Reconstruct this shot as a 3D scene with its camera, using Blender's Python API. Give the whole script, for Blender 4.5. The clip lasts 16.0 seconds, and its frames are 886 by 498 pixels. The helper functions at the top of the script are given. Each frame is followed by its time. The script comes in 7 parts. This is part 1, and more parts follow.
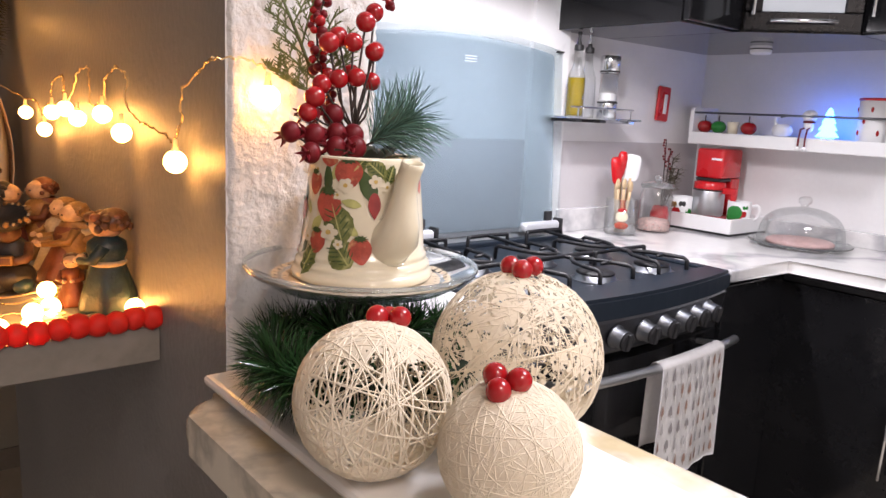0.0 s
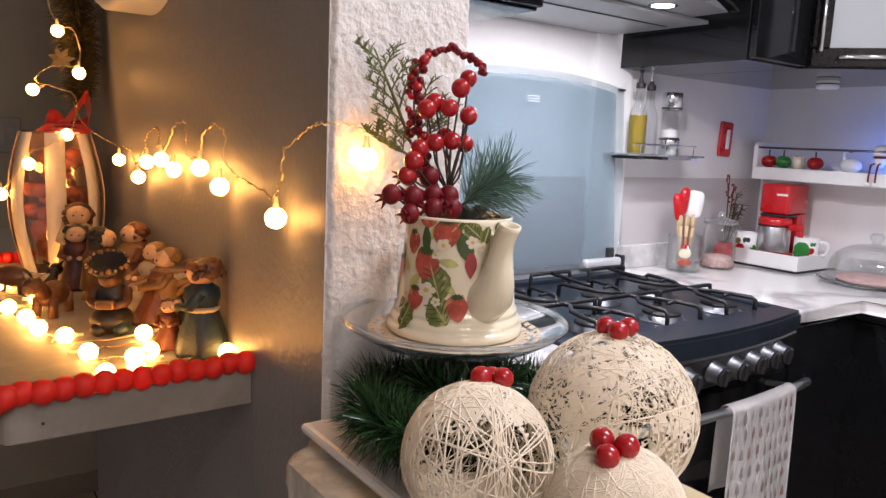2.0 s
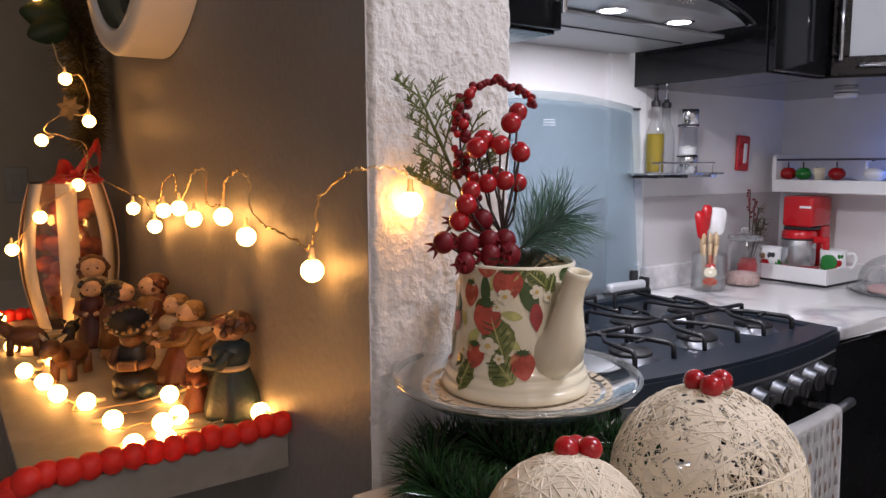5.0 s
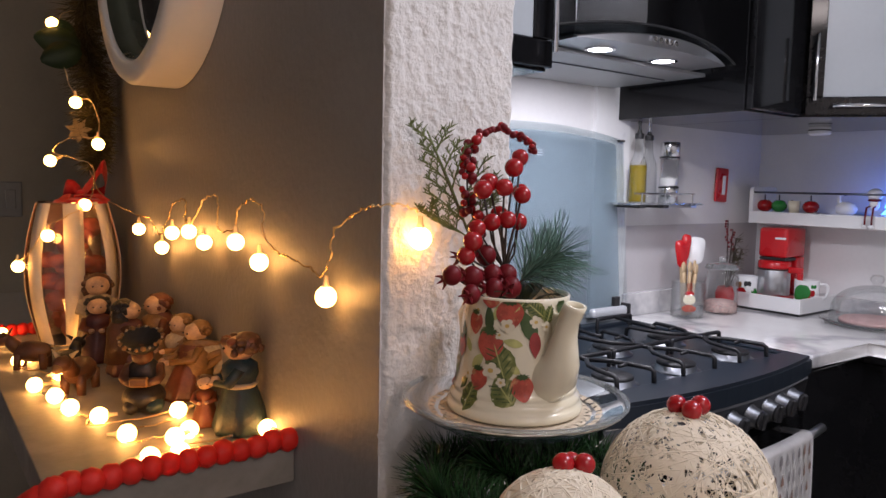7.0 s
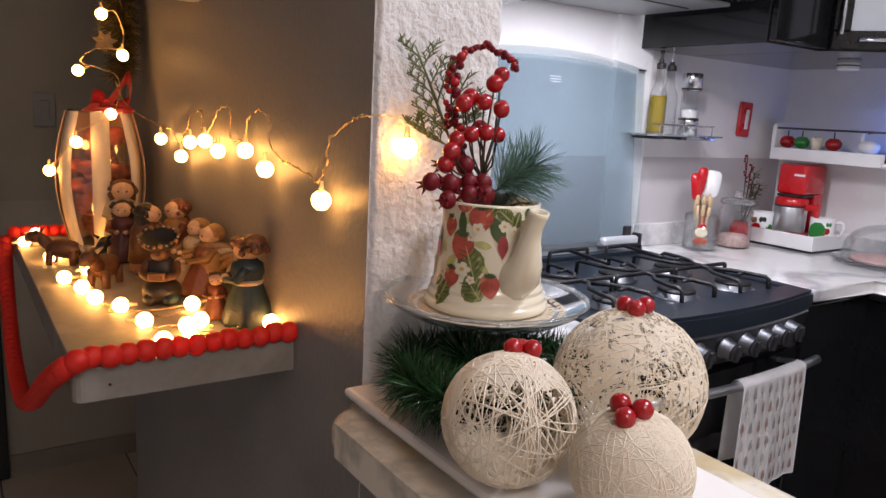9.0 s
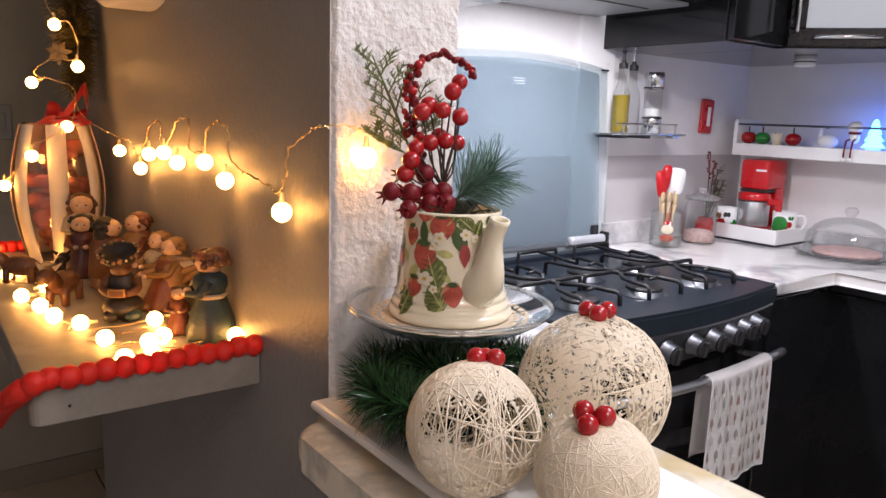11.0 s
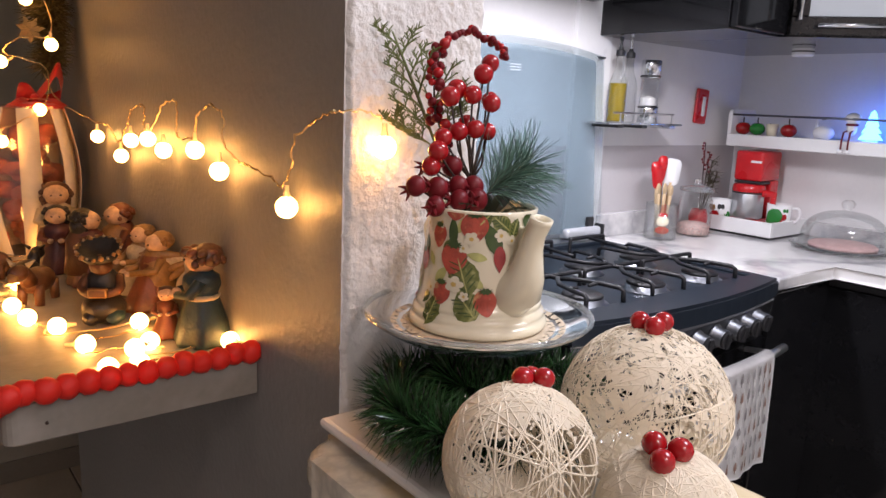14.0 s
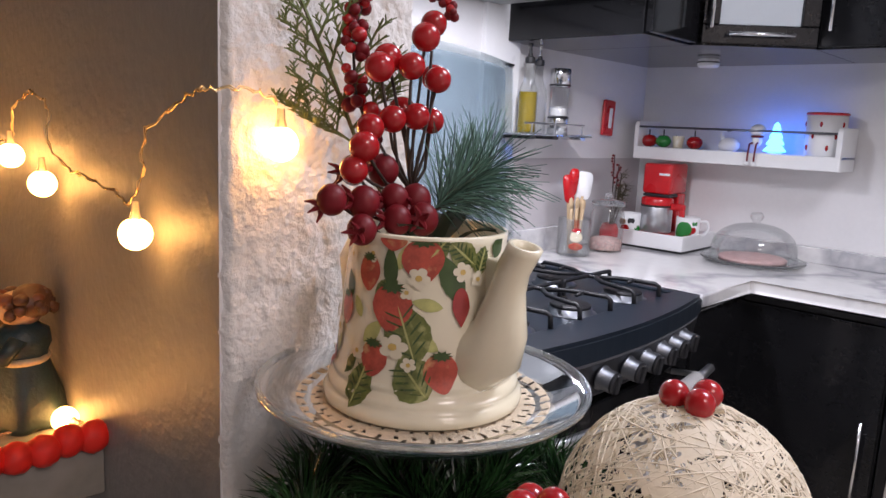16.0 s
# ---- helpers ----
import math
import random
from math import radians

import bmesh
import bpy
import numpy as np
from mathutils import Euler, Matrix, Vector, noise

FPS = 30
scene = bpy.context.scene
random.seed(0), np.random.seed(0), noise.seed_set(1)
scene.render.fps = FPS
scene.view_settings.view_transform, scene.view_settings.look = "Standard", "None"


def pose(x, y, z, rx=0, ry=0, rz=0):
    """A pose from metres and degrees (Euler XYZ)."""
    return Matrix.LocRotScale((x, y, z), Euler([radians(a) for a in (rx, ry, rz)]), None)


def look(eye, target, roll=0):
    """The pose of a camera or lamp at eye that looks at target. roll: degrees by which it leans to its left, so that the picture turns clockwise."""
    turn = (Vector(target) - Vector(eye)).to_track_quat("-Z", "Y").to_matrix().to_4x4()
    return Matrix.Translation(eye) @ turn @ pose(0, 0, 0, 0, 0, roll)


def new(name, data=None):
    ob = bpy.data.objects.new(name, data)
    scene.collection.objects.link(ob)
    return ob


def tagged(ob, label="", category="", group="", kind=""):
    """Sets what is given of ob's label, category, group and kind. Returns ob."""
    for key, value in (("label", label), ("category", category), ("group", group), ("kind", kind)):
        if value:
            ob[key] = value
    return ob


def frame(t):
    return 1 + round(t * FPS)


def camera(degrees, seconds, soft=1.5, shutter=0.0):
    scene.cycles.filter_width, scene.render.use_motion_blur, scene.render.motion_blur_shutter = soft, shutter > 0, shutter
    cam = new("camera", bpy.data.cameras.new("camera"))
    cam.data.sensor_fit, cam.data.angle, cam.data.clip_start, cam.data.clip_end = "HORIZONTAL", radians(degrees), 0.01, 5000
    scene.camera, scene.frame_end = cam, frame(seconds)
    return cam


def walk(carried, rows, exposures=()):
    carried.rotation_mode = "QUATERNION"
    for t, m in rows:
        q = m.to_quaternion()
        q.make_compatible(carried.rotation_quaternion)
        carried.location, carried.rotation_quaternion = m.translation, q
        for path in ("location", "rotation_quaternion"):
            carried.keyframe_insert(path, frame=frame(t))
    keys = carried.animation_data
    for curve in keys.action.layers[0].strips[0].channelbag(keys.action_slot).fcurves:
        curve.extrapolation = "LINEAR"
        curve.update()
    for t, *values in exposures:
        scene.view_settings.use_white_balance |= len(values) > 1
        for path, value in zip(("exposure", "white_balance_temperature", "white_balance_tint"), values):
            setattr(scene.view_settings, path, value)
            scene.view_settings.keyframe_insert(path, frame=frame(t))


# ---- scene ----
cam = camera(62.9, 16.0)
PATH = [
    (0, (-0.245, -0.579, 1.268), (1.013, 0.931, 0.899), 3.0),
    (0.5, (-0.268, -0.574, 1.277), (0.948, 0.979, 0.941), 3.4),
    (1, (-0.272, -0.577, 1.289), (0.927, 0.995, 0.987), 2.9),
    (1.5, (-0.278, -0.577, 1.296), (0.889, 1.023, 1.019), 2.9),
    (2, (-0.284, -0.57, 1.293), (0.871, 1.036, 0.994), 2.6),
    (2.5, (-0.288, -0.566, 1.296), (0.855, 1.049, 1.003), 1.4),
    (3, (-0.292, -0.553, 1.298), (0.852, 1.063, 1.012), 1.0),
    (3.5, (-0.266, -0.525, 1.299), (0.856, 1.109, 1.028), -1.1),
    (4, (-0.254, -0.507, 1.302), (0.908, 1.102, 1.055), -1.3),
    (4.2, (-0.258, -0.502, 1.303), (0.897, 1.112, 1.056), -1.2),
    (6.3, (-0.318, -0.523, 1.313), (0.858, 1.083, 1.118), 1.2),
    (6.5, (-0.32, -0.528, 1.318), (0.872, 1.068, 1.14), 0.8),
    (7, (-0.334, -0.534, 1.321), (0.858, 1.061, 1.142), 1.2),
    (7.5, (-0.341, -0.535, 1.319), (0.858, 1.053, 1.114), 2.5),
    (8, (-0.348, -0.558, 1.307), (0.8, 1.054, 1.021), 3.9),
    (8.5, (-0.338, -0.588, 1.304), (0.779, 1.031, 0.941), 3.9),
    (9, (-0.331, -0.606, 1.309), (0.785, 1.011, 0.936), 3.1),
    (9.5, (-0.321, -0.609, 1.313), (0.824, 0.988, 0.942), 1.8),
    (11.8, (-0.323, -0.604, 1.316), (0.865, 0.962, 0.945), 2.2),
    (12, (-0.325, -0.599, 1.315), (0.858, 0.968, 0.93), 2.4),
    (12.5, (-0.335, -0.585, 1.308), (0.843, 0.979, 0.901), 3.0),
    (13, (-0.334, -0.568, 1.31), (0.853, 0.987, 0.897), 2.4),
    (13.5, (-0.323, -0.553, 1.31), (0.895, 0.986, 0.923), 2.1),
    (14, (-0.313, -0.525, 1.312), (0.914, 1.003, 0.916), 2.5),
    (14.5, (-0.298, -0.494, 1.315), (0.92, 1.046, 0.934), 1.9),
    (15, (-0.267, -0.453, 1.317), (0.954, 1.099, 0.997), 1.9),
    (15.5, (-0.228, -0.422, 1.305), (1.08, 1.059, 1.0), 2.0),
    (16, (-0.212, -0.368, 1.288), (1.234, 0.973, 0.951), 2.7),
]
EXPOSURES = [(0.0, -0.03, 6850, 22), (3.5, -0.61, 6650, 22), (7.0, -0.82, 6500, 22), (9.0, -0.55, 6600, 22), (12.5, -0.23, 6750, 22), (13.5, -0.40, 6650, 22), (14.5, -0.28, 6600, 22), (15.5, -0.60, 6450, 22), (16.0, -0.49, 6450, 22)]
walk(cam, [(t, look(eye, target, roll)) for t, eye, target, roll in PATH], EXPOSURES)

# ---------------------------------------------------------------- world and lamps
scene.view_settings.exposure = 0.0
world = bpy.data.worlds.new("world")
scene.world = world
world.use_nodes = True
world.node_tree.nodes["Background"].inputs[0].default_value = (0.6, 0.7, 0.9, 1)
world.node_tree.nodes["Background"].inputs[1].default_value = 0.02


def area_lamp(name, eye, target, size, watts, colour):
    data = bpy.data.lights.new(name, "AREA")
    data.shape, data.size, data.energy, data.color = "DISK", size, watts, colour
    ob = new(name, data)
    ob.matrix_world = look(eye, target)
    return ob


KITCHEN_LAMP = (0.88, -0.66, 2.405)
area_lamp("kitchen_light", (KITCHEN_LAMP[0], KITCHEN_LAMP[1], 2.41), (KITCHEN_LAMP[0], KITCHEN_LAMP[1] + 0.001, 0), 0.6, 37, (0.86, 0.93, 1.0))
ROOM_LAMP = (-0.28, -1.6)
area_lamp("room_light", (ROOM_LAMP[0], ROOM_LAMP[1], 2.41), (ROOM_LAMP[0], ROOM_LAMP[1] + 0.001, 0), 0.6, 22, (1.0, 0.93, 0.86))
HOOD_BULBS = ((0.895, 0.555, 1.620), (1.115, 0.555, 1.620))
for (hx, hy, hz), watts in zip(HOOD_BULBS, (4.8, 7.6)):
    area_lamp("hood_light", (hx, hy, hz - 0.012), (hx, hy + 0.02, 0), 0.045, watts, (0.9, 0.95, 1.0))


# ---------------------------------------------------------------- materials
def material(name, base, rough=0.5, metal=0.0, vary=0.12, scale=8.0, fine=90.0, bump=0.0, bump_scale=60.0, spec=0.5, coat=0.0, stain=None,
             transmission=0.0, ior=1.45, alpha=1.0, sheen=0.0, subsurface=0.0, island=0.0, rough_vary=0.08):
    m = bpy.data.materials.new(name)
    m.use_nodes = True
    nt = m.node_tree
    p = nt.nodes["Principled BSDF"]
    co = nt.nodes.new("ShaderNodeTexCoord")

    def noise_tex(sc, detail=4.0):
        n = nt.nodes.new("ShaderNodeTexNoise")
        n.inputs["Scale"].default_value, n.inputs["Detail"].default_value = sc, detail
        nt.links.new(co.outputs["Object"], n.inputs["Vector"])
        return n

    big, small = noise_tex(scale), noise_tex(fine)
    mix = nt.nodes.new("ShaderNodeMath")
    mix.operation = "MULTIPLY_ADD"
    nt.links.new(small.outputs["Fac"], mix.inputs[0])
    mix.inputs[1].default_value = 0.45
    nt.links.new(big.outputs["Fac"], mix.inputs[2])
    ramp = nt.nodes.new("ShaderNodeMapRange")
    ramp.inputs["From Min"].default_value, ramp.inputs["From Max"].default_value = 0.4, 1.05
    ramp.inputs["To Min"].default_value, ramp.inputs["To Max"].default_value = 1 - vary, 1 + vary
    nt.links.new(mix.outputs[0], ramp.inputs["Value"])
    mul = nt.nodes.new("ShaderNodeVectorMath")
    mul.operation = "SCALE"
    mul.inputs[0].default_value = base[:3]
    nt.links.new(ramp.outputs[0], mul.inputs["Scale"])
    out = mul.outputs[0]
    if stain:
        colour, low, high, sc = stain
        n = noise_tex(sc, 6.0)
        r = nt.nodes.new("ShaderNodeMapRange")
        r.inputs["From Min"].default_value, r.inputs["From Max"].default_value = low, high
        nt.links.new(n.outputs["Fac"], r.inputs["Value"])
        mx = nt.nodes.new("ShaderNodeMix")
        mx.data_type = "RGBA"
        nt.links.new(r.outputs[0], mx.inputs["Factor"])
        nt.links.new(out, mx.inputs[6])
        mx.inputs[7].default_value = (*colour, 1)
        out = mx.outputs[2]
    if island:
        info = nt.nodes.new("ShaderNodeNewGeometry")
        r = nt.nodes.new("ShaderNodeMapRange")
        r.inputs["To Min"].default_value, r.inputs["To Max"].default_value = 1 - island, 1 + island
        nt.links.new(info.outputs["Random Per Island"], r.inputs["Value"])
        s = nt.nodes.new("ShaderNodeVectorMath")
        s.operation = "SCALE"
        nt.links.new(out, s.inputs[0])
        nt.links.new(r.outputs[0], s.inputs["Scale"])
        out = s.outputs[0]
    nt.links.new(out, p.inputs["Base Color"])
    rr = nt.nodes.new("ShaderNodeMapRange")
    rr.inputs["To Min"].default_value, rr.inputs["To Max"].default_value = max(0.02, rough - rough_vary), min(1.0, rough + rough_vary)
    nt.links.new(big.outputs["Fac"], rr.inputs["Value"])
    nt.links.new(rr.outputs[0], p.inputs["Roughness"])
    p.inputs["Metallic"].default_value = metal
    p.inputs["Specular IOR Level"].default_value = spec
    p.inputs["Coat Weight"].default_value = coat
    p.inputs["Coat Roughness"].default_value = 0.06
    p.inputs["Transmission Weight"].default_value = transmission
    p.inputs["IOR"].default_value = ior
    p.inputs["Alpha"].default_value = alpha
    p.inputs["Sheen Weight"].default_value = sheen
    p.inputs["Subsurface Weight"].default_value = subsurface
    p.inputs["Subsurface Radius"].default_value = (0.01, 0.006, 0.004)
    if bump:
        b = nt.nodes.new("ShaderNodeBump")
        b.inputs["Strength"].default_value = bump
        b.inputs["Distance"].default_value = 0.004
        n = noise_tex(bump_scale, 5.0)
        nt.links.new(n.outputs["Fac"], b.inputs["Height"])
        nt.links.new(b.outputs[0], p.inputs["Normal"])
    return m


def glow(name, colour, strength):
    m = bpy.data.materials.new(name)
    m.use_nodes = True
    p = m.node_tree.nodes["Principled BSDF"]
    p.inputs["Base Color"].default_value = (*colour, 1)
    p.inputs["Emission Color"].default_value = (*colour, 1)
    p.inputs["Emission Strength"].default_value = strength
    return m


def marble_material(name, base, vein, sc, width=0.06, rough=0.16, gold=None):
    m = material(name, base, rough, vary=0.05, scale=5, fine=40, coat=0.3)
    nt = m.node_tree
    p = nt.nodes["Principled BSDF"]
    src = p.inputs["Base Color"].links[0].from_socket
    co = nt.nodes.new("ShaderNodeTexCoord")
    warp = nt.nodes.new("ShaderNodeTexNoise")
    warp.inputs["Scale"].default_value, warp.inputs["Detail"].default_value = sc, 6
    nt.links.new(co.outputs["Object"], warp.inputs["Vector"])
    dist = nt.nodes.new("ShaderNodeMath")
    dist.operation = "SUBTRACT"
    nt.links.new(warp.outputs["Fac"], dist.inputs[0])
    dist.inputs[1].default_value = 0.5
    ab = nt.nodes.new("ShaderNodeMath")
    ab.operation = "ABSOLUTE"
    nt.links.new(dist.outputs[0], ab.inputs[0])
    r = nt.nodes.new("ShaderNodeMapRange")
    r.inputs["From Min"].default_value, r.inputs["From Max"].default_value = 0.0, width
    r.inputs["To Min"].default_value, r.inputs["To Max"].default_value = 0.75, 0.0
    nt.links.new(ab.outputs[0], r.inputs["Value"])
    mx = nt.nodes.new("ShaderNodeMix")
    mx.data_type = "RGBA"
    nt.links.new(r.outputs[0], mx.inputs["Factor"])
    nt.links.new(src, mx.inputs[6])
    mx.inputs[7].default_value = (*vein, 1)
    out = mx.outputs[2]
    if gold:
        g = nt.nodes.new("ShaderNodeTexNoise")
        g.inputs["Scale"].default_value, g.inputs["Detail"].default_value = sc * 1.8, 7
        nt.links.new(co.outputs["Object"], g.inputs["Vector"])
        r2 = nt.nodes.new("ShaderNodeMapRange")
        r2.inputs["From Min"].default_value, r2.inputs["From Max"].default_value = 0.46, 0.64
        r2.inputs["To Max"].default_value = 0.7
        nt.links.new(g.outputs["Fac"], r2.inputs["Value"])
        m2 = nt.nodes.new("ShaderNodeMix")
        m2.data_type = "RGBA"
        nt.links.new(r2.outputs[0], m2.inputs["Factor"])
        nt.links.new(out, m2.inputs[6])
        m2.inputs[7].default_value = (*gold, 1)
        out = m2.outputs[2]
    nt.links.new(out, p.inputs["Base Color"])
    return m


def clear_glass(name, tint=(0.95, 0.98, 1.0), rough=0.02, most=0.8):
    m = bpy.data.materials.new(name)
    m.use_nodes = True
    nt = m.node_tree
    nt.nodes.remove(nt.nodes["Principled BSDF"])
    out = nt.nodes["Material Output"]
    tr, gl, mx, lw = (nt.nodes.new(k) for k in ("ShaderNodeBsdfTransparent", "ShaderNodeBsdfGlossy", "ShaderNodeMixShader", "ShaderNodeLayerWeight"))
    tr.inputs[0].default_value = (*tint, 1)
    gl.inputs["Roughness"].default_value = rough
    lw.inputs["Blend"].default_value = 0.22
    r = nt.nodes.new("ShaderNodeMapRange")
    r.inputs["To Min"].default_value, r.inputs["To Max"].default_value = 0.08, most
    nt.links.new(lw.outputs["Fresnel"], r.inputs["Value"])
    nt.links.new(r.outputs[0], mx.inputs[0])
    nt.links.new(tr.outputs[0], mx.inputs[1])
    nt.links.new(gl.outputs[0], mx.inputs[2])
    nt.links.new(mx.outputs[0], out.inputs["Surface"])
    return m


def thin_film(name, base, share):
    """A thin, lit-through skin: diffuse and translucent mixed under a little gloss."""
    m = material(name, base, 0.45, vary=0.07, scale=50, bump=0.18, bump_scale=350)
    nt = m.node_tree
    p, out = nt.nodes["Principled BSDF"], nt.nodes["Material Output"]
    tr, mx = nt.nodes.new("ShaderNodeBsdfTranslucent"), nt.nodes.new("ShaderNodeMixShader")
    nt.links.new(p.inputs["Base Color"].links[0].from_socket, tr.inputs["Color"])
    mx.inputs[0].default_value = share
    nt.links.new(p.outputs[0], mx.inputs[1])
    nt.links.new(tr.outputs[0], mx.inputs[2])
    nt.links.new(mx.outputs[0], out.inputs["Surface"])
    return m


WHITE_PLASTER = material("white_plaster", (0.74, 0.72, 0.70), 0.75, vary=0.07, scale=14, fine=180, bump=0.7, bump_scale=190)
WHITE_WALL = material("white_wall", (0.78, 0.77, 0.77), 0.55, vary=0.04, bump=0.08, bump_scale=60)
GREY_WALL = material("grey_wall", (0.238, 0.232, 0.226), 0.45, vary=0.12, scale=6, bump=0.3, bump_scale=110)
DARK_WALL = material("dark_wall", (0.38, 0.34, 0.26), 0.6, vary=0.08, bump=0.15, bump_scale=30)
# whiter than WHITE_WALL: hood light put into the strip's colour
LIT_WHITE = material("lit_white", (0.88, 0.88, 0.88), 0.3, vary=0.03)
CEILING_WHITE = material("ceiling_white", (0.78, 0.78, 0.77), 0.8, vary=0.04, bump=0.1)
FLOOR_TILE = material("floor_tile", (0.55, 0.48, 0.39), 0.3, vary=0.12, scale=6)
GROUT = material("grout", (0.16, 0.14, 0.12), 0.9)
MARBLE = marble_material("marble_counter", (0.78, 0.77, 0.76), (0.30, 0.30, 0.33), 2.6, 0.07)
BAR_MARBLE = marble_material("bar_marble", (0.77, 0.72, 0.61), (0.42, 0.40, 0.35), 7.0, 0.05, gold=(0.56, 0.42, 0.20))
BOARD_WHITE = material("board_white", (0.82, 0.80, 0.78), 0.25, vary=0.04)
BLACK_GLOSS = material("black_gloss", (0.009, 0.009, 0.010), 0.09, vary=0.2, spec=0.4, rough_vary=0.03)
BLACK_MATT = material("black_matt", (0.02, 0.02, 0.022), 0.5)
CHROME = material("chrome", (0.75, 0.76, 0.78), 0.16, 1.0, vary=0.05, rough_vary=0.05)
KNOB_STEEL = material("knob_steel", (0.21, 0.22, 0.24), 0.42, 1.0, vary=0.1)
STEEL = material("brushed_steel", (0.58, 0.59, 0.61), 0.36, 1.0, vary=0.10, fine=300)
DARK_STEEL = material("dark_steel", (0.16, 0.165, 0.18), 0.35, 1.0, vary=0.1, fine=300)
STOVE_BLUE = material("stove_enamel", (0.012, 0.018, 0.027), 0.37, vary=0.1, rough_vary=0.05)
CAST_IRON = material("cast_iron", (0.010, 0.010, 0.012), 0.48, bump=0.2, bump_scale=400)
FROSTED = material("frosted_glass", (0.50, 0.54, 0.57), 0.22, vary=0.04)
GLASS = clear_glass("clear_glass")


def printed_glass(name, base, tint, share):
    """Glass with a see-through printed coat."""
    m = material(name, base, 0.12, vary=0.05, scale=3, spec=0.5)
    nt = m.node_tree
    tr, mx = nt.nodes.new("ShaderNodeBsdfTransparent"), nt.nodes.new("ShaderNodeMixShader")
    tr.inputs[0].default_value = (*tint, 1)
    mx.inputs[0].default_value = share
    nt.links.new(nt.nodes["Principled BSDF"].outputs[0], mx.inputs[1])
    nt.links.new(tr.outputs[0], mx.inputs[2])
    nt.links.new(mx.outputs[0], nt.nodes["Material Output"].inputs["Surface"])
    return m


GLASS_BLUE = printed_glass("tinted_glass", (0.27, 0.32, 0.355), (0.85, 0.905, 0.94), 0.78)
WOOD_WHITE = material("whitewashed_wood", (0.23, 0.21, 0.182), 0.55, vary=0.18, scale=9, fine=120, bump=0.2, bump_scale=50, stain=((0.30, 0.27, 0.24), 0.55, 0.72, 14))
CLOTH_WHITE = material("white_cloth", (0.86, 0.84, 0.83), 0.9, bump=0.3, bump_scale=400)
WHITE_PLASTIC = material("white_plastic", (0.80, 0.80, 0.80), 0.35, vary=0.03)
BERRY_RED = material("berry_red", (0.37, 0.009, 0.011), 0.24, vary=0.25, scale=30, coat=0.3)
DEEP_RED = material("deep_red", (0.142, 0.007, 0.011), 0.45, vary=0.3, scale=30, spec=0.3)
FELT_RED = thin_film("felt_red", (0.84, 0.034, 0.020), 0.25)
CREAM = material("cream_ceramic", (0.78, 0.71, 0.54), 0.22, vary=0.06, scale=20, coat=0.4, stain=((0.62, 0.48, 0.28), 0.60, 0.80, 22))
THREAD = thin_film("cream_thread", (0.92, 0.82, 0.66), 0.18)
BULB_GLOW = glow("bulb_glow", (1.0, 0.48, 0.11), 36.0)
HOOD_GLOW = glow("hood_glow", (0.9, 0.95, 1.0), 22.0)


# ---------------------------------------------------------------- mesh helpers
def mesh_object(name, bm, mat, parent=None, label="", smooth=False):
    bm.normal_update()
    me = bpy.data.meshes.new(name)
    bm.to_mesh(me)
    bm.free()
    for mm in (mat if isinstance(mat, (list, tuple)) else [mat]):
        me.materials.append(mm)
    if smooth:
        me.polygons.foreach_set("use_smooth", [True] * len(me.polygons))
        me.update()
    ob = new(name, me)
    if parent:
        ob.parent = parent
    if label:
        ob["label"] = label
    return ob


def part(name, bm, mat, parent, label="", smooth=False):
    return mesh_object(name, bm, mat, parent, label, smooth)


def thing(name, place=(0, 0, 0), turn=0.0):
    ob = new(name)
    ob.empty_display_size = 0.05
    ob.matrix_basis = pose(*place, 0, 0, turn)
    return ob


def box(bm, x0, x1, y0, y1, z0, z1, bevel=0.0, seg=2):
    r = bmesh.ops.create_cube(bm, size=1.0, matrix=Matrix.LocRotScale(((x0 + x1) / 2, (y0 + y1) / 2, (z0 + z1) / 2), None, (x1 - x0, y1 - y0, z1 - z0)))
    if bevel:
        es = {e for v in r["verts"] for e in v.link_edges}
        bmesh.ops.bevel(bm, geom=list(es), offset=bevel, segments=seg, affect="EDGES", profile=0.5)
    return bm


def boxed(*a, **k):
    return box(bmesh.new(), *a, **k)


def lathe(profile, segs=40, bm=None, m=None, close=False):
    """Turns a profile of (radius, height) round z."""
    bm = bm or bmesh.new()
    rings = []
    for r, z in profile:
        if r < 1e-5:
            rings.append([bm.verts.new((0, 0, z))])
        else:
            rings.append([bm.verts.new((r * math.cos(2 * math.pi * i / segs), r * math.sin(2 * math.pi * i / segs), z)) for i in range(segs)])
    pairs = list(zip(rings, rings[1:])) + ([(rings[-1], rings[0])] if close else [])
    for a, b in pairs:
        for i in range(segs):
            k = (i + 1) % segs
            vs = [a[i % len(a)], a[k % len(a)], b[k % len(b)], b[i % len(b)]]
            vs = list(dict.fromkeys(vs))
            if len(vs) > 2:
                bm.faces.new(vs)
    if m is not None:
        bmesh.ops.transform(bm, matrix=m, verts=[v for ring in rings for v in ring])
    return bm


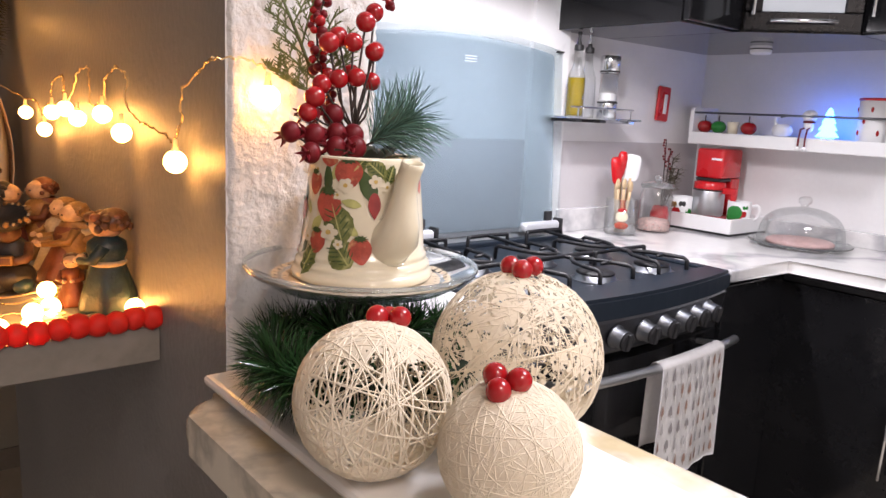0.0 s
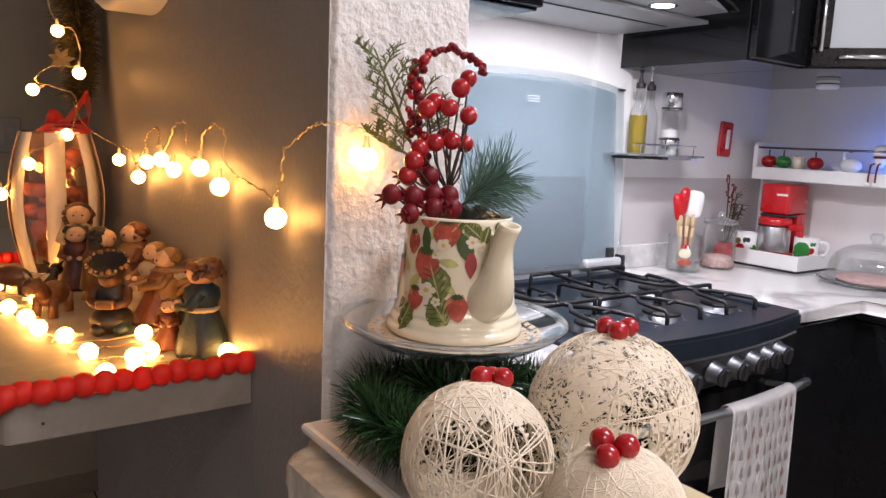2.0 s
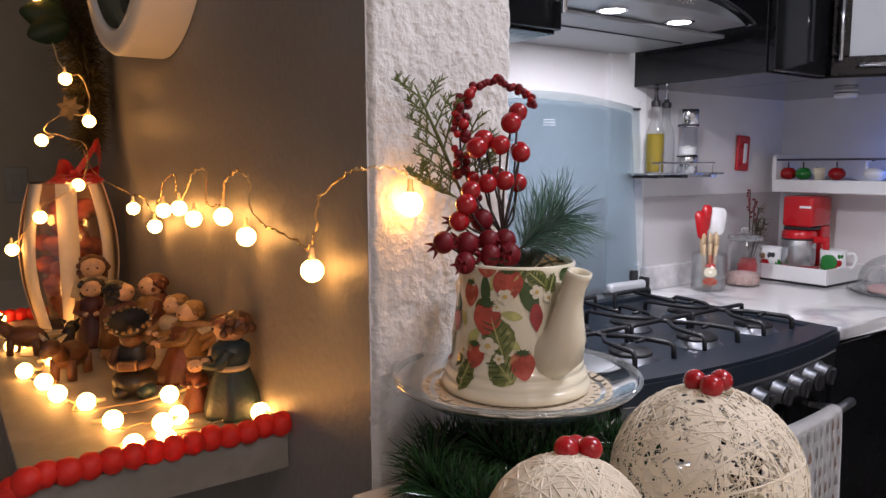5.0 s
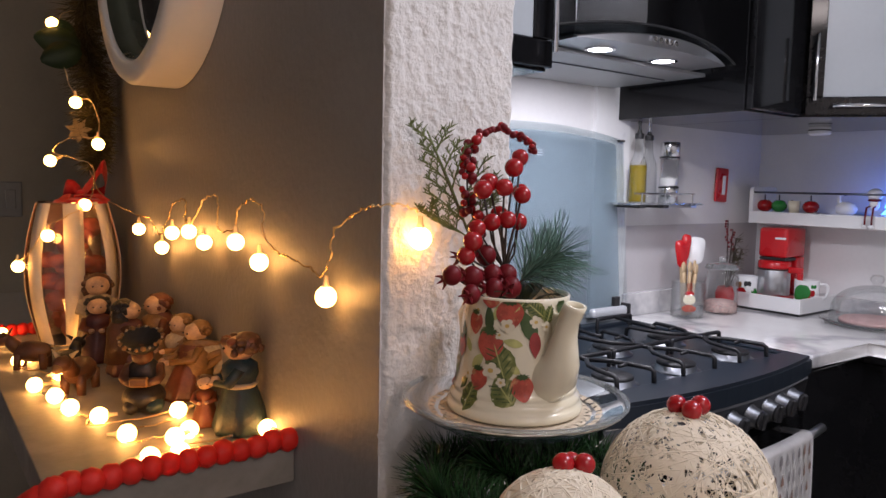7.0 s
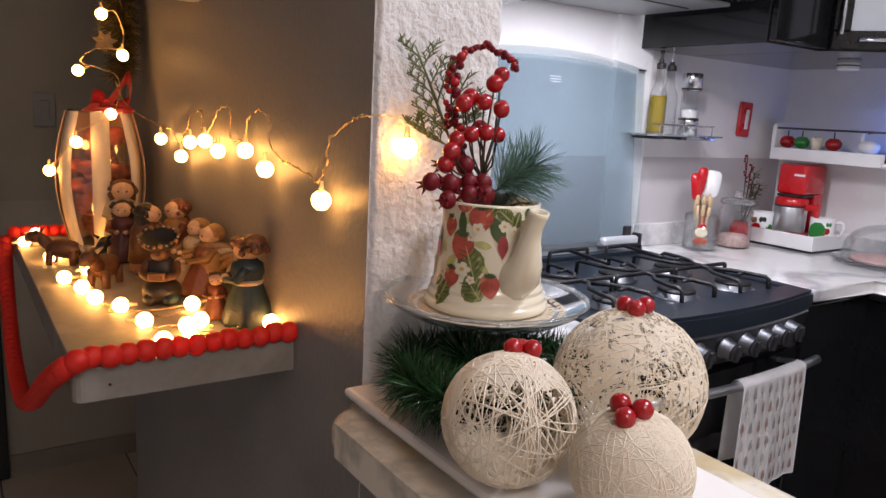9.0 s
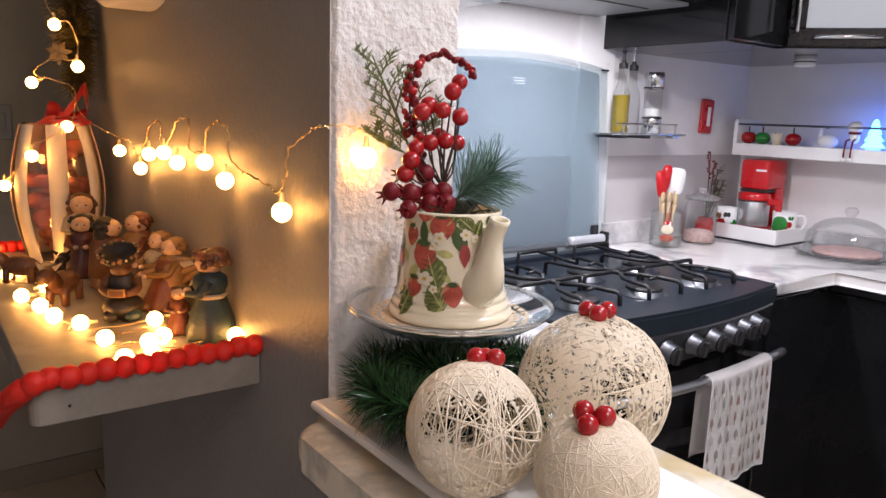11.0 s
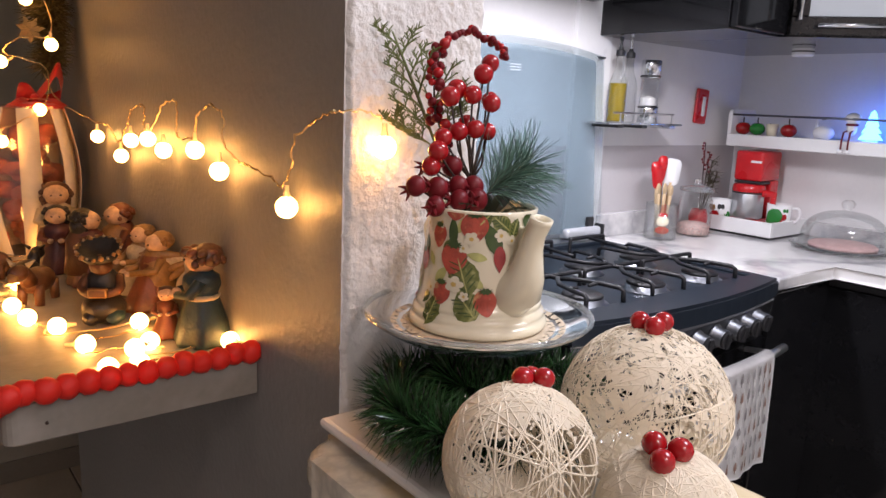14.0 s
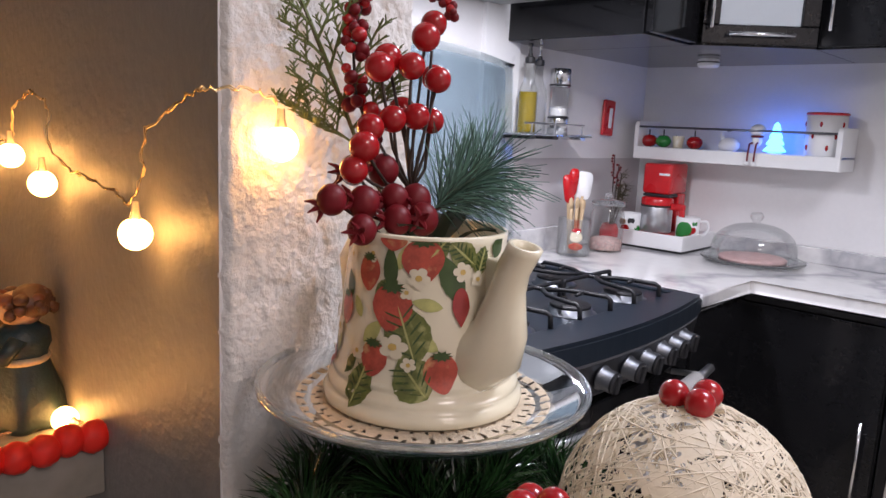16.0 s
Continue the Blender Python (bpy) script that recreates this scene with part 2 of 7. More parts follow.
def tube(pts, radius, segs=6, bm=None, taper=None, closed=False):
    """A tube along points; radius may shrink to taper at the end."""
    bm = bm or bmesh.new()
    pts = [Vector(p) for p in pts]
    n, rings, up = len(pts), [], None
    for i, p in enumerate(pts):
        a, b = (pts[(i - 1) % n], pts[(i + 1) % n]) if closed else (pts[max(0, i - 1)], pts[min(n - 1, i + 1)])
        d = (b - a).normalized()
        if up is None:
            up = d.orthogonal().normalized()
        side = d.cross(up)
        if side.length < 1e-6:
            side = d.orthogonal()
        side.normalize()
        up = side.cross(d).normalized()
        r = radius if taper is None else radius + (taper - radius) * i / max(1, n - 1)
        rings.append([bm.verts.new(p + r * (math.cos(2 * math.pi * k / segs) * up + math.sin(2 * math.pi * k / segs) * side)) for k in range(segs)])
    for a, b in zip(rings, rings[1:] + ([rings[0]] if closed else [])):
        for k in range(segs):
            bm.faces.new((a[k], a[(k + 1) % segs], b[(k + 1) % segs], b[k]))
    if not closed:
        bm.faces.new(rings[0][::-1])
        bm.faces.new(rings[-1])
    return bm


def ball(place, radius, bm=None, sub=2, squash=(1, 1, 1), turn=None):
    bm = bm or bmesh.new()
    m = Matrix.LocRotScale(place, turn, [radius * s for s in squash])
    bmesh.ops.create_icosphere(bm, subdivisions=sub, radius=1.0, matrix=m)
    return bm


def arc(cx, cy, r, a0, a1, n):
    return [(cx + r * math.cos(radians(a0 + (a1 - a0) * i / n)), cy + r * math.sin(radians(a0 + (a1 - a0) * i / n))) for i in range(n + 1)]


def slab(outline, z0, z1, bm=None, bevel=0.0, seg=3):
    """An upright prism over an outline of (x, y)."""
    bm = bm or bmesh.new()
    low = [bm.verts.new((x, y, z0)) for x, y in outline]
    top = [bm.verts.new((x, y, z1)) for x, y in outline]
    n = len(low)
    faces = [bm.faces.new(low[::-1]), bm.faces.new(top)]
    for i in range(n):
        bm.faces.new((low[i], low[(i + 1) % n], top[(i + 1) % n], top[i]))
    if bevel:
        es = {e for f in faces for e in f.edges}
        bmesh.ops.bevel(bm, geom=list(es), offset=bevel, segments=seg, affect="EDGES", profile=0.5)
    return bm


def structure(ob, label, category):
    return tagged(ob, label, category, kind="structure")


# ---------------------------------------------------------------- the rooms
W1, W2, TOP = 0.93, 2.215, 2.45
structure(mesh_object("floor", boxed(-2.3, 2.4, -2.3, 2.25, -0.1, -0.004), GROUT), "floor of beige ceramic tiles with dark joints", "floor")
structure(mesh_object("ceiling", boxed(-2.3, 2.4, -2.3, 2.25, TOP, TOP + 0.1), CEILING_WHITE), "plain white painted ceiling", "ceiling")
structure(mesh_object("wall_north", boxed(0.145, 2.335, W1, 1.05, 0, TOP), WHITE_WALL), "white painted kitchen wall behind the stove", "wall")
structure(mesh_object("wall_east", boxed(W2, 2.335, -2.2, W1, 0, TOP), WHITE_WALL), "white painted kitchen wall behind the corner counter", "wall")
structure(mesh_object("wall_south", boxed(-2.2, 2.335, -2.3, -2.2, 0, TOP), WHITE_WALL), "plain white wall", "wall")
# never in view; white to throw fill light onto the grey divider
structure(mesh_object("wall_west", boxed(-2.3, -2.2, -2.3, 2.2, 0, TOP), WHITE_WALL), "unseen west wall, white so that it bounces fill light", "wall")
structure(mesh_object("wall_far", boxed(-2.2, 1.3, 2.1, 2.2, 0, TOP), DARK_WALL), "dark grey-green painted wall of the far room", "wall")
structure(mesh_object("wall_passage", boxed(1.2, 1.3, 1.05, 2.1, 0, TOP), DARK_WALL), "dark grey wall of the passage", "wall")

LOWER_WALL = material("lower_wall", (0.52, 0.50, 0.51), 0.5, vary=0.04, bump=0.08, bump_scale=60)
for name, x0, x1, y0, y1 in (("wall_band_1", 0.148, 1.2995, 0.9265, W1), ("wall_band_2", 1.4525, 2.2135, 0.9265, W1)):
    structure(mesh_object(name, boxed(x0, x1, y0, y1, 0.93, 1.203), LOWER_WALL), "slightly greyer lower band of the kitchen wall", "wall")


def divider_wall():
    bm = boxed(0.0, 0.145, 0.0035, 1.12, 0, TOP)
    for f in bm.faces:
        f.material_index = 0 if f.normal.x < -0.5 or f.normal.y > 0.5 else 1
    ob = mesh_object("wall_divider", bm, [GREY_WALL, WHITE_WALL])
    structure(ob, "thick dividing wall, grey painted side, white plastered end", "wall")
    # rough plaster on the narrow end
    bm = bmesh.new()
    nx, nz, x0, x1, z0, z1 = 72, 360, 0.0008, 0.1455, 1.0, 1.75
    grid = []
    for k in range(nz + 1):
        row = []
        for i in range(nx + 1):
            x, z = x0 + (x1 - x0) * i / nx, z0 + (z1 - z0) * k / nz
            h = noise.noise((x * 120, 3.1, z * 52)) * 0.0017 + abs(noise.noise((x * 230, 7.7, z * 110))) * 0.0016
            edge = min(i, nx - i)
            y = -0.0015 - h if edge > 1 else (0.0 - h * 0.4 if edge == 1 else 0.0045)
            wob = (noise.noise((1.5, 2.0, z * 60)) + noise.noise((3.5, 1.0, z * 190))) * 0.0016
            row.append(bm.verts.new((x + (wob if edge < 2 else 0), y, z)))
        grid.append(row)
    for k in range(nz):
        for i in range(nx):
            bm.faces.new((grid[k][i], grid[k][i + 1], grid[k + 1][i + 1], grid[k + 1][i]))
    mesh_object("plaster", bm, WHITE_PLASTER, ob, "rough white stippled plaster", True)


divider_wall()


# ---------------------------------------------------------------- bar and its board
def bar():
    top = 1.019
    wall = mesh_object("wall_bar", boxed(0.0, 0.145, -1.5, 0.0, 0, top - 0.034), GREY_WALL)
    structure(wall, "low grey painted wall that carries the bar top", "wall")
    pts = arc(-0.014, -0.035, 0.034, 90, 180, 8) + arc(-0.014, -1.47, 0.034, 180, 270, 8) + arc(0.196, -1.47, 0.030, 270, 360, 8) + [(0.226, -0.001)]
    ob = mesh_object("bar_top", slab(pts, top - 0.034, top, bevel=0.013, seg=5), BAR_MARBLE, smooth=False)
    tagged(ob, "cream marble bar top with golden veins and a rounded edge", "countertop")
    bd = mesh_object("serving_board", slab([(-0.022, -0.372), (0.158, -0.372), (0.158, -0.002), (-0.022, -0.002)], top + 0.009, BOARD, bevel=0.004, seg=2), BOARD_WHITE)
    part("foot", slab([(-0.010, -0.360), (0.146, -0.360), (0.146, -0.014), (-0.010, -0.014)], top, top + 0.009), BOARD_WHITE, bd)
    tagged(bd, "long white rectangular serving board lying on the bar", "board")


BOARD = 1.0385
bar()


# ---------------------------------------------------------------- thread balls
RIGHT = Vector((0.82, -0.57, 0.0))
FRONT = Vector((-0.57, -0.82, 0.0))


def berry_bm(place, r, bm=None):
    bm = ball(place, r, bm, sub=3)
    return bm


def thread_ball(centre, r, loops, thick, skin, film, berries, label, seed):
    rng = random.Random(seed)
    root = thing("thread_ball", (centre[0], centre[1], centre[2] - r))
    c = Vector((0, 0, r))
    bm = bmesh.new()
    for k in range(loops):
        n = Vector((rng.gauss(0, 1), rng.gauss(0, 1), rng.gauss(0, 1) * (0.45 if k % 3 else 1.5))).normalized()
        off = max(-0.85, min(0.85, rng.gauss(0, 0.33)))
        a = n.orthogonal().normalized()
        b = n.cross(a)
        rr, wob, ph = math.sqrt(1 - off * off), rng.uniform(0.01, 0.05), rng.uniform(0, 6.3)
        pts = []
        for i in range(40):
            t = 2 * math.pi * i / 40
            v = (off + wob * math.sin(2 * t + ph)) * n + rr * (math.cos(t) * a + math.sin(t) * b)
            pts.append(c + v.normalized() * r * (1.0 + rng.uniform(-0.006, 0.004)))
        tube(pts, rng.uniform(0.7, 1.3) * thick, 4, bm, closed=True)
    part("threads", bm, THREAD, root, "", True)
    # the dried glue skin, torn into slits that follow the threads
    slits = [Vector((rng.gauss(0, 1), rng.gauss(0, 1), rng.gauss(0, 1))).normalized() for k in range(3)]
    bm = ball(c, r * skin, sub=7)
    drop = []
    for f in bm.faces:
        q = (f.calc_center_median() - c) / r
        v = 0.32 * noise.noise(q * 2.1 + Vector((seed, 0, 0)))
        best = -1.0
        for k, d in enumerate(slits):
            s = q - d * (q.dot(d) * 0.74)
            best = max(best, noise.noise(s * (15.0 + 3 * k) + Vector((seed * 3.1, k * 7.0, 0))))
        if v + 0.62 * best > film(q):
            drop.append(f)
    bmesh.ops.delete(bm, geom=drop, context="FACES")
    part("glue_film", bm, THREAD_FILM, root, "dried glue between the threads", True)
    for dx, dy, dz in berries:
        p = c + RIGHT * dx + FRONT * dy + Vector((0, 0, r + dz))
        part("berry", berry_bm(p, 0.0074), BERRY_RED, root, "glossy red artificial berry", True)
    tagged(root, label, "ornament", group="thread balls on the board")


THREAD_FILM = thin_film("dried_glue", (0.94, 0.84, 0.68), 0.40)


def film_small(d):
    """Open across the middle of front and back, closed at top, foot and flanks."""
    side = abs(d.dot(FRONT)) ** 1.2 * max(0.0, 1 - (abs(d.z - 0.08) / 0.78) ** 2)
    return 0.40 - 1.15 * side


def film_large(d):
    return 0.175 - 0.08 * (1 - abs(d.z)) + 0.12 * max(0.0, -d.z)


def film_dense(d):
    return 0.60


thread_ball((0.0015, -0.2215, BOARD + 0.0497), 0.0497, 78, 0.00055, 0.9970, film_small, ((0.001, -0.012, 0.001), (0.0155, -0.014, 0.000), (0.009, -0.024, -0.003)), "small openwork ball of cream thread with red berries on top", 3)
thread_ball((0.1175, -0.2325, BOARD + 0.0613), 0.0613, 75, 0.00042, 0.9990, film_large, ((-0.0080, -0.005, 0.003), (-0.002, 0.008, 0.003), (0.0075, -0.001, 0.004)), "large ball wound of cream thread with three red berries", 5)
thread_ball((0.0375, -0.309, BOARD + 0.0414), 0.0414, 120, 0.00040, 0.9982, film_dense, ((-0.011, 0.012, -0.001), (0.0015, 0.006, 0.003), (-0.011, -0.002, 0.003)), "dense ball of glued cream thread with three red berries", 9)


# ---------------------------------------------------------------- cake stand, doily, garland
SX, SY = 0.077, -0.090
PLATE = 1.131


def cake_stand():
    root = thing("cake_stand", (SX, SY, BOARD))
    h = PLATE - BOARD
    prof = [(0, h), (0.055, h), (0.072, h + 0.003), (0.088, h + 0.010), (0.0945, h + 0.0135), (0.0955, h + 0.0115), (0.089, h + 0.006),
            (0.076, h - 0.002), (0.055, h - 0.005), (0.02, h - 0.006), (0, h - 0.006)]
    part("plate", lathe(prof, 96), GLASS, root, "clear glass plate with a thick rim", True)
    rim = [(0.0938 + 0.0017 * math.cos(a), h + 0.0128 + 0.0019 * math.sin(a)) for a in [2 * math.pi * i / 8 for i in range(8)]]
    part("rim", lathe(rim, 96, close=True), CLEAR_THICK, root, "", True)
    stem = [(0, h - 0.006), (0.016, h - 0.006), (0.009, h - 0.018), (0.0075, h - 0.035), (0.013, h - 0.045), (0.0075, h - 0.056), (0.009, h - 0.075), (0.03, 0.012), (0.046, 0.003), (0.046, 0), (0, 0)]
    part("stem", lathe(stem, 48), CLEAR_THICK, root, "turned clear glass stem and foot", True)
    tagged(root, "clear glass cake stand standing on the board", "cake stand")


CLEAR_THICK = material("thick_glass", (0.92, 0.96, 0.97), 0.05, transmission=0.9, vary=0.0, rough_vary=0.02)
LACE = material("lace", (0.70, 0.59, 0.45), 0.9, vary=0.15, scale=60, fine=400, bump=0.6, bump_scale=600)
cake_stand()


def doily():
    bm = bmesh.new()
    n, z = 168, PLATE + 0.0008
    radii = [0.040, 0.046, 0.050, 0.054, 0.058, 0.062, 0.066, 0.070, 0.0735]
    rings = []
    for k, r in enumerate(radii):
        ring = []
        for i in range(n):
            scal = 1 + (0.035 * abs(math.sin(math.pi * i / 8)) if k >= len(radii) - 2 else 0)
            a = 2 * math.pi * (i + 0.5 * (k % 2)) / n
            zz = z + (0.0018 if r * scal > 0.07 else 0.0)
            ring.append((bm.verts.new((SX + r * scal * math.cos(a), SY + r * scal * math.sin(a), zz)), bm.verts.new((SX + r * scal * math.cos(a), SY + r * scal * math.sin(a), zz + 0.0009))))
        rings.append(ring)
    rng = random.Random(4)
    for k in range(len(radii) - 1):
        for i in range(n):
            if k in (2, 4, 6) and i % 4 == (k // 2) % 4 or (k == 5 and i % 6 == 4):
                continue
            j = (i + 1) % n
            a, b, c, d = rings[k][i], rings[k][j], rings[k + 1][j], rings[k + 1][i]
            bm.faces.new((a[1], d[1], c[1], b[1]))
            bm.faces.new((a[0], b[0], c[0], d[0]))
    tagged(mesh_object("doily", bm, LACE), "round beige crocheted lace doily lying on the plate", "doily")


doily()
TINSEL = material("tinsel_green", (0.022, 0.066, 0.022), 0.14, vary=0.3, scale=30, island=0.75, coat=0.5, rough_vary=0.06)
TINSEL_CORE = material("tinsel_core", (0.015, 0.03, 0.015), 0.7)


def blades(bm, base, tip, width, side):
    """A thin flat blade in two joined strips."""
    mid = base.lerp(tip, 0.55)
    w = side * width
    v = [bm.verts.new(p) for p in (base - w * 0.7, base + w * 0.7, mid + w, mid - w, tip)]
    bm.faces.new((v[0], v[1], v[2], v[3]))
    bm.faces.new((v[3], v[2], v[4]))


def tinsel_garland():
    rng = random.Random(21)
    root = thing("tinsel_garland", (SX - 0.008, SY - 0.026, BOARD))
    R, zc = 0.077, 0.037
    core = [(R * math.cos(2 * math.pi * i / 48), R * math.sin(2 * math.pi * i / 48), zc) for i in range(48)]
    part("core", tube(core, 0.004, 6, closed=True), TINSEL_CORE, root, "", True)
    bm = bmesh.new()
    for k in range(8600):
        a = rng.uniform(0, 2 * math.pi)
        inner = k % 4 == 0
        c = Vector((R * math.cos(a), R * math.sin(a), zc)) if not inner else Vector((0.030 * math.cos(a), 0.030 * math.sin(a), zc + 0.018))
        out, up, along = Vector((math.cos(a), math.sin(a), 0)), Vector((0, 0, 1)), Vector((-math.sin(a), math.cos(a), 0))
        t = rng.uniform(0, 2 * math.pi)
        d = (math.cos(t) * out + math.sin(t) * up + rng.gauss(0, 0.3) * along).normalized()
        length = rng.uniform(0.022, 0.041) * (1.08 if d.z > 0.5 else 1.0)
        tip = c + d * length
        if tip.z < 0.002:
            tip.z = 0.002 + rng.uniform(0, 0.004)
        tip.z -= 0.002
        tip.z = max(tip.z, 0.001)
        at_ = root.location + tip
        if (at_ - Vector((0.0015, -0.2215, BOARD + 0.0497))).length < 0.0515 or (at_ - Vector((0.1175, -0.2325, BOARD + 0.0613))).length < 0.063:
            continue
        tip.y = min(tip.y, -SY + 0.022)
        tip.z = min(tip.z, PLATE - BOARD - 0.008)
        s = d.cross(Vector((rng.gauss(0, 1), rng.gauss(0, 1), rng.gauss(0, 1)))).normalized()
        blades(bm, c, tip, rng.uniform(0.0004, 0.0008), s)
    tagged(part("needles", bm, TINSEL, root, "shiny dark green foil needles"), kind="stuff")
    tagged(root, "dark green tinsel garland coiled round the stand's foot", "garland")


tinsel_garland()


# ---------------------------------------------------------------- teapot with painted strawberries
TX, TY, TZ = 0.079, -0.087, PLATE + 0.002
POT_H = 0.098


def pot_r(z):
    """The teapot's radius at height z."""
    for (z0, r0), (z1, r1) in zip(POT_PROFILE, POT_PROFILE[1:]):
        if z0 <= z <= z1:
            return r0 + (r1 - r0) * (z - z0) / (z1 - z0)
    return POT_PROFILE[-1][1]


POT_PROFILE = [(0.0, 0.0545), (0.002, 0.0572), (0.006, 0.0576), (0.0085, 0.0562), (0.0095, 0.0538), (0.0115, 0.0550), (0.015, 0.0545), (0.0165, 0.0522), (0.018, 0.0514), (0.0195, 0.0524), (0.0225, 0.0516), (0.024, 0.0500),
               (0.040, 0.0490), (0.060, 0.0472), (0.080, 0.0450), (0.094, 0.0440), (0.098, 0.0445)]
DECAL_RED = material("painted_red", (0.45, 0.075, 0.045), 0.35, vary=0.4, scale=110, fine=600, coat=0.3, stain=((0.60, 0.30, 0.14), 0.58, 0.72, 130))
DECAL_DARKRED = material("painted_dark_red", (0.30, 0.03, 0.025), 0.3, vary=0.25, scale=90, coat=0.3)
DECAL_GREEN = material("painted_green", (0.15, 0.17, 0.045), 0.35, vary=0.45, scale=120, fine=500, coat=0.3, stain=((0.42, 0.40, 0.17), 0.55, 0.70, 120))
DECAL_DARKGREEN = material("painted_dark_green", (0.05, 0.085, 0.022), 0.3, vary=0.3, scale=120, coat=0.3)
DECAL_LIGHT = material("painted_yellow_green", (0.45, 0.44, 0.16), 0.3, vary=0.3, scale=120, coat=0.3)
DECAL_WHITE = material("painted_white", (0.74, 0.66, 0.50), 0.3, vary=0.1, coat=0.3)
DECAL_OCHRE = material("painted_ochre", (0.62, 0.42, 0.12), 0.3, vary=0.2, coat=0.3)


def decal(parent, name, theta, z, outline, mat, lift):
    """A painted patch that hugs the pot: outline of (across, up) in metres."""
    bm = bmesh.new()

    def put(u, v, k):
        zz = min(max(z + v, 0.0005), POT_H - 0.001)
        r = pot_r(zz) + lift * k
        a = theta + u / r
        return bm.verts.new((r * math.cos(a), r * math.sin(a), zz))

    rings = [[put(u * s, v * s, 1.0) for u, v in outline] for s in (1.0, 0.66, 0.33)]
    mid = put(0, 0, 1.0)
    n = len(outline)
    for a, b in zip(rings, rings[1:]):
        for i in range(n):
            bm.faces.new((a[i], a[(i + 1) % n], b[(i + 1) % n], b[i]))
    for i in range(n):
        bm.faces.new((rings[-1][i], rings[-1][(i + 1) % n], mid))
    part(name, bm, mat, parent, "", True)


def oval(w, h, tip=0.0, turn=0.0, n=20, jag=0.0):
    out = []
    for i in range(n):
        a = 2 * math.pi * i / n
        u, v = w * math.cos(a), h * math.sin(a)
        if tip:
            u *= 1 - tip * max(0.0, -math.sin(a)) ** 1.5
        if jag and i % 2:
            u, v = u * (1 - jag), v * (1 - jag)
        c, s = math.cos(radians(turn)), math.sin(radians(turn))
        out.append((c * u - s * v, s * u + c * v))
    return out


def leaf_shape(w, h, turn, n=24, jag=0.06):
    out = []
    for i in range(n):
        t = i / (n / 2)
        side = 1 if t < 1 else -1
        s = t if t < 1 else 2 - t
        u = side * w * math.sin(math.pi * s) ** 0.8 * (1 - 0.25 * s) * (1 - (jag if i % 2 else 0))
        v = -h + 2 * h * s
        c, q = math.cos(radians(turn)), math.sin(radians(turn))
        out.append((c * u - q * v, q * u + c * v))
    return out[::-1]


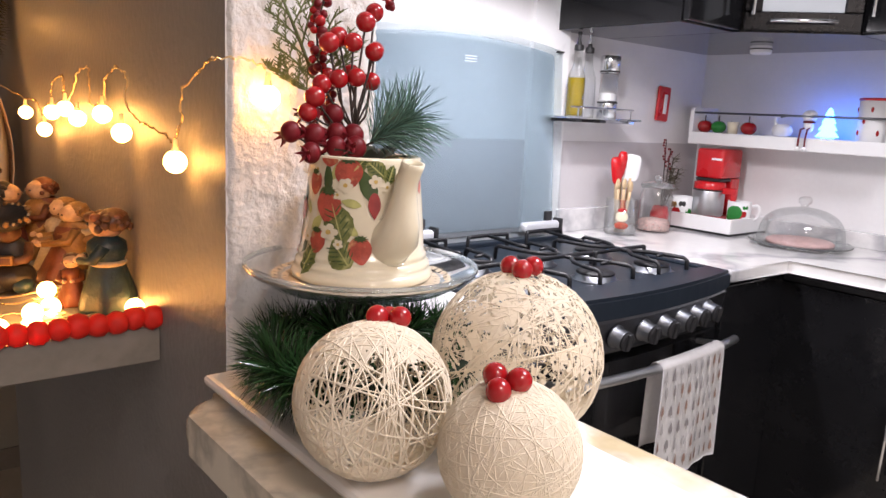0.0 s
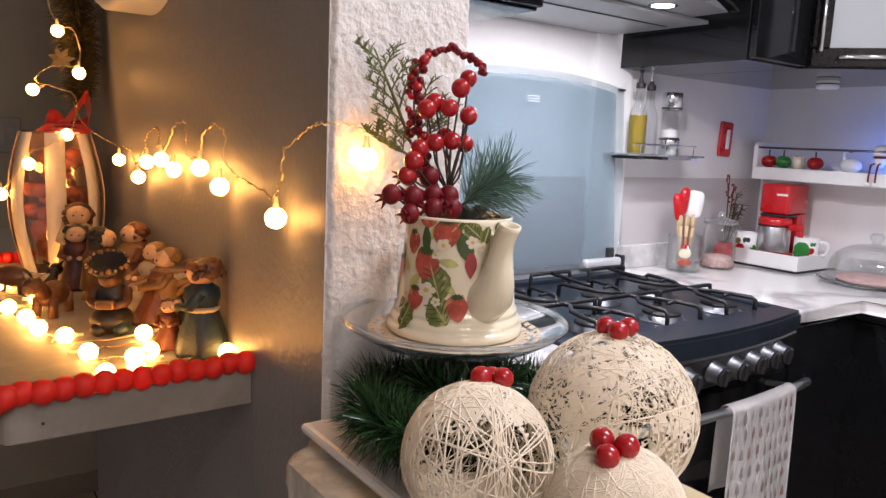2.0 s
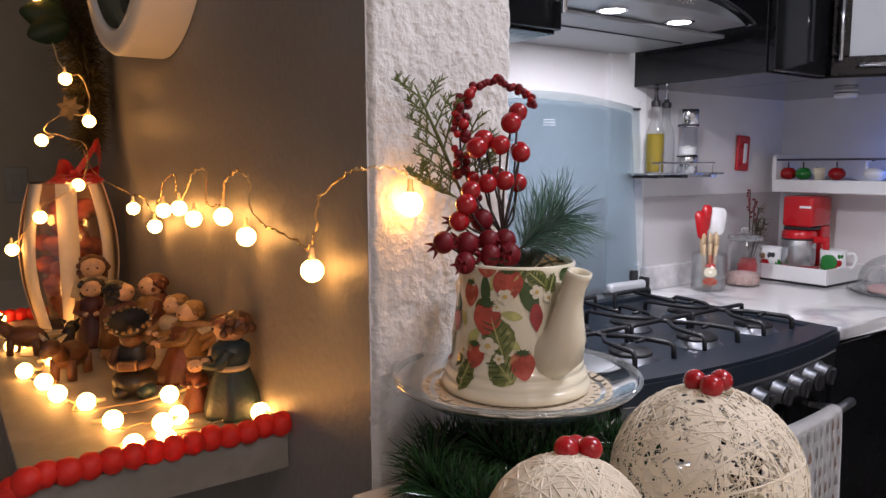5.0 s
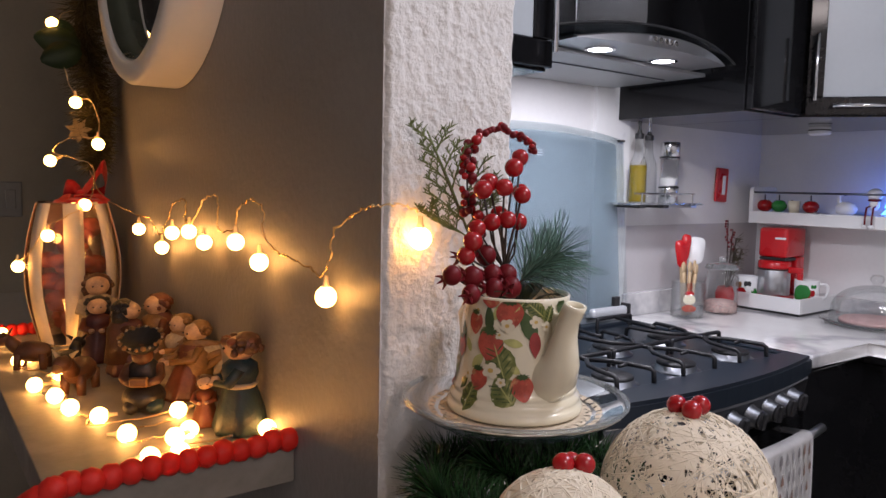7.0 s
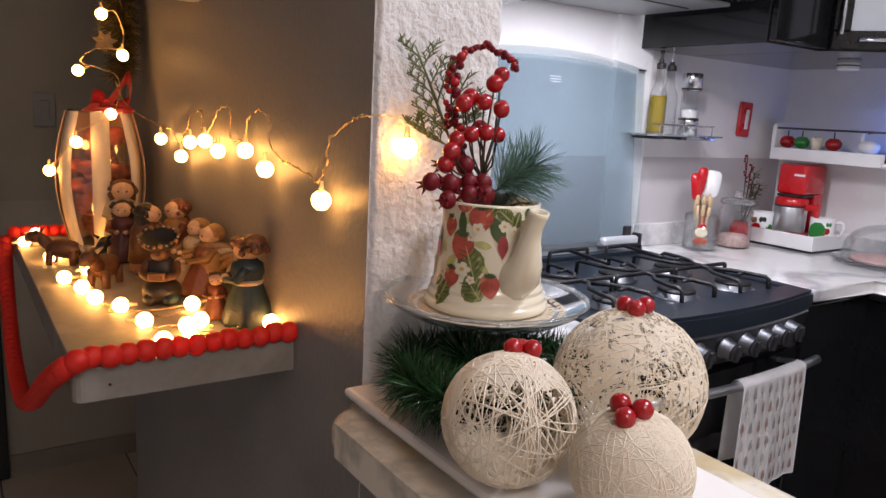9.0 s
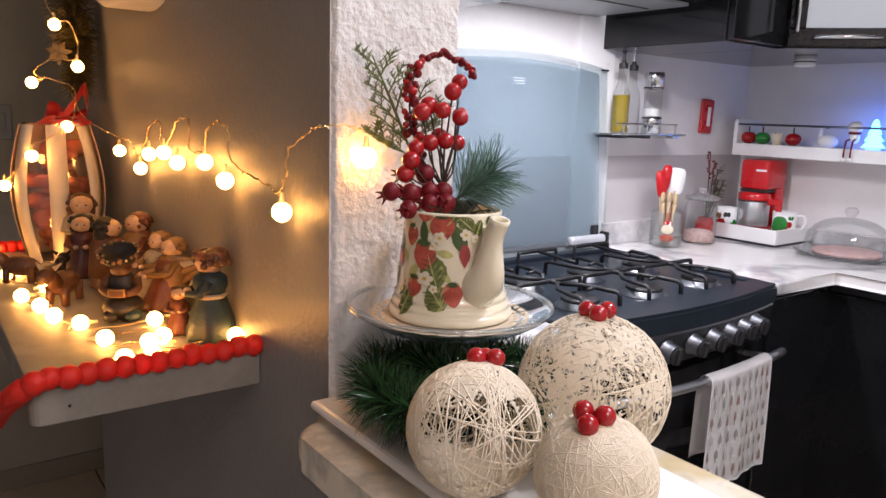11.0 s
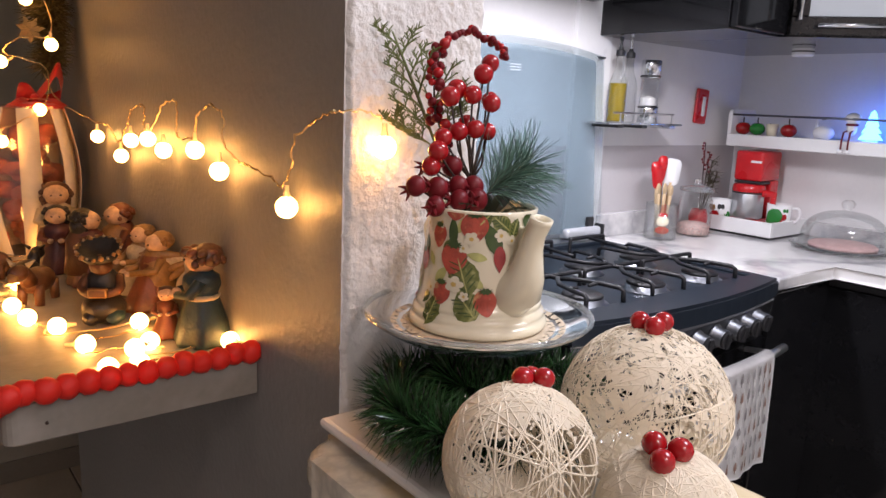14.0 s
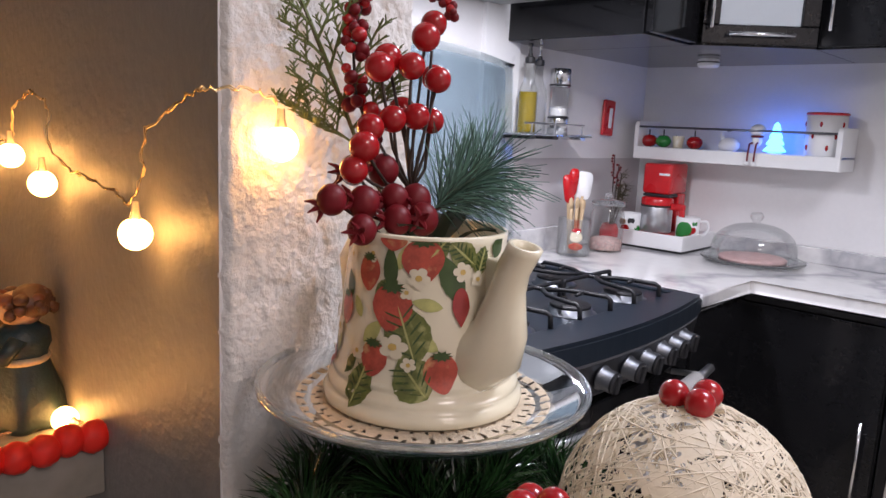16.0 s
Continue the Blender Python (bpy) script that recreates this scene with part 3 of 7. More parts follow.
def teapot():
    root = thing("teapot", (TX, TY, TZ))
    prof = [(0.0, 0.0)] + [(r, z) for z, r in POT_PROFILE] + [(0.0432, POT_H + 0.001), (0.0415, POT_H - 0.001), (0.0415, 0.07), (0.0, 0.07)]
    body = part("body", lathe(prof, 96), CREAM, root, "cream glazed body with ridged foot", True)
    # spout towards -y
    th = radians(-95)
    d = Vector((math.cos(th), math.sin(th), 0))
    path = [(0.030, 0.034, 0.018), (0.045, 0.036, 0.0200), (0.0550, 0.043, 0.0180), (0.0590, 0.053, 0.0150), (0.0605, 0.064, 0.0122), (0.0625, 0.075, 0.0098), (0.0655, 0.086, 0.0090), (0.0705, 0.0945, 0.0092), (0.0725, 0.0985, 0.0092)]
    bm = bmesh.new()
    rings = []
    for i, (o, z, r) in enumerate(path):
        a, b = path[max(0, i - 1)], path[min(len(path) - 1, i + 1)]
        t = Vector((b[0] - a[0], 0, b[1] - a[1])).normalized()
        if i >= len(path) - 2:
            t = Vector((0.25, 0, 1)).normalized()
        nx = Vector((t.z, 0, -t.x))
        side = Vector((-d.y, d.x, 0))
        ring = []
        for k in range(24):
            an = 2 * math.pi * k / 24
            p = d * (o + nx.x * r * math.cos(an)) + Vector((0, 0, z + nx.z * r * math.cos(an))) + side * r * 0.92 * math.sin(an)
            ring.append(bm.verts.new(p))
        rings.append(ring)
    inner = [bm.verts.new(v.co.lerp(sum((w.co for w in rings[-1]), Vector()) / 24, 0.28)) for v in rings[-1]]
    low = [bm.verts.new(v.co - Vector((0, 0, 0.012)) - d * 0.004) for v in inner]
    for a, b in list(zip(rings, rings[1:])) + [(rings[-1], inner), (inner, low)]:
        for k in range(24):
            bm.faces.new((a[k], b[k], b[(k + 1) % 24], a[(k + 1) % 24]))
    bm.faces.new(low)
    part("spout", bm, CREAM, root, "curved cream spout with open tip", True)
    # a slim web between spout and body, and the handle on the far side
    part("web", boxed(-0.003, 0.003, -0.060, -0.040, 0.052, 0.088, bevel=0.002), CREAM, root, "", True)
    hp = [(0.0, 0.040, 0.080), (0.0, 0.060, 0.086), (0.0, 0.070, 0.070), (0.0, 0.066, 0.045), (0.0, 0.046, 0.028)]
    part("handle", tube(hp, 0.006, 10), CREAM, root, "cream loop handle", True)
    base = radians(-136)

    def at(px, py):
        z = (590 - py) / 555 * POT_H
        return base + math.asin(max(-0.98, min(0.98, (px - 475) / (4590 * pot_r(max(0, z)))))), z

    k = 1 / 4590
    # (kind, across, down, half width, half height, turn)
    spots = [("light", 470, 330, 20, 40, 60), ("leaf", 380, 190, 26, 34, -50), ("dleaf", 290, 200, 20, 34, 20), ("leaf", 500, 60, 26, 30, -40), ("light", 350, 320, 20, 34, -40), ("dleaf", 250, 420, 16, 30, 15), ("leaf", 600, 100, 24, 34, -20), ("light", 420, 90, 16, 30, -20), ("leaf", 432, 312, 62, 70, 20), ("leaf", 322, 482, 42, 52, -12), ("leaf", 452, 442, 58, 52, 40), ("leaf", 556, 78, 34, 40, 50), ("dleaf", 532, 150, 30, 60, 25),
             ("dleaf", 390, 125, 20, 48, 5), ("light", 478, 224, 16, 34, 80), ("light", 262, 370, 22, 38, 10), ("dleaf", 300, 430, 16, 30, -30), ("light", 315, 255, 14, 26, 30), ("dleaf", 640, 60, 22, 30, -30),
             ("straw", 464, 98, 46, 48, 8), ("straw", 395, 240, 47, 52, -5), ("straw", 285, 272, 26, 38, 5), ("straw", 356, 398, 34, 42, -10), ("straw", 516, 422, 38, 44, 12),
             ("straw", 340, 148, 30, 40, 5), ("straw", 237, 452, 18, 28, 0), ("dark", 556, 232, 20, 42, 0), ("straw", 395, 45, 32, 22, 0), ("straw", 700, 140, 16, 34, 0),
             ("flower", 402, 352, 40, 30, 0), ("flower", 456, 148, 30, 26, 0), ("flower", 268, 338, 22, 30, 0), ("flower", 555, 128, 26, 24, 0), ("flower", 318, 385, 22, 22, 0), ("flower", 300, 105, 18, 24, 0), ("flower", 350, 90, 22, 22, 0), ("flower", 440, 400, 20, 18, 0), ("flower", 245, 300, 14, 24, 0), ("flower", 430, 190, 20, 18, 0), ("flower", 590, 150, 20, 20, 0)]
    for i, (kind, px, py, w, h, turn) in enumerate(spots):
        th, z = at(px, py)
        w, h, lift = w * k * 1.12, h * k * 1.12, 0.00035 + 0.00003 * i
        if kind == "straw":
            decal(body, "strawberry", th, z, oval(w, h, 0.45, turn), DECAL_RED, lift)
            decal(body, "sepal", th, z + h * 0.85, oval(w * 0.7, h * 0.28, jag=0.4), DECAL_DARKGREEN, lift + 0.0009)
        elif kind == "dark":
            decal(body, "strawberry", th, z, oval(w, h, 0.8, turn), DECAL_DARKRED, lift)
        elif kind == "flower":
            for j in range(5):
                a = 2 * math.pi * j / 5 + i
                decal(body, "petal", th + 0.5 * w * math.cos(a) / 0.048, z + 0.55 * h * math.sin(a), oval(w * 0.36, h * 0.36, n=10), DECAL_WHITE, lift + 0.00005 * j)
            decal(body, "flower_eye", th, z, oval(w * 0.25, h * 0.25, n=10), DECAL_OCHRE, lift + 0.0005)
        else:
            mt = {"leaf": DECAL_GREEN, "dleaf": DECAL_DARKGREEN, "light": DECAL_LIGHT}[kind]
            decal(body, "painted_leaf", th, z, leaf_shape(w, h, turn), mt, lift)
            c, q = math.cos(radians(turn)), math.sin(radians(turn))
            if kind == "leaf":
                for s in (-0.5, -0.2, 0.1, 0.4, 0.65):
                    for sg in (-1, 1):
                        u, v = sg * w * 0.38 * (1 - abs(s) * 0.4), h * s
                        decal(body, "leaf_vein", th + (c * u - q * v) / 0.048, z + q * u + c * v, oval(0.00055, w * 0.33, turn=turn - sg * 55, n=8), DECAL_DARKGREEN, lift + 0.0004)
                decal(body, "leaf_vein", th, z, oval(0.0006, h * 0.9, turn=turn, n=8), DECAL_LIGHT, lift + 0.0005)
    tagged(root, "cream ceramic teapot painted with strawberries and leaves", "teapot")


teapot()

# ---------------------------------------------------------------- arrangement in the teapot
STEM_DARK = material("stem_dark", (0.035, 0.022, 0.016), 0.6)
STEM_GREEN = material("stem_green", (0.10, 0.085, 0.03), 0.6)
CEDAR = material("cedar_green", (0.13, 0.16, 0.045), 0.55, vary=0.3, scale=60)
PINE = material("pine_green", (0.12, 0.235, 0.185), 0.4, vary=0.25, scale=60, island=0.75)
MOUTH = Vector((TX, TY, TZ + 0.075))


def bend(a, b, lift, n=8, side=Vector((0, 0, 0))):
    a, b = Vector(a), Vector(b)
    return [a.lerp(b, i / n) + (Vector((0, 0, lift)) + side) * math.sin(math.pi * i / n) for i in range(n + 1)]


def berry_spray():
    root = thing("berry_spray", MOUTH)
    spots = [(0.085, -0.072, 1.336), (0.097, -0.066, 1.345), (0.072, -0.075, 1.319), (0.066, -0.062, 1.323), (0.090, -0.078, 1.313), (0.099, -0.066, 1.315), (0.053, -0.070, 1.317), (0.092, -0.072, 1.290),
             (0.074, -0.078, 1.292), (0.080, -0.060, 1.295), (0.060, -0.074, 1.290), (0.046, -0.072, 1.285), (0.037, -0.078, 1.275), (0.032, -0.076, 1.263)]
    hub = Vector((0.074, -0.076, 1.250)) - MOUTH
    bm = bmesh.new()
    tube(bend((0, 0, -0.004), hub, 0.0), 0.0016, 6, bm)
    for i, s in enumerate(spots):
        p = Vector(s) - MOUTH
        k = hub.lerp(p, 0.45) + Vector((0.004 if i % 2 else -0.003, 0.0, -0.006))
        part("stem", tube([hub, hub.lerp(k, 0.6), k, k.lerp(p, 0.5) + Vector((0, 0, -0.001)), p], 0.00095, 5), STEM_DARK, root, "", True)
    part("stem", bm, STEM_DARK, root, "dark brown wire stem", True)
    for i, s in enumerate(spots):
        part("berry", berry_bm(Vector(s) - MOUTH, 0.0076 + 0.0006 * (i % 3 == 0)), BERRY_RED, root, "", True)
    tagged(root, "spray of glossy red artificial berries in the teapot", "berry spray")


def curled_twig():
    root = thing("curled_twig", MOUTH)
    rng = random.Random(8)
    key = [(0.078, -0.074, 1.235), (0.066, -0.055, 1.27), (0.058, -0.044, 1.305), (0.059, -0.040, 1.335), (0.068, -0.038, 1.357), (0.080, -0.038, 1.369), (0.092, -0.043, 1.372), (0.104, -0.052, 1.367), (0.113, -0.062, 1.358), (0.114, -0.066, 1.351)]
    pts = [Vector(k) - MOUTH for k in key]
    pts = [Vector((0, 0, -0.004))] + pts
    part("stem", tube(pts, 0.0012, 6, taper=0.0006), STEM_DARK, root, "", True)
    for seg in range(2, len(pts) - 1):
        count = 13 if seg < 5 else 6
        for j in range(count):
            p = pts[seg].lerp(pts[seg + 1], j / count)
            off = Vector((rng.gauss(0, 1), rng.gauss(0, 1), rng.gauss(0, 1))).normalized() * (0.0058 if seg < 5 else 0.0024)
            part("tiny_berry", ball(p + off, rng.uniform(0.0030, 0.0050) if seg < 5 else rng.uniform(0.0026, 0.0036), sub=2), DEEP_RED if j % 3 else BERRY_RED, root, "", True)
    part("tiny_berry", ball(pts[-1], 0.003, sub=2), DEEP_RED, root, "", True)
    tagged(root, "curled twig thick with tiny red berries", "twig")


def cedar_sprig():
    root = thing("cedar_sprig", MOUTH)
    rng = random.Random(31)
    bm = bmesh.new()

    def branch(a, d, length, depth, rad):
        d = d.normalized()
        b = a + d * length
        tube([a, a.lerp(b, 0.5) + Vector((0, 0, length * 0.03)), b], rad, 4, bm, taper=rad * 0.65)
        if depth == 0:
            return
        n = {3: 9, 2: 6, 1: 4}[depth]
        for i in range(n):
            p = a.lerp(b, 0.22 + 0.76 * i / n)
            across = RIGHT * (1 if i % 2 else -1)
            nd = (d * 0.85 + across * 0.70 + Vector((0, 0, 0.12)) + FRONT * rng.uniform(-0.3, 0.3)) + RIGHT * rng.uniform(-0.15, 0.15)
            branch(p, nd, (length * (0.44 - 0.24 * i / n) if depth == 3 else length * (0.34 - 0.16 * i / n) if depth == 2 else 0.0046) * rng.uniform(0.8, 1.2), depth - 1, rad * 0.78)

    start, knee, tip = Vector((0, 0, -0.004)), Vector((0.068, -0.040, 1.268)) - MOUTH, Vector((0.033, -0.016, 1.367)) - MOUTH
    part("stem", tube([start, knee * 0.5 + Vector((0, 0.004, 0)), knee, knee.lerp(tip, 0.5), tip], 0.0015, 6, taper=0.0006), STEM_GREEN, root, "thin brown-green stem", True)
    branch(knee, tip - knee, (tip - knee).length, 3, 0.0012)
    for f, s in ((0.15, 1), (0.05, -1)):
        p = knee.lerp(tip, f)
        branch(p, (tip - knee).normalized() * 0.7 + RIGHT * s * 0.8, 0.05, 3, 0.0010)
    part("foliage", bm, CEDAR, root, "flat yellow-green cedar foliage")
    tagged(root, "flat artificial cedar sprig with yellow-green scales", "sprig")


def pine_sprig():
    root = thing("pine_sprig", MOUTH)
    rng = random.Random(14)
    st = [Vector((0, 0, -0.004)), Vector((0.076, -0.086, 1.238)) - MOUTH, Vector((0.096, -0.096, 1.248)) - MOUTH, Vector((0.117, -0.098, 1.264)) - MOUTH]
    part("stem", tube(st, 0.0014, 6, taper=0.0009), STEM_DARK, root, "", True)
    bm = bmesh.new()
    for i in range(460):
        t = rng.uniform(0.15, 1.0)
        seg = min(2, int(1 + t * 2))
        p = st[1].lerp(st[3], t)
        d = (st[3] - st[1]).normalized()
        o = Vector((rng.gauss(0, 1), rng.gauss(0, 1), rng.gauss(0, 1)))
        o = (o - o.dot(d) * d).normalized()
        dir_ = (d * rng.uniform(0.2, 0.9) + o * 0.9).normalized()
        L = rng.uniform(0.028, 0.047)
        q = p + dir_ * L * 0.5 + Vector((0, 0, 0.001))
        tube([p, q, p + dir_ * L + Vector((0, 0, -0.001))], 0.00042, 3, bm, taper=0.0002)
    tagged(part("needles", bm, PINE, root, "long blue-green needles"), kind="stuff")
    tagged(root, "blue-green artificial pine sprig with long needles", "sprig")


def star_fruit(place, r, seed):
    """A dark red dried fruit with a pointed crown."""
    root = thing("rose_hip", Vector(place))
    rng = random.Random(seed)
    bm = ball((0, 0, 0), r, sub=3, squash=(1, 1, 1.08))
    part("fruit", bm, DEEP_RED, root, "", True)
    d = Vector((rng.uniform(-1, -0.2), rng.uniform(-0.6, 0.4), rng.uniform(-0.3, 0.3))).normalized()
    a = d.orthogonal().normalized()
    b = d.cross(a)
    bm = bmesh.new()
    for k in range(5):
        an = 2 * math.pi * k / 5
        o = math.cos(an) * a + math.sin(an) * b
        base = d * r * 0.9
        tube([base + o * r * 0.15, base + o * r * 0.55 + d * r * 0.25, base + o * r * 0.85 + d * r * 0.7], r * 0.28, 5, bm, taper=0.0004)
    part("crown", bm, DEEP_RED, root, "pointed crown of sepals")
    to = (MOUTH - Vector(place)) * 0.85
    part("stem", tube([(0, 0, 0), to * 0.5, to], 0.0009, 5), STEM_DARK, root)
    tagged(root, "dark red artificial rose hip with a pointed crown", "rose hip", group="rose hips in the teapot")


berry_spray()
curled_twig()
cedar_sprig()
pine_sprig()
for i, pl in enumerate(((0.052, -0.086, 1.248), (0.036, -0.080, 1.246), (0.018, -0.076, 1.248), (0.066, -0.088, 1.247), (0.030, -0.086, 1.233), (0.058, -0.070, 1.262), (0.047, -0.094, 1.238), (0.062, -0.098, 1.238), (0.040, -0.066, 1.262))):
    star_fruit(pl, 0.0078 + 0.0008 * (i % 2), i)
LEAF_DARK = material("dark_leaf", (0.018, 0.035, 0.016), 0.35, vary=0.3, scale=60)


def filler_leaves():
    root = thing("leaf_sprig", MOUTH)
    rng = random.Random(77)
    for k in range(9):
        an = rng.uniform(0, 6.28)
        o = Vector((math.cos(an), math.sin(an), 0))
        base, tip = o * 0.012 + Vector((0, 0, 0.012)), o * 0.040 + Vector((0, 0, rng.uniform(0.022, 0.034)))
        s = o.cross(Vector((0, 0, 1)))
        bm = bmesh.new()
        ring = []
        for t in (0.0, 0.25, 0.5, 0.75, 1.0):
            p = base.lerp(tip, t) + Vector((0, 0, 0.005 * math.sin(math.pi * t)))
            w = 0.009 * math.sin(math.pi * min(0.97, t + 0.06))
            ring.append([bm.verts.new(p - s * w), bm.verts.new(p + Vector((0, 0, -0.0015))), bm.verts.new(p + s * w)])
        for a, b in zip(ring, ring[1:]):
            for i in range(2):
                bm.faces.new((a[i], a[i + 1], b[i + 1], b[i]))
        part("leaf", bm, LEAF_DARK, root)
    part("stem", tube([(0, 0, -0.004), (0, 0, 0.02)], 0.002, 6), STEM_DARK, root)
    tagged(root, "short sprig of dark green leaves in the teapot's mouth", "sprig")


filler_leaves()


# ---------------------------------------------------------------- wall shelf and what stands on it
SHELF = 1.031


def wall_shelf():
    ob = mesh_object("wall_shelf", slab([(-0.238, 0.1945), (-0.001, 0.1945), (-0.001, 0.97), (-0.238, 0.97)], 0.994, SHELF, bevel=0.0015), WOOD_WHITE)
    pts = arc(-0.228, 0.188, 0.012, 180, 270, 4) + [(-0.001, 0.176), (-0.001, 0.194), (-0.24, 0.194)]
    part("front_edge", slab(pts, 0.9925, SHELF + 0.0006, bevel=0.002), WOOD_WHITE, ob, "worn front edge board")
    part("nail_head", lathe([(0, 0), (0.0016, 0), (0.0016, 0.001), (0, 0.0012)], 10, m=Matrix.Translation((-0.205, 0.1758, 1.010)) @ Matrix.Rotation(radians(90), 4, "X")), STEM_DARK, ob)
    tagged(ob, "thick whitewashed wooden shelf fixed to the grey wall", "shelf")


wall_shelf()


def pom_mesh():
    bm = ball((0, 0, 0), 1.0, sub=3)
    for v in bm.verts:
        v.co *= 1 + 0.09 * noise.noise(v.co * 3.2) + 0.06 * noise.noise(v.co * 9.0)
    me = bpy.data.meshes.new("pompom")
    bm.to_mesh(me)
    bm.free()
    me.materials.append(FELT_RED)
    me.polygons.foreach_set("use_smooth", [True] * len(me.polygons))
    return me


def along(points, step):
    pts, out, rest = [Vector(p) for p in points], [], 0.0
    for a, b in zip(pts, pts[1:]):
        L = (b - a).length
        d = rest
        while d < L:
            out.append((a.lerp(b, d / L), (b - a).normalized()))
            d += step
        rest = d - L
    return out


def smooth_path(points, n=6):
    """Catmull-Rom through the points."""
    p = [Vector(q) for q in points]
    p = [p[0] * 2 - p[1]] + p + [p[-1] * 2 - p[-2]]
    out = []
    for i in range(1, len(p) - 2):
        for k in range(n):
            t = k / n
            out.append(0.5 * (2 * p[i] + (p[i + 1] - p[i - 1]) * t + (2 * p[i - 1] - 5 * p[i] + 4 * p[i + 1] - p[i + 2]) * t * t + (3 * p[i] - p[i - 1] - 3 * p[i + 1] + p[i + 2]) * t ** 3))
    return out + [p[-2]]


def pompom_garland():
    root = thing("pompom_garland", (-0.12, 0.18, SHELF))
    base = Vector((-0.12, 0.18, SHELF))
    me = pom_mesh()
    rng = random.Random(2)

    def pom(p, r, stretch=(1, 1, 1), d=None):
        ob = new("pompom", me)
        ob.parent = root
        q = d.to_track_quat("Z", "Y") if d else Euler((rng.uniform(0, 6), rng.uniform(0, 6), rng.uniform(0, 6))).to_quaternion()
        ob.matrix_basis = Matrix.LocRotScale(p - base, q, (r * stretch[0], r * stretch[1], r * stretch[2]))

    front = [Vector((-0.008 - 0.0178 * i, 0.176 + 0.002 * math.sin(i * 2.1), SHELF + 0.0105 + 0.001 * math.sin(i * 1.7))) for i in range(13)]
    for p in front:
        pom(p, 0.0116 + rng.uniform(-0.0005, 0.0008))
    loop = smooth_path([(-0.236, 0.172, 1.041), (-0.250, 0.19, 1.026), (-0.257, 0.27, 0.985), (-0.260, 0.38, 0.927), (-0.262, 0.50, 0.880), (-0.262, 0.62, 0.862), (-0.261, 0.74, 0.885), (-0.258, 0.84, 0.930), (-0.254, 0.93, 0.985), (-0.248, 0.972, 1.032)])
    for p, d in along(loop, 0.0145):
        pom(p, 0.0122, (1, 1, 1.15), d)
    for p, d in along([(-0.235, 0.962, SHELF + 0.011), (-0.13, 0.962, SHELF + 0.011)], 0.017):
        pom(p, 0.0115)
    core = [q - base for q in front] + [q - base for q in loop]
    part("string", tube(core, 0.0012, 5), FELT_RED, root)
    tagged(root, "bright red felt pompom garland looped along the shelf's edge", "garland")


pompom_garland()

# ---------------------------------------------------------------- string lights
WIRE = material("copper_wire", (0.80, 0.60, 0.32), 0.28, 0.85, vary=0.15)
SOCKET = material("bulb_socket", (0.85, 0.72, 0.5), 0.3, transmission=0.5, vary=0.05)


def bulb_meshes():
    a = bpy.data.meshes.new("bulb")
    bm = ball((0, 0, -0.012), 0.0102, sub=3)
    bm.to_mesh(a)
    bm.free()
    a.materials.append(BULB_GLOW)
    a.polygons.foreach_set("use_smooth", [True] * len(a.polygons))
    b = bpy.data.meshes.new("socket")
    bm = lathe([(0, 0.008), (0.0022, 0.008), (0.0026, 0.002), (0.0042, -0.004), (0, -0.004)], 12)
    bm.to_mesh(b)
    bm.free()
    b.materials.append(SOCKET)
    return a, b


BULB, BULB_SOCKET = bulb_meshes()


def light_string(name, wire_pts, bulbs, label):
    root = thing(name, wire_pts[0])
    base = Vector(wire_pts[0])
    fine = []
    for i, q in enumerate(smooth_path(wire_pts, 8)):
        fine.append(q - base + Vector((0, 0.0012 * math.sin(i * 1.3), 0.0012 * math.cos(i * 1.7))))
    part("wire", tube(fine, 0.00062, 5), WIRE, root, "thin twisted copper wire", True)
    fine2 = [q + Vector((0.0014 * math.sin(i * 1.1), 0.0014 * math.cos(i * 1.1), 0.0008)) for i, q in enumerate(fine)]
    part("wire", tube(fine2, 0.00055, 5), WIRE, root, "", True)
    for (x, y, z), (ax, ay, az) in bulbs:
        down = Vector((ax, ay, az)).normalized()
        ob = new("bulb", BULB)
        ob.parent = root
        m = Matrix.Translation(Vector((x, y, z)) - base - down * 0.012) @ (-down).to_track_quat("Z", "Y").to_matrix().to_4x4()
        ob.matrix_basis = m
        ob["label"] = "warm glowing round bulb"
        sk = new("socket", BULB_SOCKET)
        sk.parent = ob
    tagged(root, label, "string lights", group="string lights")


D = (0, 0, -1)
G_BULBS = [((-0.018, y, z), D) for y, z in ((0.74, 1.235), (0.607, 1.215), (0.554, 1.241), (0.476, 1.248), (0.413, 1.238), (0.301, 1.247), (0.230, 1.230), (0.071, 1.213))]
LOOPS = ((0.80, 1.257), (0.742, 1.256), (0.70, 1.252), (0.635, 1.233), (0.600, 1.263), (0.565, 1.282), (0.531, 1.291), (0.504, 1.284), (0.522, 1.263), (0.496, 1.251), (0.461, 1.278), (0.428, 1.293), (0.396, 1.300),
         (0.374, 1.288), (0.388, 1.270), (0.372, 1.256), (0.327, 1.261), (0.308, 1.284), (0.282, 1.297), (0.260, 1.298), (0.239, 1.287), (0.231, 1.261), (0.201, 1.243), (0.162, 1.241), (0.119, 1.233), (0.092, 1.229), (0.080, 1.248), (0.066, 1.274), (0.034, 1.292), (0.002, 1.300))
light_string("string_lights", [(-0.060, 0.905, 1.33), (-0.045, 0.87, 1.285)] + [(-0.009 - 0.004 * (k % 2), y, z) for k, (y, z) in enumerate(LOOPS)] + [(-0.010, -0.009, 1.301), (0.012, -0.012, 1.302), (0.028, -0.013, 1.296)],
             G_BULBS + [((0.029, -0.0145, 1.273), D)], "warm white globe string lights hung along the wall")
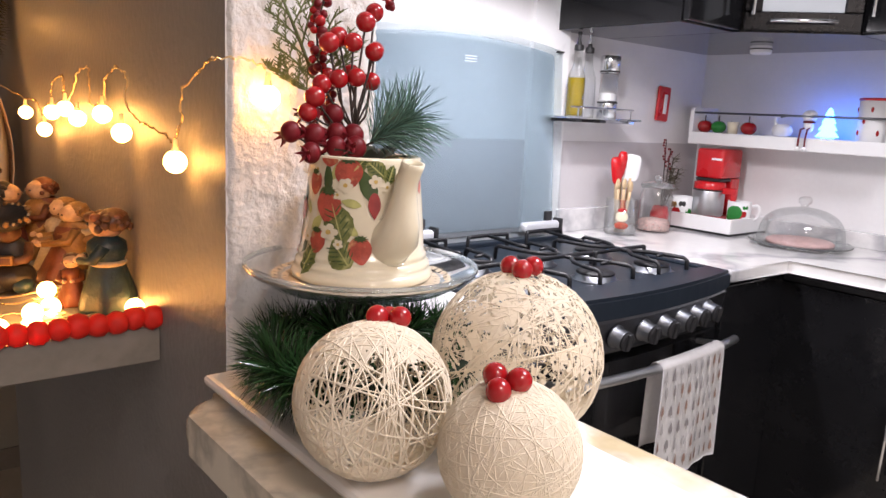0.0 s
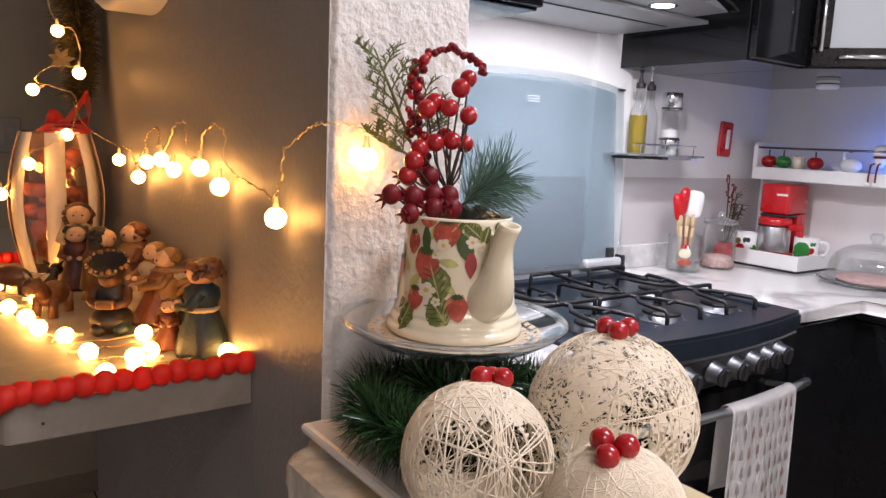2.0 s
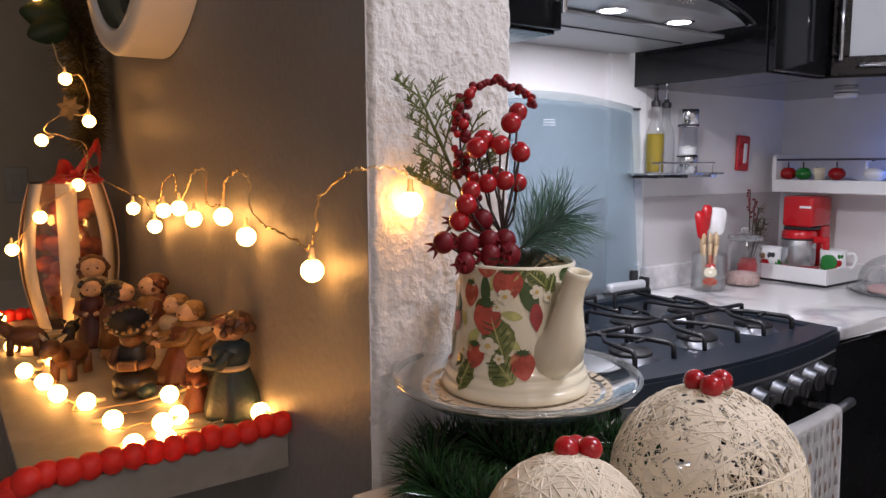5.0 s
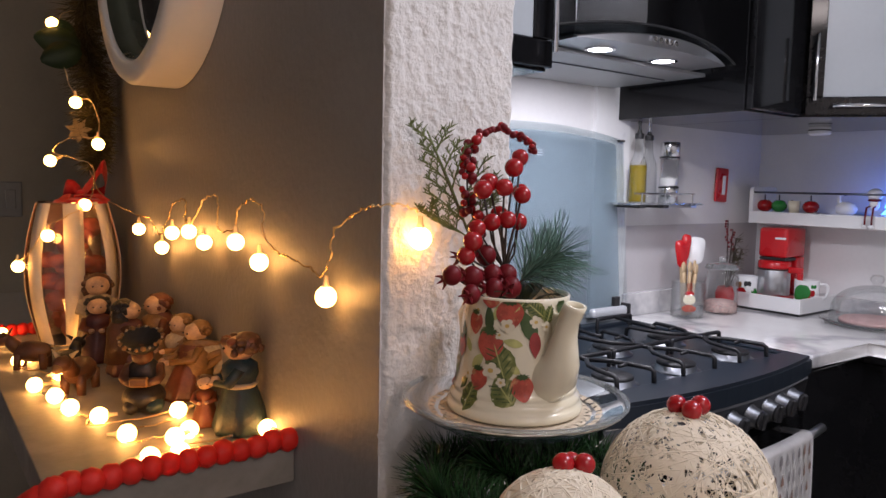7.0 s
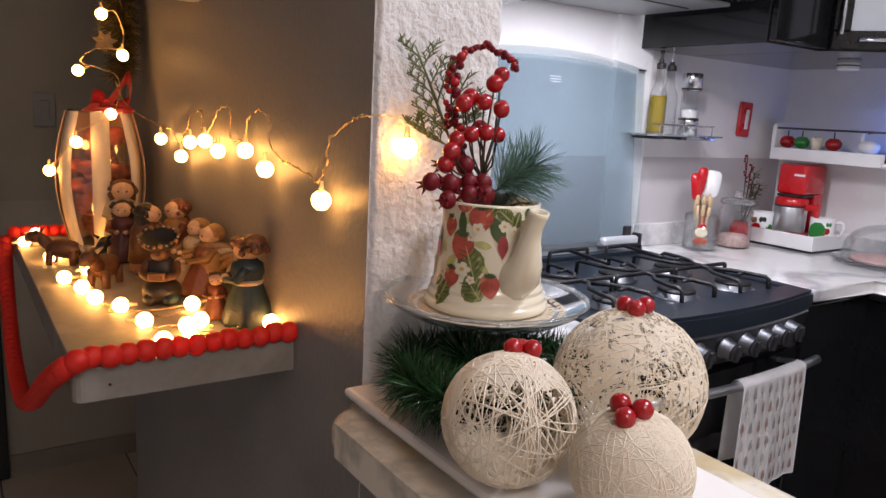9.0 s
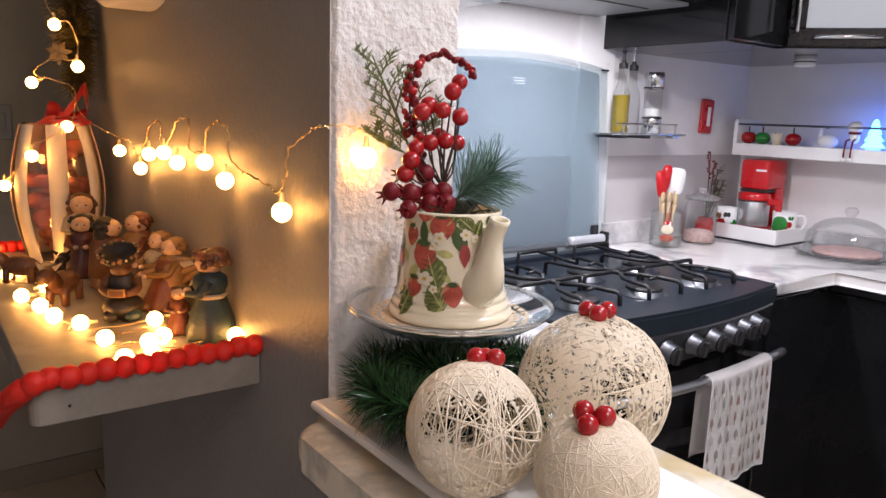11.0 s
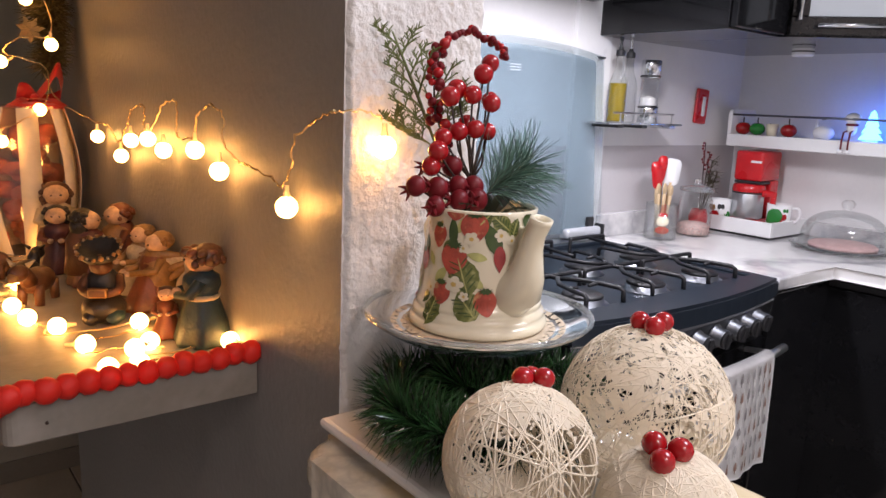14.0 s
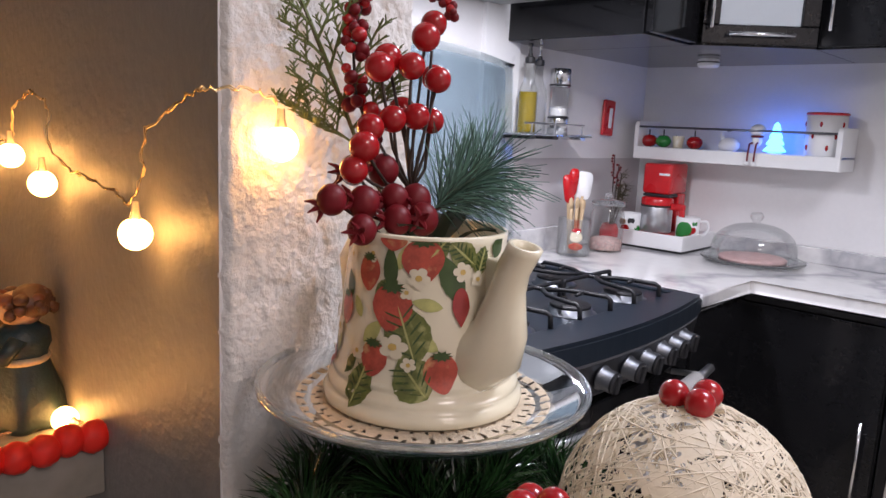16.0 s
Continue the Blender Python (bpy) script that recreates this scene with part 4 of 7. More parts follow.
light_string("string_lights", [(-0.050, 0.95, 1.62), (-0.100, 0.915, 1.600), (-0.100, 0.90, 1.52), (-0.085, 0.885, 1.463), (-0.06, 0.87, 1.45), (-0.063, 0.815, 1.392), (-0.10, 0.86, 1.385), (-0.118, 0.90, 1.362), (-0.06, 0.89, 1.34), (-0.075, 0.835, 1.280),
             (-0.12, 0.815, 1.25), (-0.143, 0.815, 1.238), (-0.165, 0.86, 1.19), (-0.180, 0.885, 1.172)],
             [((-0.113, 0.915, 1.586), (-1, 0, 0)), ((-0.085, 0.880, 1.449), D), ((-0.063, 0.815, 1.376), D), ((-0.124, 0.90, 1.347), (-1, 0, -0.4)), ((-0.082, 0.835, 1.272), (-1, 0, -0.2)), ((-0.143, 0.815, 1.222), D), ((-0.180, 0.88, 1.166), D)],
             "warm white globe string lights twined through the garland")
E_ = SHELF + 0.0104
SH = [((-0.228, 0.852), (1, 0.3)), ((-0.202, 0.940), (1, 0.2)), ((-0.202, 0.710), (-1, -0.4)), ((-0.183, 0.733), (-1, 0.2)), ((-0.201, 0.551), (-1, 0.3)), ((-0.164, 0.597), (1, 0.5)), ((-0.187, 0.483), (0.6, -1)), ((-0.180, 0.421), (-0.4, -1)),
      ((-0.158, 0.369), (-1, 0.3)), ((-0.146, 0.289), (1, -0.3)), ((-0.075, 0.342), (-1, -0.2)), ((-0.086, 0.265), (1, -0.1)), ((-0.106, 0.250), (-1, -0.4)), ((-0.012, 0.222), (-0.3, 1)), ((-0.144, 0.205), (1, 0)), ((-0.115, 0.202), (1, 0)), ((-0.10, 0.80), (0, -1))]
w = [(-0.235, 0.94, SHELF + 0.003)]
for i, ((x, y), _) in enumerate(sorted(SH, key=lambda s: -s[0][1])):
    w += [(x + 0.012 * math.sin(i * 2.0), y + 0.012, SHELF + 0.004 + 0.003 * (i % 2)), (x - 0.014 * math.cos(i * 1.3) * 0.8, y - 0.010, SHELF + 0.003)]
w = [(min(-0.006, max(-0.235, x)), y, z) for x, y, z in w]
light_string("string_lights", w, [((x, y, E_), (dx, dy, -0.05)) for (x, y), (dx, dy) in SH], "warm white globe string lights lying on the shelf")


# ---------------------------------------------------------------- crib figures (each one plain shape)
def paint(name, c, r=0.32):
    return material(name, c, r + 0.14, vary=0.4, scale=60, fine=300, bump=0.3, bump_scale=160, coat=0.06)


SKIN, HAIR_BROWN, HAIR_DARK = paint("figure_skin", (0.52, 0.32, 0.19)), paint("figure_brown", (0.09, 0.035, 0.016)), paint("figure_black", (0.018, 0.014, 0.012))
TEAL, RUST, OCHRE, CREAMY, PLUM = paint("figure_teal", (0.012, 0.030, 0.036)), paint("figure_rust", (0.15, 0.042, 0.016)), paint("figure_ochre", (0.24, 0.12, 0.036)), paint("figure_cream", (0.42, 0.32, 0.20)), paint("figure_plum", (0.075, 0.020, 0.018))
FIG = [SKIN, HAIR_BROWN, HAIR_DARK, TEAL, RUST, OCHRE, CREAMY, PLUM]


def add(bm, make, index):
    n = len(bm.faces)
    make(bm)
    bm.faces.ensure_lookup_table()
    for f in list(bm.faces)[n:]:
        f.material_index = index


def finish(name, bm, place, turn, label):
    for v in bm.verts:
        v.co += 0.0011 * noise.noise_vector(v.co * 110)
    ob = mesh_object(name, bm, FIG, None, "", True)
    low = min(v[2] for v in ob.bound_box)
    ob.matrix_basis = pose(place[0], place[1], SHELF + 0.0005 - low, 0, 0, turn)
    tagged(ob, label, "figurine", group="crib figures")
    return ob


def robed(place, turn, h, robe, hair, cloak=None, belt=None, hat=None, lean=0.0, label="", wide=1.25):
    bm = bmesh.new()
    s = h / 0.12

    def skirt(b):
        n0 = len(b.verts)
        lathe([(0, 0), (0.026 * s, 0), (0.027 * s, 0.006 * s), (0.022 * s, 0.03 * s), (0.016 * s, 0.055 * s), (0.015 * s, 0.062 * s), (0.018 * s, 0.072 * s), (0.017 * s, 0.083 * s), (0.008 * s, 0.091 * s), (0, 0.092 * s)], 28, b)
        for v in list(b.verts)[n0:]:
            a = math.atan2(v.co.y, v.co.x)
            k = 1 + 0.09 * math.sin(a * 7) * max(0, 1 - v.co.z / (0.06 * s))
            v.co.x, v.co.y = v.co.x * k + lean * v.co.z, v.co.y * k

    add(bm, skirt, robe)
    top = Vector((lean * 0.1 * s, 0, 0.103 * s))
    add(bm, lambda b: ball(top, 0.0155 * s, b, 3, (1, 0.95, 1.05)), 0)
    add(bm, lambda b: ball(top + Vector((0.0062 * s, 0, 0.0048 * s)), 0.0152 * s, b, 3, (0.95, 1.08, 1.0)), hair)
    rng = random.Random(int(h * 10000) + robe)
    for k in range(26):
        a = rng.uniform(-2.1, 2.1)
        z = rng.uniform(-0.013 if hat == "long" else -0.004, 0.013) * s
        rad = 0.0165 * s * math.sqrt(max(0.15, 1 - (z / (0.019 * s)) ** 2))
        add(bm, lambda b: ball(top + Vector((0.003 * s + rad * math.cos(a), rad * math.sin(a), z)), rng.uniform(0.0026, 0.0048) * s, b, 1, (1, 1, 1.3)), hair)
    for sg in (-1, 1):
        add(bm, lambda b: ball(top + Vector((-0.0148 * s, sg * 0.0052 * s, 0.001 * s)), 0.0016 * s, b, 1), 2)
    for sg in (-1, 1):
        add(bm, lambda b: tube([(lean * 0.08 * s, sg * 0.016 * s, 0.080 * s), (-0.010 * s + lean * 0.06, sg * 0.021 * s, 0.064 * s), (-0.022 * s, sg * 0.009 * s, 0.062 * s)], 0.0062 * s, 8, b, taper=0.0048 * s), cloak if cloak is not None else robe)
        add(bm, lambda b: ball((-0.024 * s, sg * 0.007 * s, 0.062 * s), 0.0045 * s, b, 2), 0)
    if cloak is not None:
        add(bm, lambda b: lathe([(0.012 * s, 0.092 * s), (0.021 * s, 0.075 * s), (0.022 * s, 0.05 * s), (0.025 * s, 0.02 * s), (0.023 * s, 0.02 * s), (0.019 * s, 0.05 * s), (0.012 * s, 0.09 * s)], 20, b, Matrix.Translation((0.006 * s + lean * 0.05, 0, 0))), cloak)
    if belt is not None:
        add(bm, lambda b: lathe([(0.0158 * s, 0.055 * s), (0.0178 * s, 0.058 * s), (0.0165 * s, 0.062 * s), (0.014 * s, 0.058 * s)], 24, b, Matrix.Translation((lean * 0.058 * s, 0, 0)), close=True), belt)
    if hat == "wreath":
        for k in range(9):
            a = 2 * math.pi * k / 9
            add(bm, lambda b: ball(top + Vector((0.014 * s * math.cos(a), 0.014 * s * math.sin(a), 0.010 * s)), 0.0056 * s, b, 2), 1 if k % 2 else 4)
    elif hat == "wings":
        for sg in (-1, 1):
            for k in range(7):
                q = Euler((0, radians(-18 * k + 10), radians(sg * 28))).to_quaternion()
                add(bm, lambda b: ball(Vector((0.026 * s + 0.003 * k * s, sg * (0.014 + 0.004 * k) * s, (0.086 - 0.009 * k) * s)), 0.022 * s * (1 - 0.07 * k), b, 2, (1.1, 0.22, 0.34), q), 6 if k % 3 == 1 else 5)
    elif hat == "long":
        add(bm, lambda b: ball(top + Vector((0.008 * s, 0, -0.010 * s)), 0.0165 * s, b, 3, (0.8, 1.05, 1.25)), hair)
    for v in bm.verts:
        v.co.x, v.co.y = v.co.x * wide, v.co.y * wide
    return finish("crib_figure", bm, place, turn, label)


def kneeling(place, turn, s, label):
    """A dark kneeling figure under a wide bowl of a hat, a scroll before it."""
    bm = bmesh.new()
    add(bm, lambda b: ball((0, 0, 0.018 * s), 0.026 * s, b, 3, (1.15, 1.0, 0.72)), 2)
    add(bm, lambda b: ball((-0.016 * s, 0.010 * s, 0.010 * s), 0.013 * s, b, 2, (1.5, 0.9, 0.75)), 2)
    add(bm, lambda b: ball((-0.012 * s, -0.016 * s, 0.010 * s), 0.013 * s, b, 2, (1.5, 0.9, 0.75)), 3)
    add(bm, lambda b: ball((0.004 * s, 0, 0.046 * s), 0.020 * s, b, 3, (0.9, 1.05, 1.15)), 2)
    for sg in (-1, 1):
        add(bm, lambda b: tube(smooth_path([(0.004 * s, sg * 0.018 * s, 0.056 * s), (-0.010 * s, sg * 0.022 * s, 0.044 * s), (-0.022 * s, sg * 0.010 * s, 0.040 * s)], 4), 0.0066 * s, 8, b, taper=0.005 * s), 1)
    add(bm, lambda b: box(b, -0.030 * s, -0.020 * s, -0.011 * s, 0.011 * s, 0.036 * s, 0.048 * s, bevel=0.002 * s), 5)
    add(bm, lambda b: ball((-0.004 * s, 0, 0.073 * s), 0.0135 * s, b, 3), 1)
    tilt = Matrix.Translation((-0.004 * s, 0, 0.080 * s)) @ Matrix.Rotation(radians(-24), 4, "Y")
    add(bm, lambda b: lathe([(0.0, 0.0), (0.013 * s, 0.001 * s), (0.021 * s, 0.006 * s), (0.0265 * s, 0.016 * s), (0.0235 * s, 0.016 * s), (0.017 * s, 0.009 * s), (0.0, 0.006 * s)], 26, b, tilt), 2)
    for k in range(20):
        a = 2 * math.pi * k / 20
        add(bm, lambda b: ball(tilt @ Vector((0.0252 * s * math.cos(a), 0.0252 * s * math.sin(a), (0.016 + 0.0012 * (k % 2)) * s)), (0.0020 + 0.0009 * ((k * 7) % 3)) * s, b, 1), 5 if k % 3 else 6)
    return finish("crib_figure", bm, place, turn, label)


def beast(place, turn, s, coat, label, horns=False):
    bm = bmesh.new()
    add(bm, lambda b: ball((0, 0, 0.030 * s), 0.022 * s, b, 3, (1.5, 0.85, 0.85)), coat)
    add(bm, lambda b: tube([(0.024 * s, 0, 0.034 * s), (0.036 * s, 0, 0.046 * s), (0.042 * s, 0, 0.052 * s)], 0.012 * s, 10, b, taper=0.009 * s), coat)
    add(bm, lambda b: ball((0.050 * s, 0, 0.051 * s), 0.0125 * s, b, 3, (1.3, 0.9, 0.9)), coat)
    add(bm, lambda b: ball((0.064 * s, 0, 0.047 * s), 0.007 * s, b, 2), 5)
    for sg in (-1, 1):
        add(bm, lambda b: tube([(0.044 * s, sg * 0.009 * s, 0.060 * s), (0.040 * s, sg * 0.018 * s, 0.068 * s)], 0.004 * s, 6, b, taper=0.001), 6 if horns else coat)
        for x in (-0.02, 0.02):
            add(bm, lambda b: tube([(x * s, sg * 0.011 * s, 0.028 * s), (x * s * 1.1, sg * 0.012 * s, 0.0)], 0.0075 * s, 8, b, taper=0.006 * s), coat)
    add(bm, lambda b: tube([(-0.032 * s, 0, 0.036 * s), (-0.040 * s, 0.004 * s, 0.020 * s)], 0.0025 * s, 6, b), 2)
    return finish("crib_animal", bm, place, turn, label)


robed((-0.028, 0.262), -25, 0.112, 3, 1, belt=6, hat="wreath", label="crib figure in a teal robe with a cream belt and wreath")
robed((-0.056, 0.300), 60, 0.058, 4, 1, label="small crib figure in a rust red robe")
kneeling((-0.101, 0.394), 62, 0.98, "dark kneeling crib figure under a black hat with scalloped rim")
robed((-0.045, 0.425), 10, 0.098, 4, 5, cloak=5, hat="wings", lean=0.2, label="crib angel bending forward with ochre and cream wings")
robed((-0.034, 0.505), 25, 0.094, 6, 5, cloak=5, hat="wings", lean=0.15, label="crib angel in a cream gown with folded ochre wings")
robed((-0.030, 0.600), 20, 0.112, 5, 4, cloak=4, label="crib figure of a ginger boy in an ochre gown")
robed((-0.072, 0.590), 150, 0.108, 7, 2, cloak=1, hat="long", label="crib figure with black hair and a dark brown cloak")
robed((-0.094, 0.690), 75, 0.100, 7, 2, cloak=4, hat="long", label="crib figure of a girl in plum with long dark hair")
robed((-0.078, 0.770), 80, 0.126, 6, 1, cloak=6, hat="long", label="tall crib figure in a cream gown with brown curls")
beast((-0.150, 0.525), 235, 0.95, 1, "brown crib ox lowering its head", True)
beast((-0.185, 0.690), 150, 0.85, 1, "dark brown crib donkey standing on the shelf")
beast((-0.150, 0.610), 60, 0.80, 2, "dark crib sheep dog standing on the shelf")

# ---------------------------------------------------------------- glass vase with ribbons and bow
VX, VY = -0.093, 0.888
VASE_GLASS = clear_glass("vase_glass", (0.97, 0.92, 0.88), 0.12, 0.35)
RIBBON = material("cream_ribbon", (0.74, 0.62, 0.47), 0.6, bump=0.2, bump_scale=500)
RED_CLOTH = material("red_cloth", (0.58, 0.015, 0.015), 0.7, bump=0.4, bump_scale=400, sheen=0.3)
PINK_FILL = material("pink_tissue", (0.40, 0.12, 0.07), 0.8, vary=0.4, scale=60, bump=0.6, bump_scale=120)


def vase_r(t):
    return 0.050 + 0.026 * math.sin(math.pi * (0.08 + 0.84 * t)) ** 1.1


def vase():
    H = 0.243
    root = thing("glass_vase", (VX, VY, SHELF))
    prof = [(0.0, 0.0)] + [(vase_r(i / 24), H * i / 24) for i in range(25)] + [(vase_r(1) - 0.003, H)] + [(vase_r(i / 24) - 0.003, H * i / 24 + 0.003) for i in range(24, 0, -1)]
    part("glass", lathe(prof, 56), VASE_GLASS, root, "bulging clear glass", True)
    for k in range(7):
        th = radians(-150 + 360 / 7 * k)
        bm = bmesh.new()
        rows = []
        for i in range(25):
            t = i / 24
            r = vase_r(t) + 0.0012
            half = 0.0155 / r
            rows.append([bm.verts.new(((r + d) * math.cos(th + a), (r + d) * math.sin(th + a), H * t)) for d in (0.0, 0.0008) for a in (-half, 0, half)])
        for a, b in zip(rows, rows[1:]):
            for i in (0, 1):
                bm.faces.new((a[i], b[i], b[i + 1], a[i + 1]))
                bm.faces.new((a[i + 3], a[i + 4], b[i + 4], b[i + 3]))
            bm.faces.new((a[0], a[3], b[3], b[0]))
            bm.faces.new((a[2], b[2], b[5], a[5]))
        part("ribbon", bm, RIBBON, root, "cream satin ribbon", True)
    bm = bmesh.new()
    rng = random.Random(6)
    for k in range(44):
        a, z = rng.uniform(0, 6.28), rng.uniform(0.012, 0.20)
        r = rng.uniform(0, 1) * (vase_r(z / H) - 0.024)
        ball((r * math.cos(a), r * math.sin(a), z), rng.uniform(0.014, 0.021), bm, 2, (1, 1, rng.uniform(0.6, 1)))
    part("filling", bm, PINK_FILL, root, "crumpled red and pink tissue filling", True)
    bow = thing("ribbon_bow", (VX + 0.012, VY - 0.01, SHELF + H))
    for sg in (-1, 1):
        k = 1.0 if sg > 0 else 0.62
        loopp = [(0, 0, 0.012), (sg * 0.020 * k, -0.004, 0.036 * k + 0.004), (sg * 0.038 * k, 0, 0.044 * k + 0.022 * (sg > 0)), (sg * 0.042 * k, 0.004, 0.024 * k), (sg * 0.018 * k, 0.004, 0.010), (0, 0, 0.012)]
        bm = bmesh.new()
        rows = []
        for q in smooth_path(loopp, 6):
            rows.append([bm.verts.new(q + Vector((0.004 * o, 0.008 * o, 0.013 * o + 0.002 * (1 - o * o)))) for o in (-1, 0, 1)])
        for a, b in zip(rows, rows[1:]):
            for i in (0, 1):
                bm.faces.new((a[i], a[i + 1], b[i + 1], b[i]))
        bmesh.ops.solidify(bm, geom=bm.faces[:], thickness=0.0012)
        part("loop", bm, RED_CLOTH, bow, "", True)
        bm = bmesh.new()
        rows = []
        for q in smooth_path([(0, -0.004, 0.012), (sg * 0.018, -0.020, 0.012), (sg * 0.034, -0.034, 0.002)], 6):
            rows.append([bm.verts.new(q + Vector((0.009 * o, 0, 0.004 * abs(o)))) for o in (-1, 0, 1)])
        for a, b in zip(rows, rows[1:]):
            for i in (0, 1):
                bm.faces.new((a[i], a[i + 1], b[i + 1], b[i]))
        bmesh.ops.solidify(bm, geom=bm.faces[:], thickness=0.001)
        part("tail", bm, RED_CLOTH, bow, "", True)
    part("knot", ball((0, 0, 0.012), 0.0095, sub=3, squash=(1, 1, 1.2)), RED_CLOTH, bow, "", True)
    part("tissue", lathe([(0, 0), (0.045, 0), (0.040, 0.006), (0.012, 0.010), (0, 0.010)], 20), RED_CLOTH, bow, "red cloth cover over the vase's mouth")
    tagged(root, "bulging glass vase with cream ribbons and red filling on the shelf", "vase")
    tagged(bow, "red cloth bow tied on top of the vase", "bow")


vase()

# ---------------------------------------------------------------- hanging garland, clock
GARLAND_GREEN = material("garland_green", (0.060, 0.050, 0.020), 0.6, vary=0.35, scale=50, island=0.5)
GARLAND_LEAF = material("garland_leaf", (0.040, 0.070, 0.028), 0.45, vary=0.3, scale=40)
HUSK = material("dried_leaf", (0.34, 0.26, 0.15), 0.7, vary=0.3, scale=50)


def hanging_garland():
    rng = random.Random(40)
    root = thing("pine_garland", (-0.012, 0.95, 2.0))
    base = Vector((-0.012, 0.95, 2.0))
    path = smooth_path([(0.0, 0.95, 2.0), (-0.030, 0.945, 1.90), (-0.046, 0.935, 1.75), (-0.058, 0.93, 1.62), (-0.052, 0.93, 1.53), (-0.042, 0.92, 1.45), (-0.044, 0.91, 1.385), (-0.050, 0.905, 1.345)], 6)
    part("stem", tube([q - base for q in path], 0.004, 6, taper=0.002), STEM_DARK, root, "", True)
    bm = bmesh.new()
    for k in range(7400):
        i = rng.randrange(6, len(path) - 1)
        p = path[i].lerp(path[i + 1], rng.random()) - base
        o = Vector((rng.gauss(0, 1), rng.gauss(0, 1), rng.gauss(-0.5, 0.7))).normalized()
        fade = 1.0 if i < len(path) - 10 else 0.7
        L = rng.uniform(0.020, 0.066) * fade
        tip = p + o * L
        if (tip + base).x > -0.004:
            tip.x = -0.004 - base.x
        blades(bm, p, tip, 0.0007, o.cross(Vector((rng.gauss(0, 1), rng.gauss(0, 1), rng.gauss(0, 1)))).normalized())
    tagged(part("needles", bm, GARLAND_GREEN, root, "dusty green needles"), kind="stuff")
    for p, r, turn in (((-0.078, 0.90, 1.402), 0.021, 10),):
        bm = bmesh.new()
        for k in range(7):
            a = radians(turn + 360 / 7 * k)
            d = Vector((math.cos(a), -0.3, math.sin(a))).normalized()
            s = d.cross(Vector((0, 1, 0))).normalized()
            c = Vector(p) - base
            q = [c, c + d * r * 0.6 + s * r * 0.25, c + d * r * 1.15, c + d * r * 0.6 - s * r * 0.25]
            v = [bm.verts.new(z) for z in q]
            bm.faces.new(v)
        bmesh.ops.solidify(bm, geom=bm.faces[:], thickness=0.0012)
        part("dried_flower", bm, HUSK, root, "pale dried flower")
    for p, d, ll, lw in (((-0.070, 0.906, 1.550), (-1, 0, 0.12), 0.074, 0.026), ((-0.072, 0.898, 1.543), (-0.85, 0, -0.35), 0.068, 0.024), ((-0.078, 0.914, 1.560), (-0.75, 0, 0.55), 0.052, 0.020)):
        bm = bmesh.new()
        c, d = Vector(p) - base, Vector(d).normalized()
        s = d.cross(Vector((0, 1, 0)))
        rows = []
        for t in (0, 0.1, 0.2, 0.3, 0.45, 0.6, 0.75, 0.85, 0.93, 1.0):
            wv = lw * math.sin(math.pi * (0.08 + 0.9 * t)) ** 0.8
            rows.append([bm.verts.new(c + d * ll * t + s * wv * o + Vector((0, -0.006 * (1 - o * o), 0))) for o in (-1, 0, 1)])
        for a, b in zip(rows, rows[1:]):
            for i in (0, 1):
                bm.faces.new((a[i], a[i + 1], b[i + 1], b[i]))
        bmesh.ops.solidify(bm, geom=bm.faces[:], thickness=0.001)
        part("leaf", bm, GARLAND_LEAF, root, "broad dark green leaf", True)
        part("leaf_stalk", tube([c, Vector((-0.055, 0.93, p[2] + 0.01)) - base], 0.0012, 5), STEM_DARK, root)
    tagged(root, "dusty green pine garland with dried flowers hanging on the wall", "garland")


hanging_garland()
CLOCK_WHITE = material("clock_white", (0.80, 0.78, 0.74), 0.35, vary=0.04)
CLOCK_FACE = material("clock_face", (0.10, 0.12, 0.09), 0.2, vary=0.2, scale=12)


def wall_clock():
    root = thing("wall_clock", (-0.001, 0.565, 1.685))
    R = 0.232
    turn = Matrix.Rotation(radians(-90), 4, "Y")
    prof = [(R, 0.0), (R, 0.058), (R - 0.006, 0.066), (R - 0.030, 0.066), (R - 0.034, 0.062), (R - 0.036, 0.002), (0.0, 0.002), (0.0, 0.0)]
    part("rim", lathe(prof, 96, m=turn), CLOCK_WHITE, root, "deep white rim", True)
    part("inner_ring", lathe([(R - 0.0365, 0.060), (R - 0.050, 0.030), (R - 0.052, 0.012), (R - 0.0365, 0.012)], 96, m=turn, close=True), CLOCK_FACE, root, "dark olive inner ring", True)
    part("face", lathe([(0, 0.011), (R - 0.037, 0.011), (R - 0.037, 0.004), (0, 0.004)], 64, m=turn), CLOCK_FACE, root, "dark clock face")
    part("glass", lathe([(0, 0.035), (R - 0.049, 0.035), (R - 0.049, 0.032), (0, 0.032)], 64, m=turn), GLASS, root, "flat cover glass")
    tagged(root, "round wall clock with a deep white rim on the grey wall", "clock")


wall_clock()
SW = mesh_object("light_switch", boxed(-0.095, -0.030, 2.092, 2.1, 1.19, 1.30, bevel=0.004), material("switch_grey", (0.30, 0.30, 0.28), 0.4))
tagged(SW, "grey light switch plate on the far wall", "switch")
part("rocker", boxed(-0.077, -0.048, 2.087, 2.093, 1.215, 1.275, bevel=0.002), SW.data.materials[0], SW)
dr = mesh_object("door_1", boxed(-1.1, -0.222, 2.060, 2.097, 0.005, 2.05, bevel=0.004), BLACK_MATT)
structure(dr, "dark closed door in the far wall", "door")
# thin panel that turns the far wall lighter and beige below 0.95 m
wn = mesh_object("far_wall_lower", boxed(-0.218, 1.19, 2.094, 2.0995, 0.076, 0.95), material("lower_beige", (0.42, 0.38, 0.31), 0.6, vary=0.08))
structure(wn, "lighter beige lower part of the far wall", "wall")
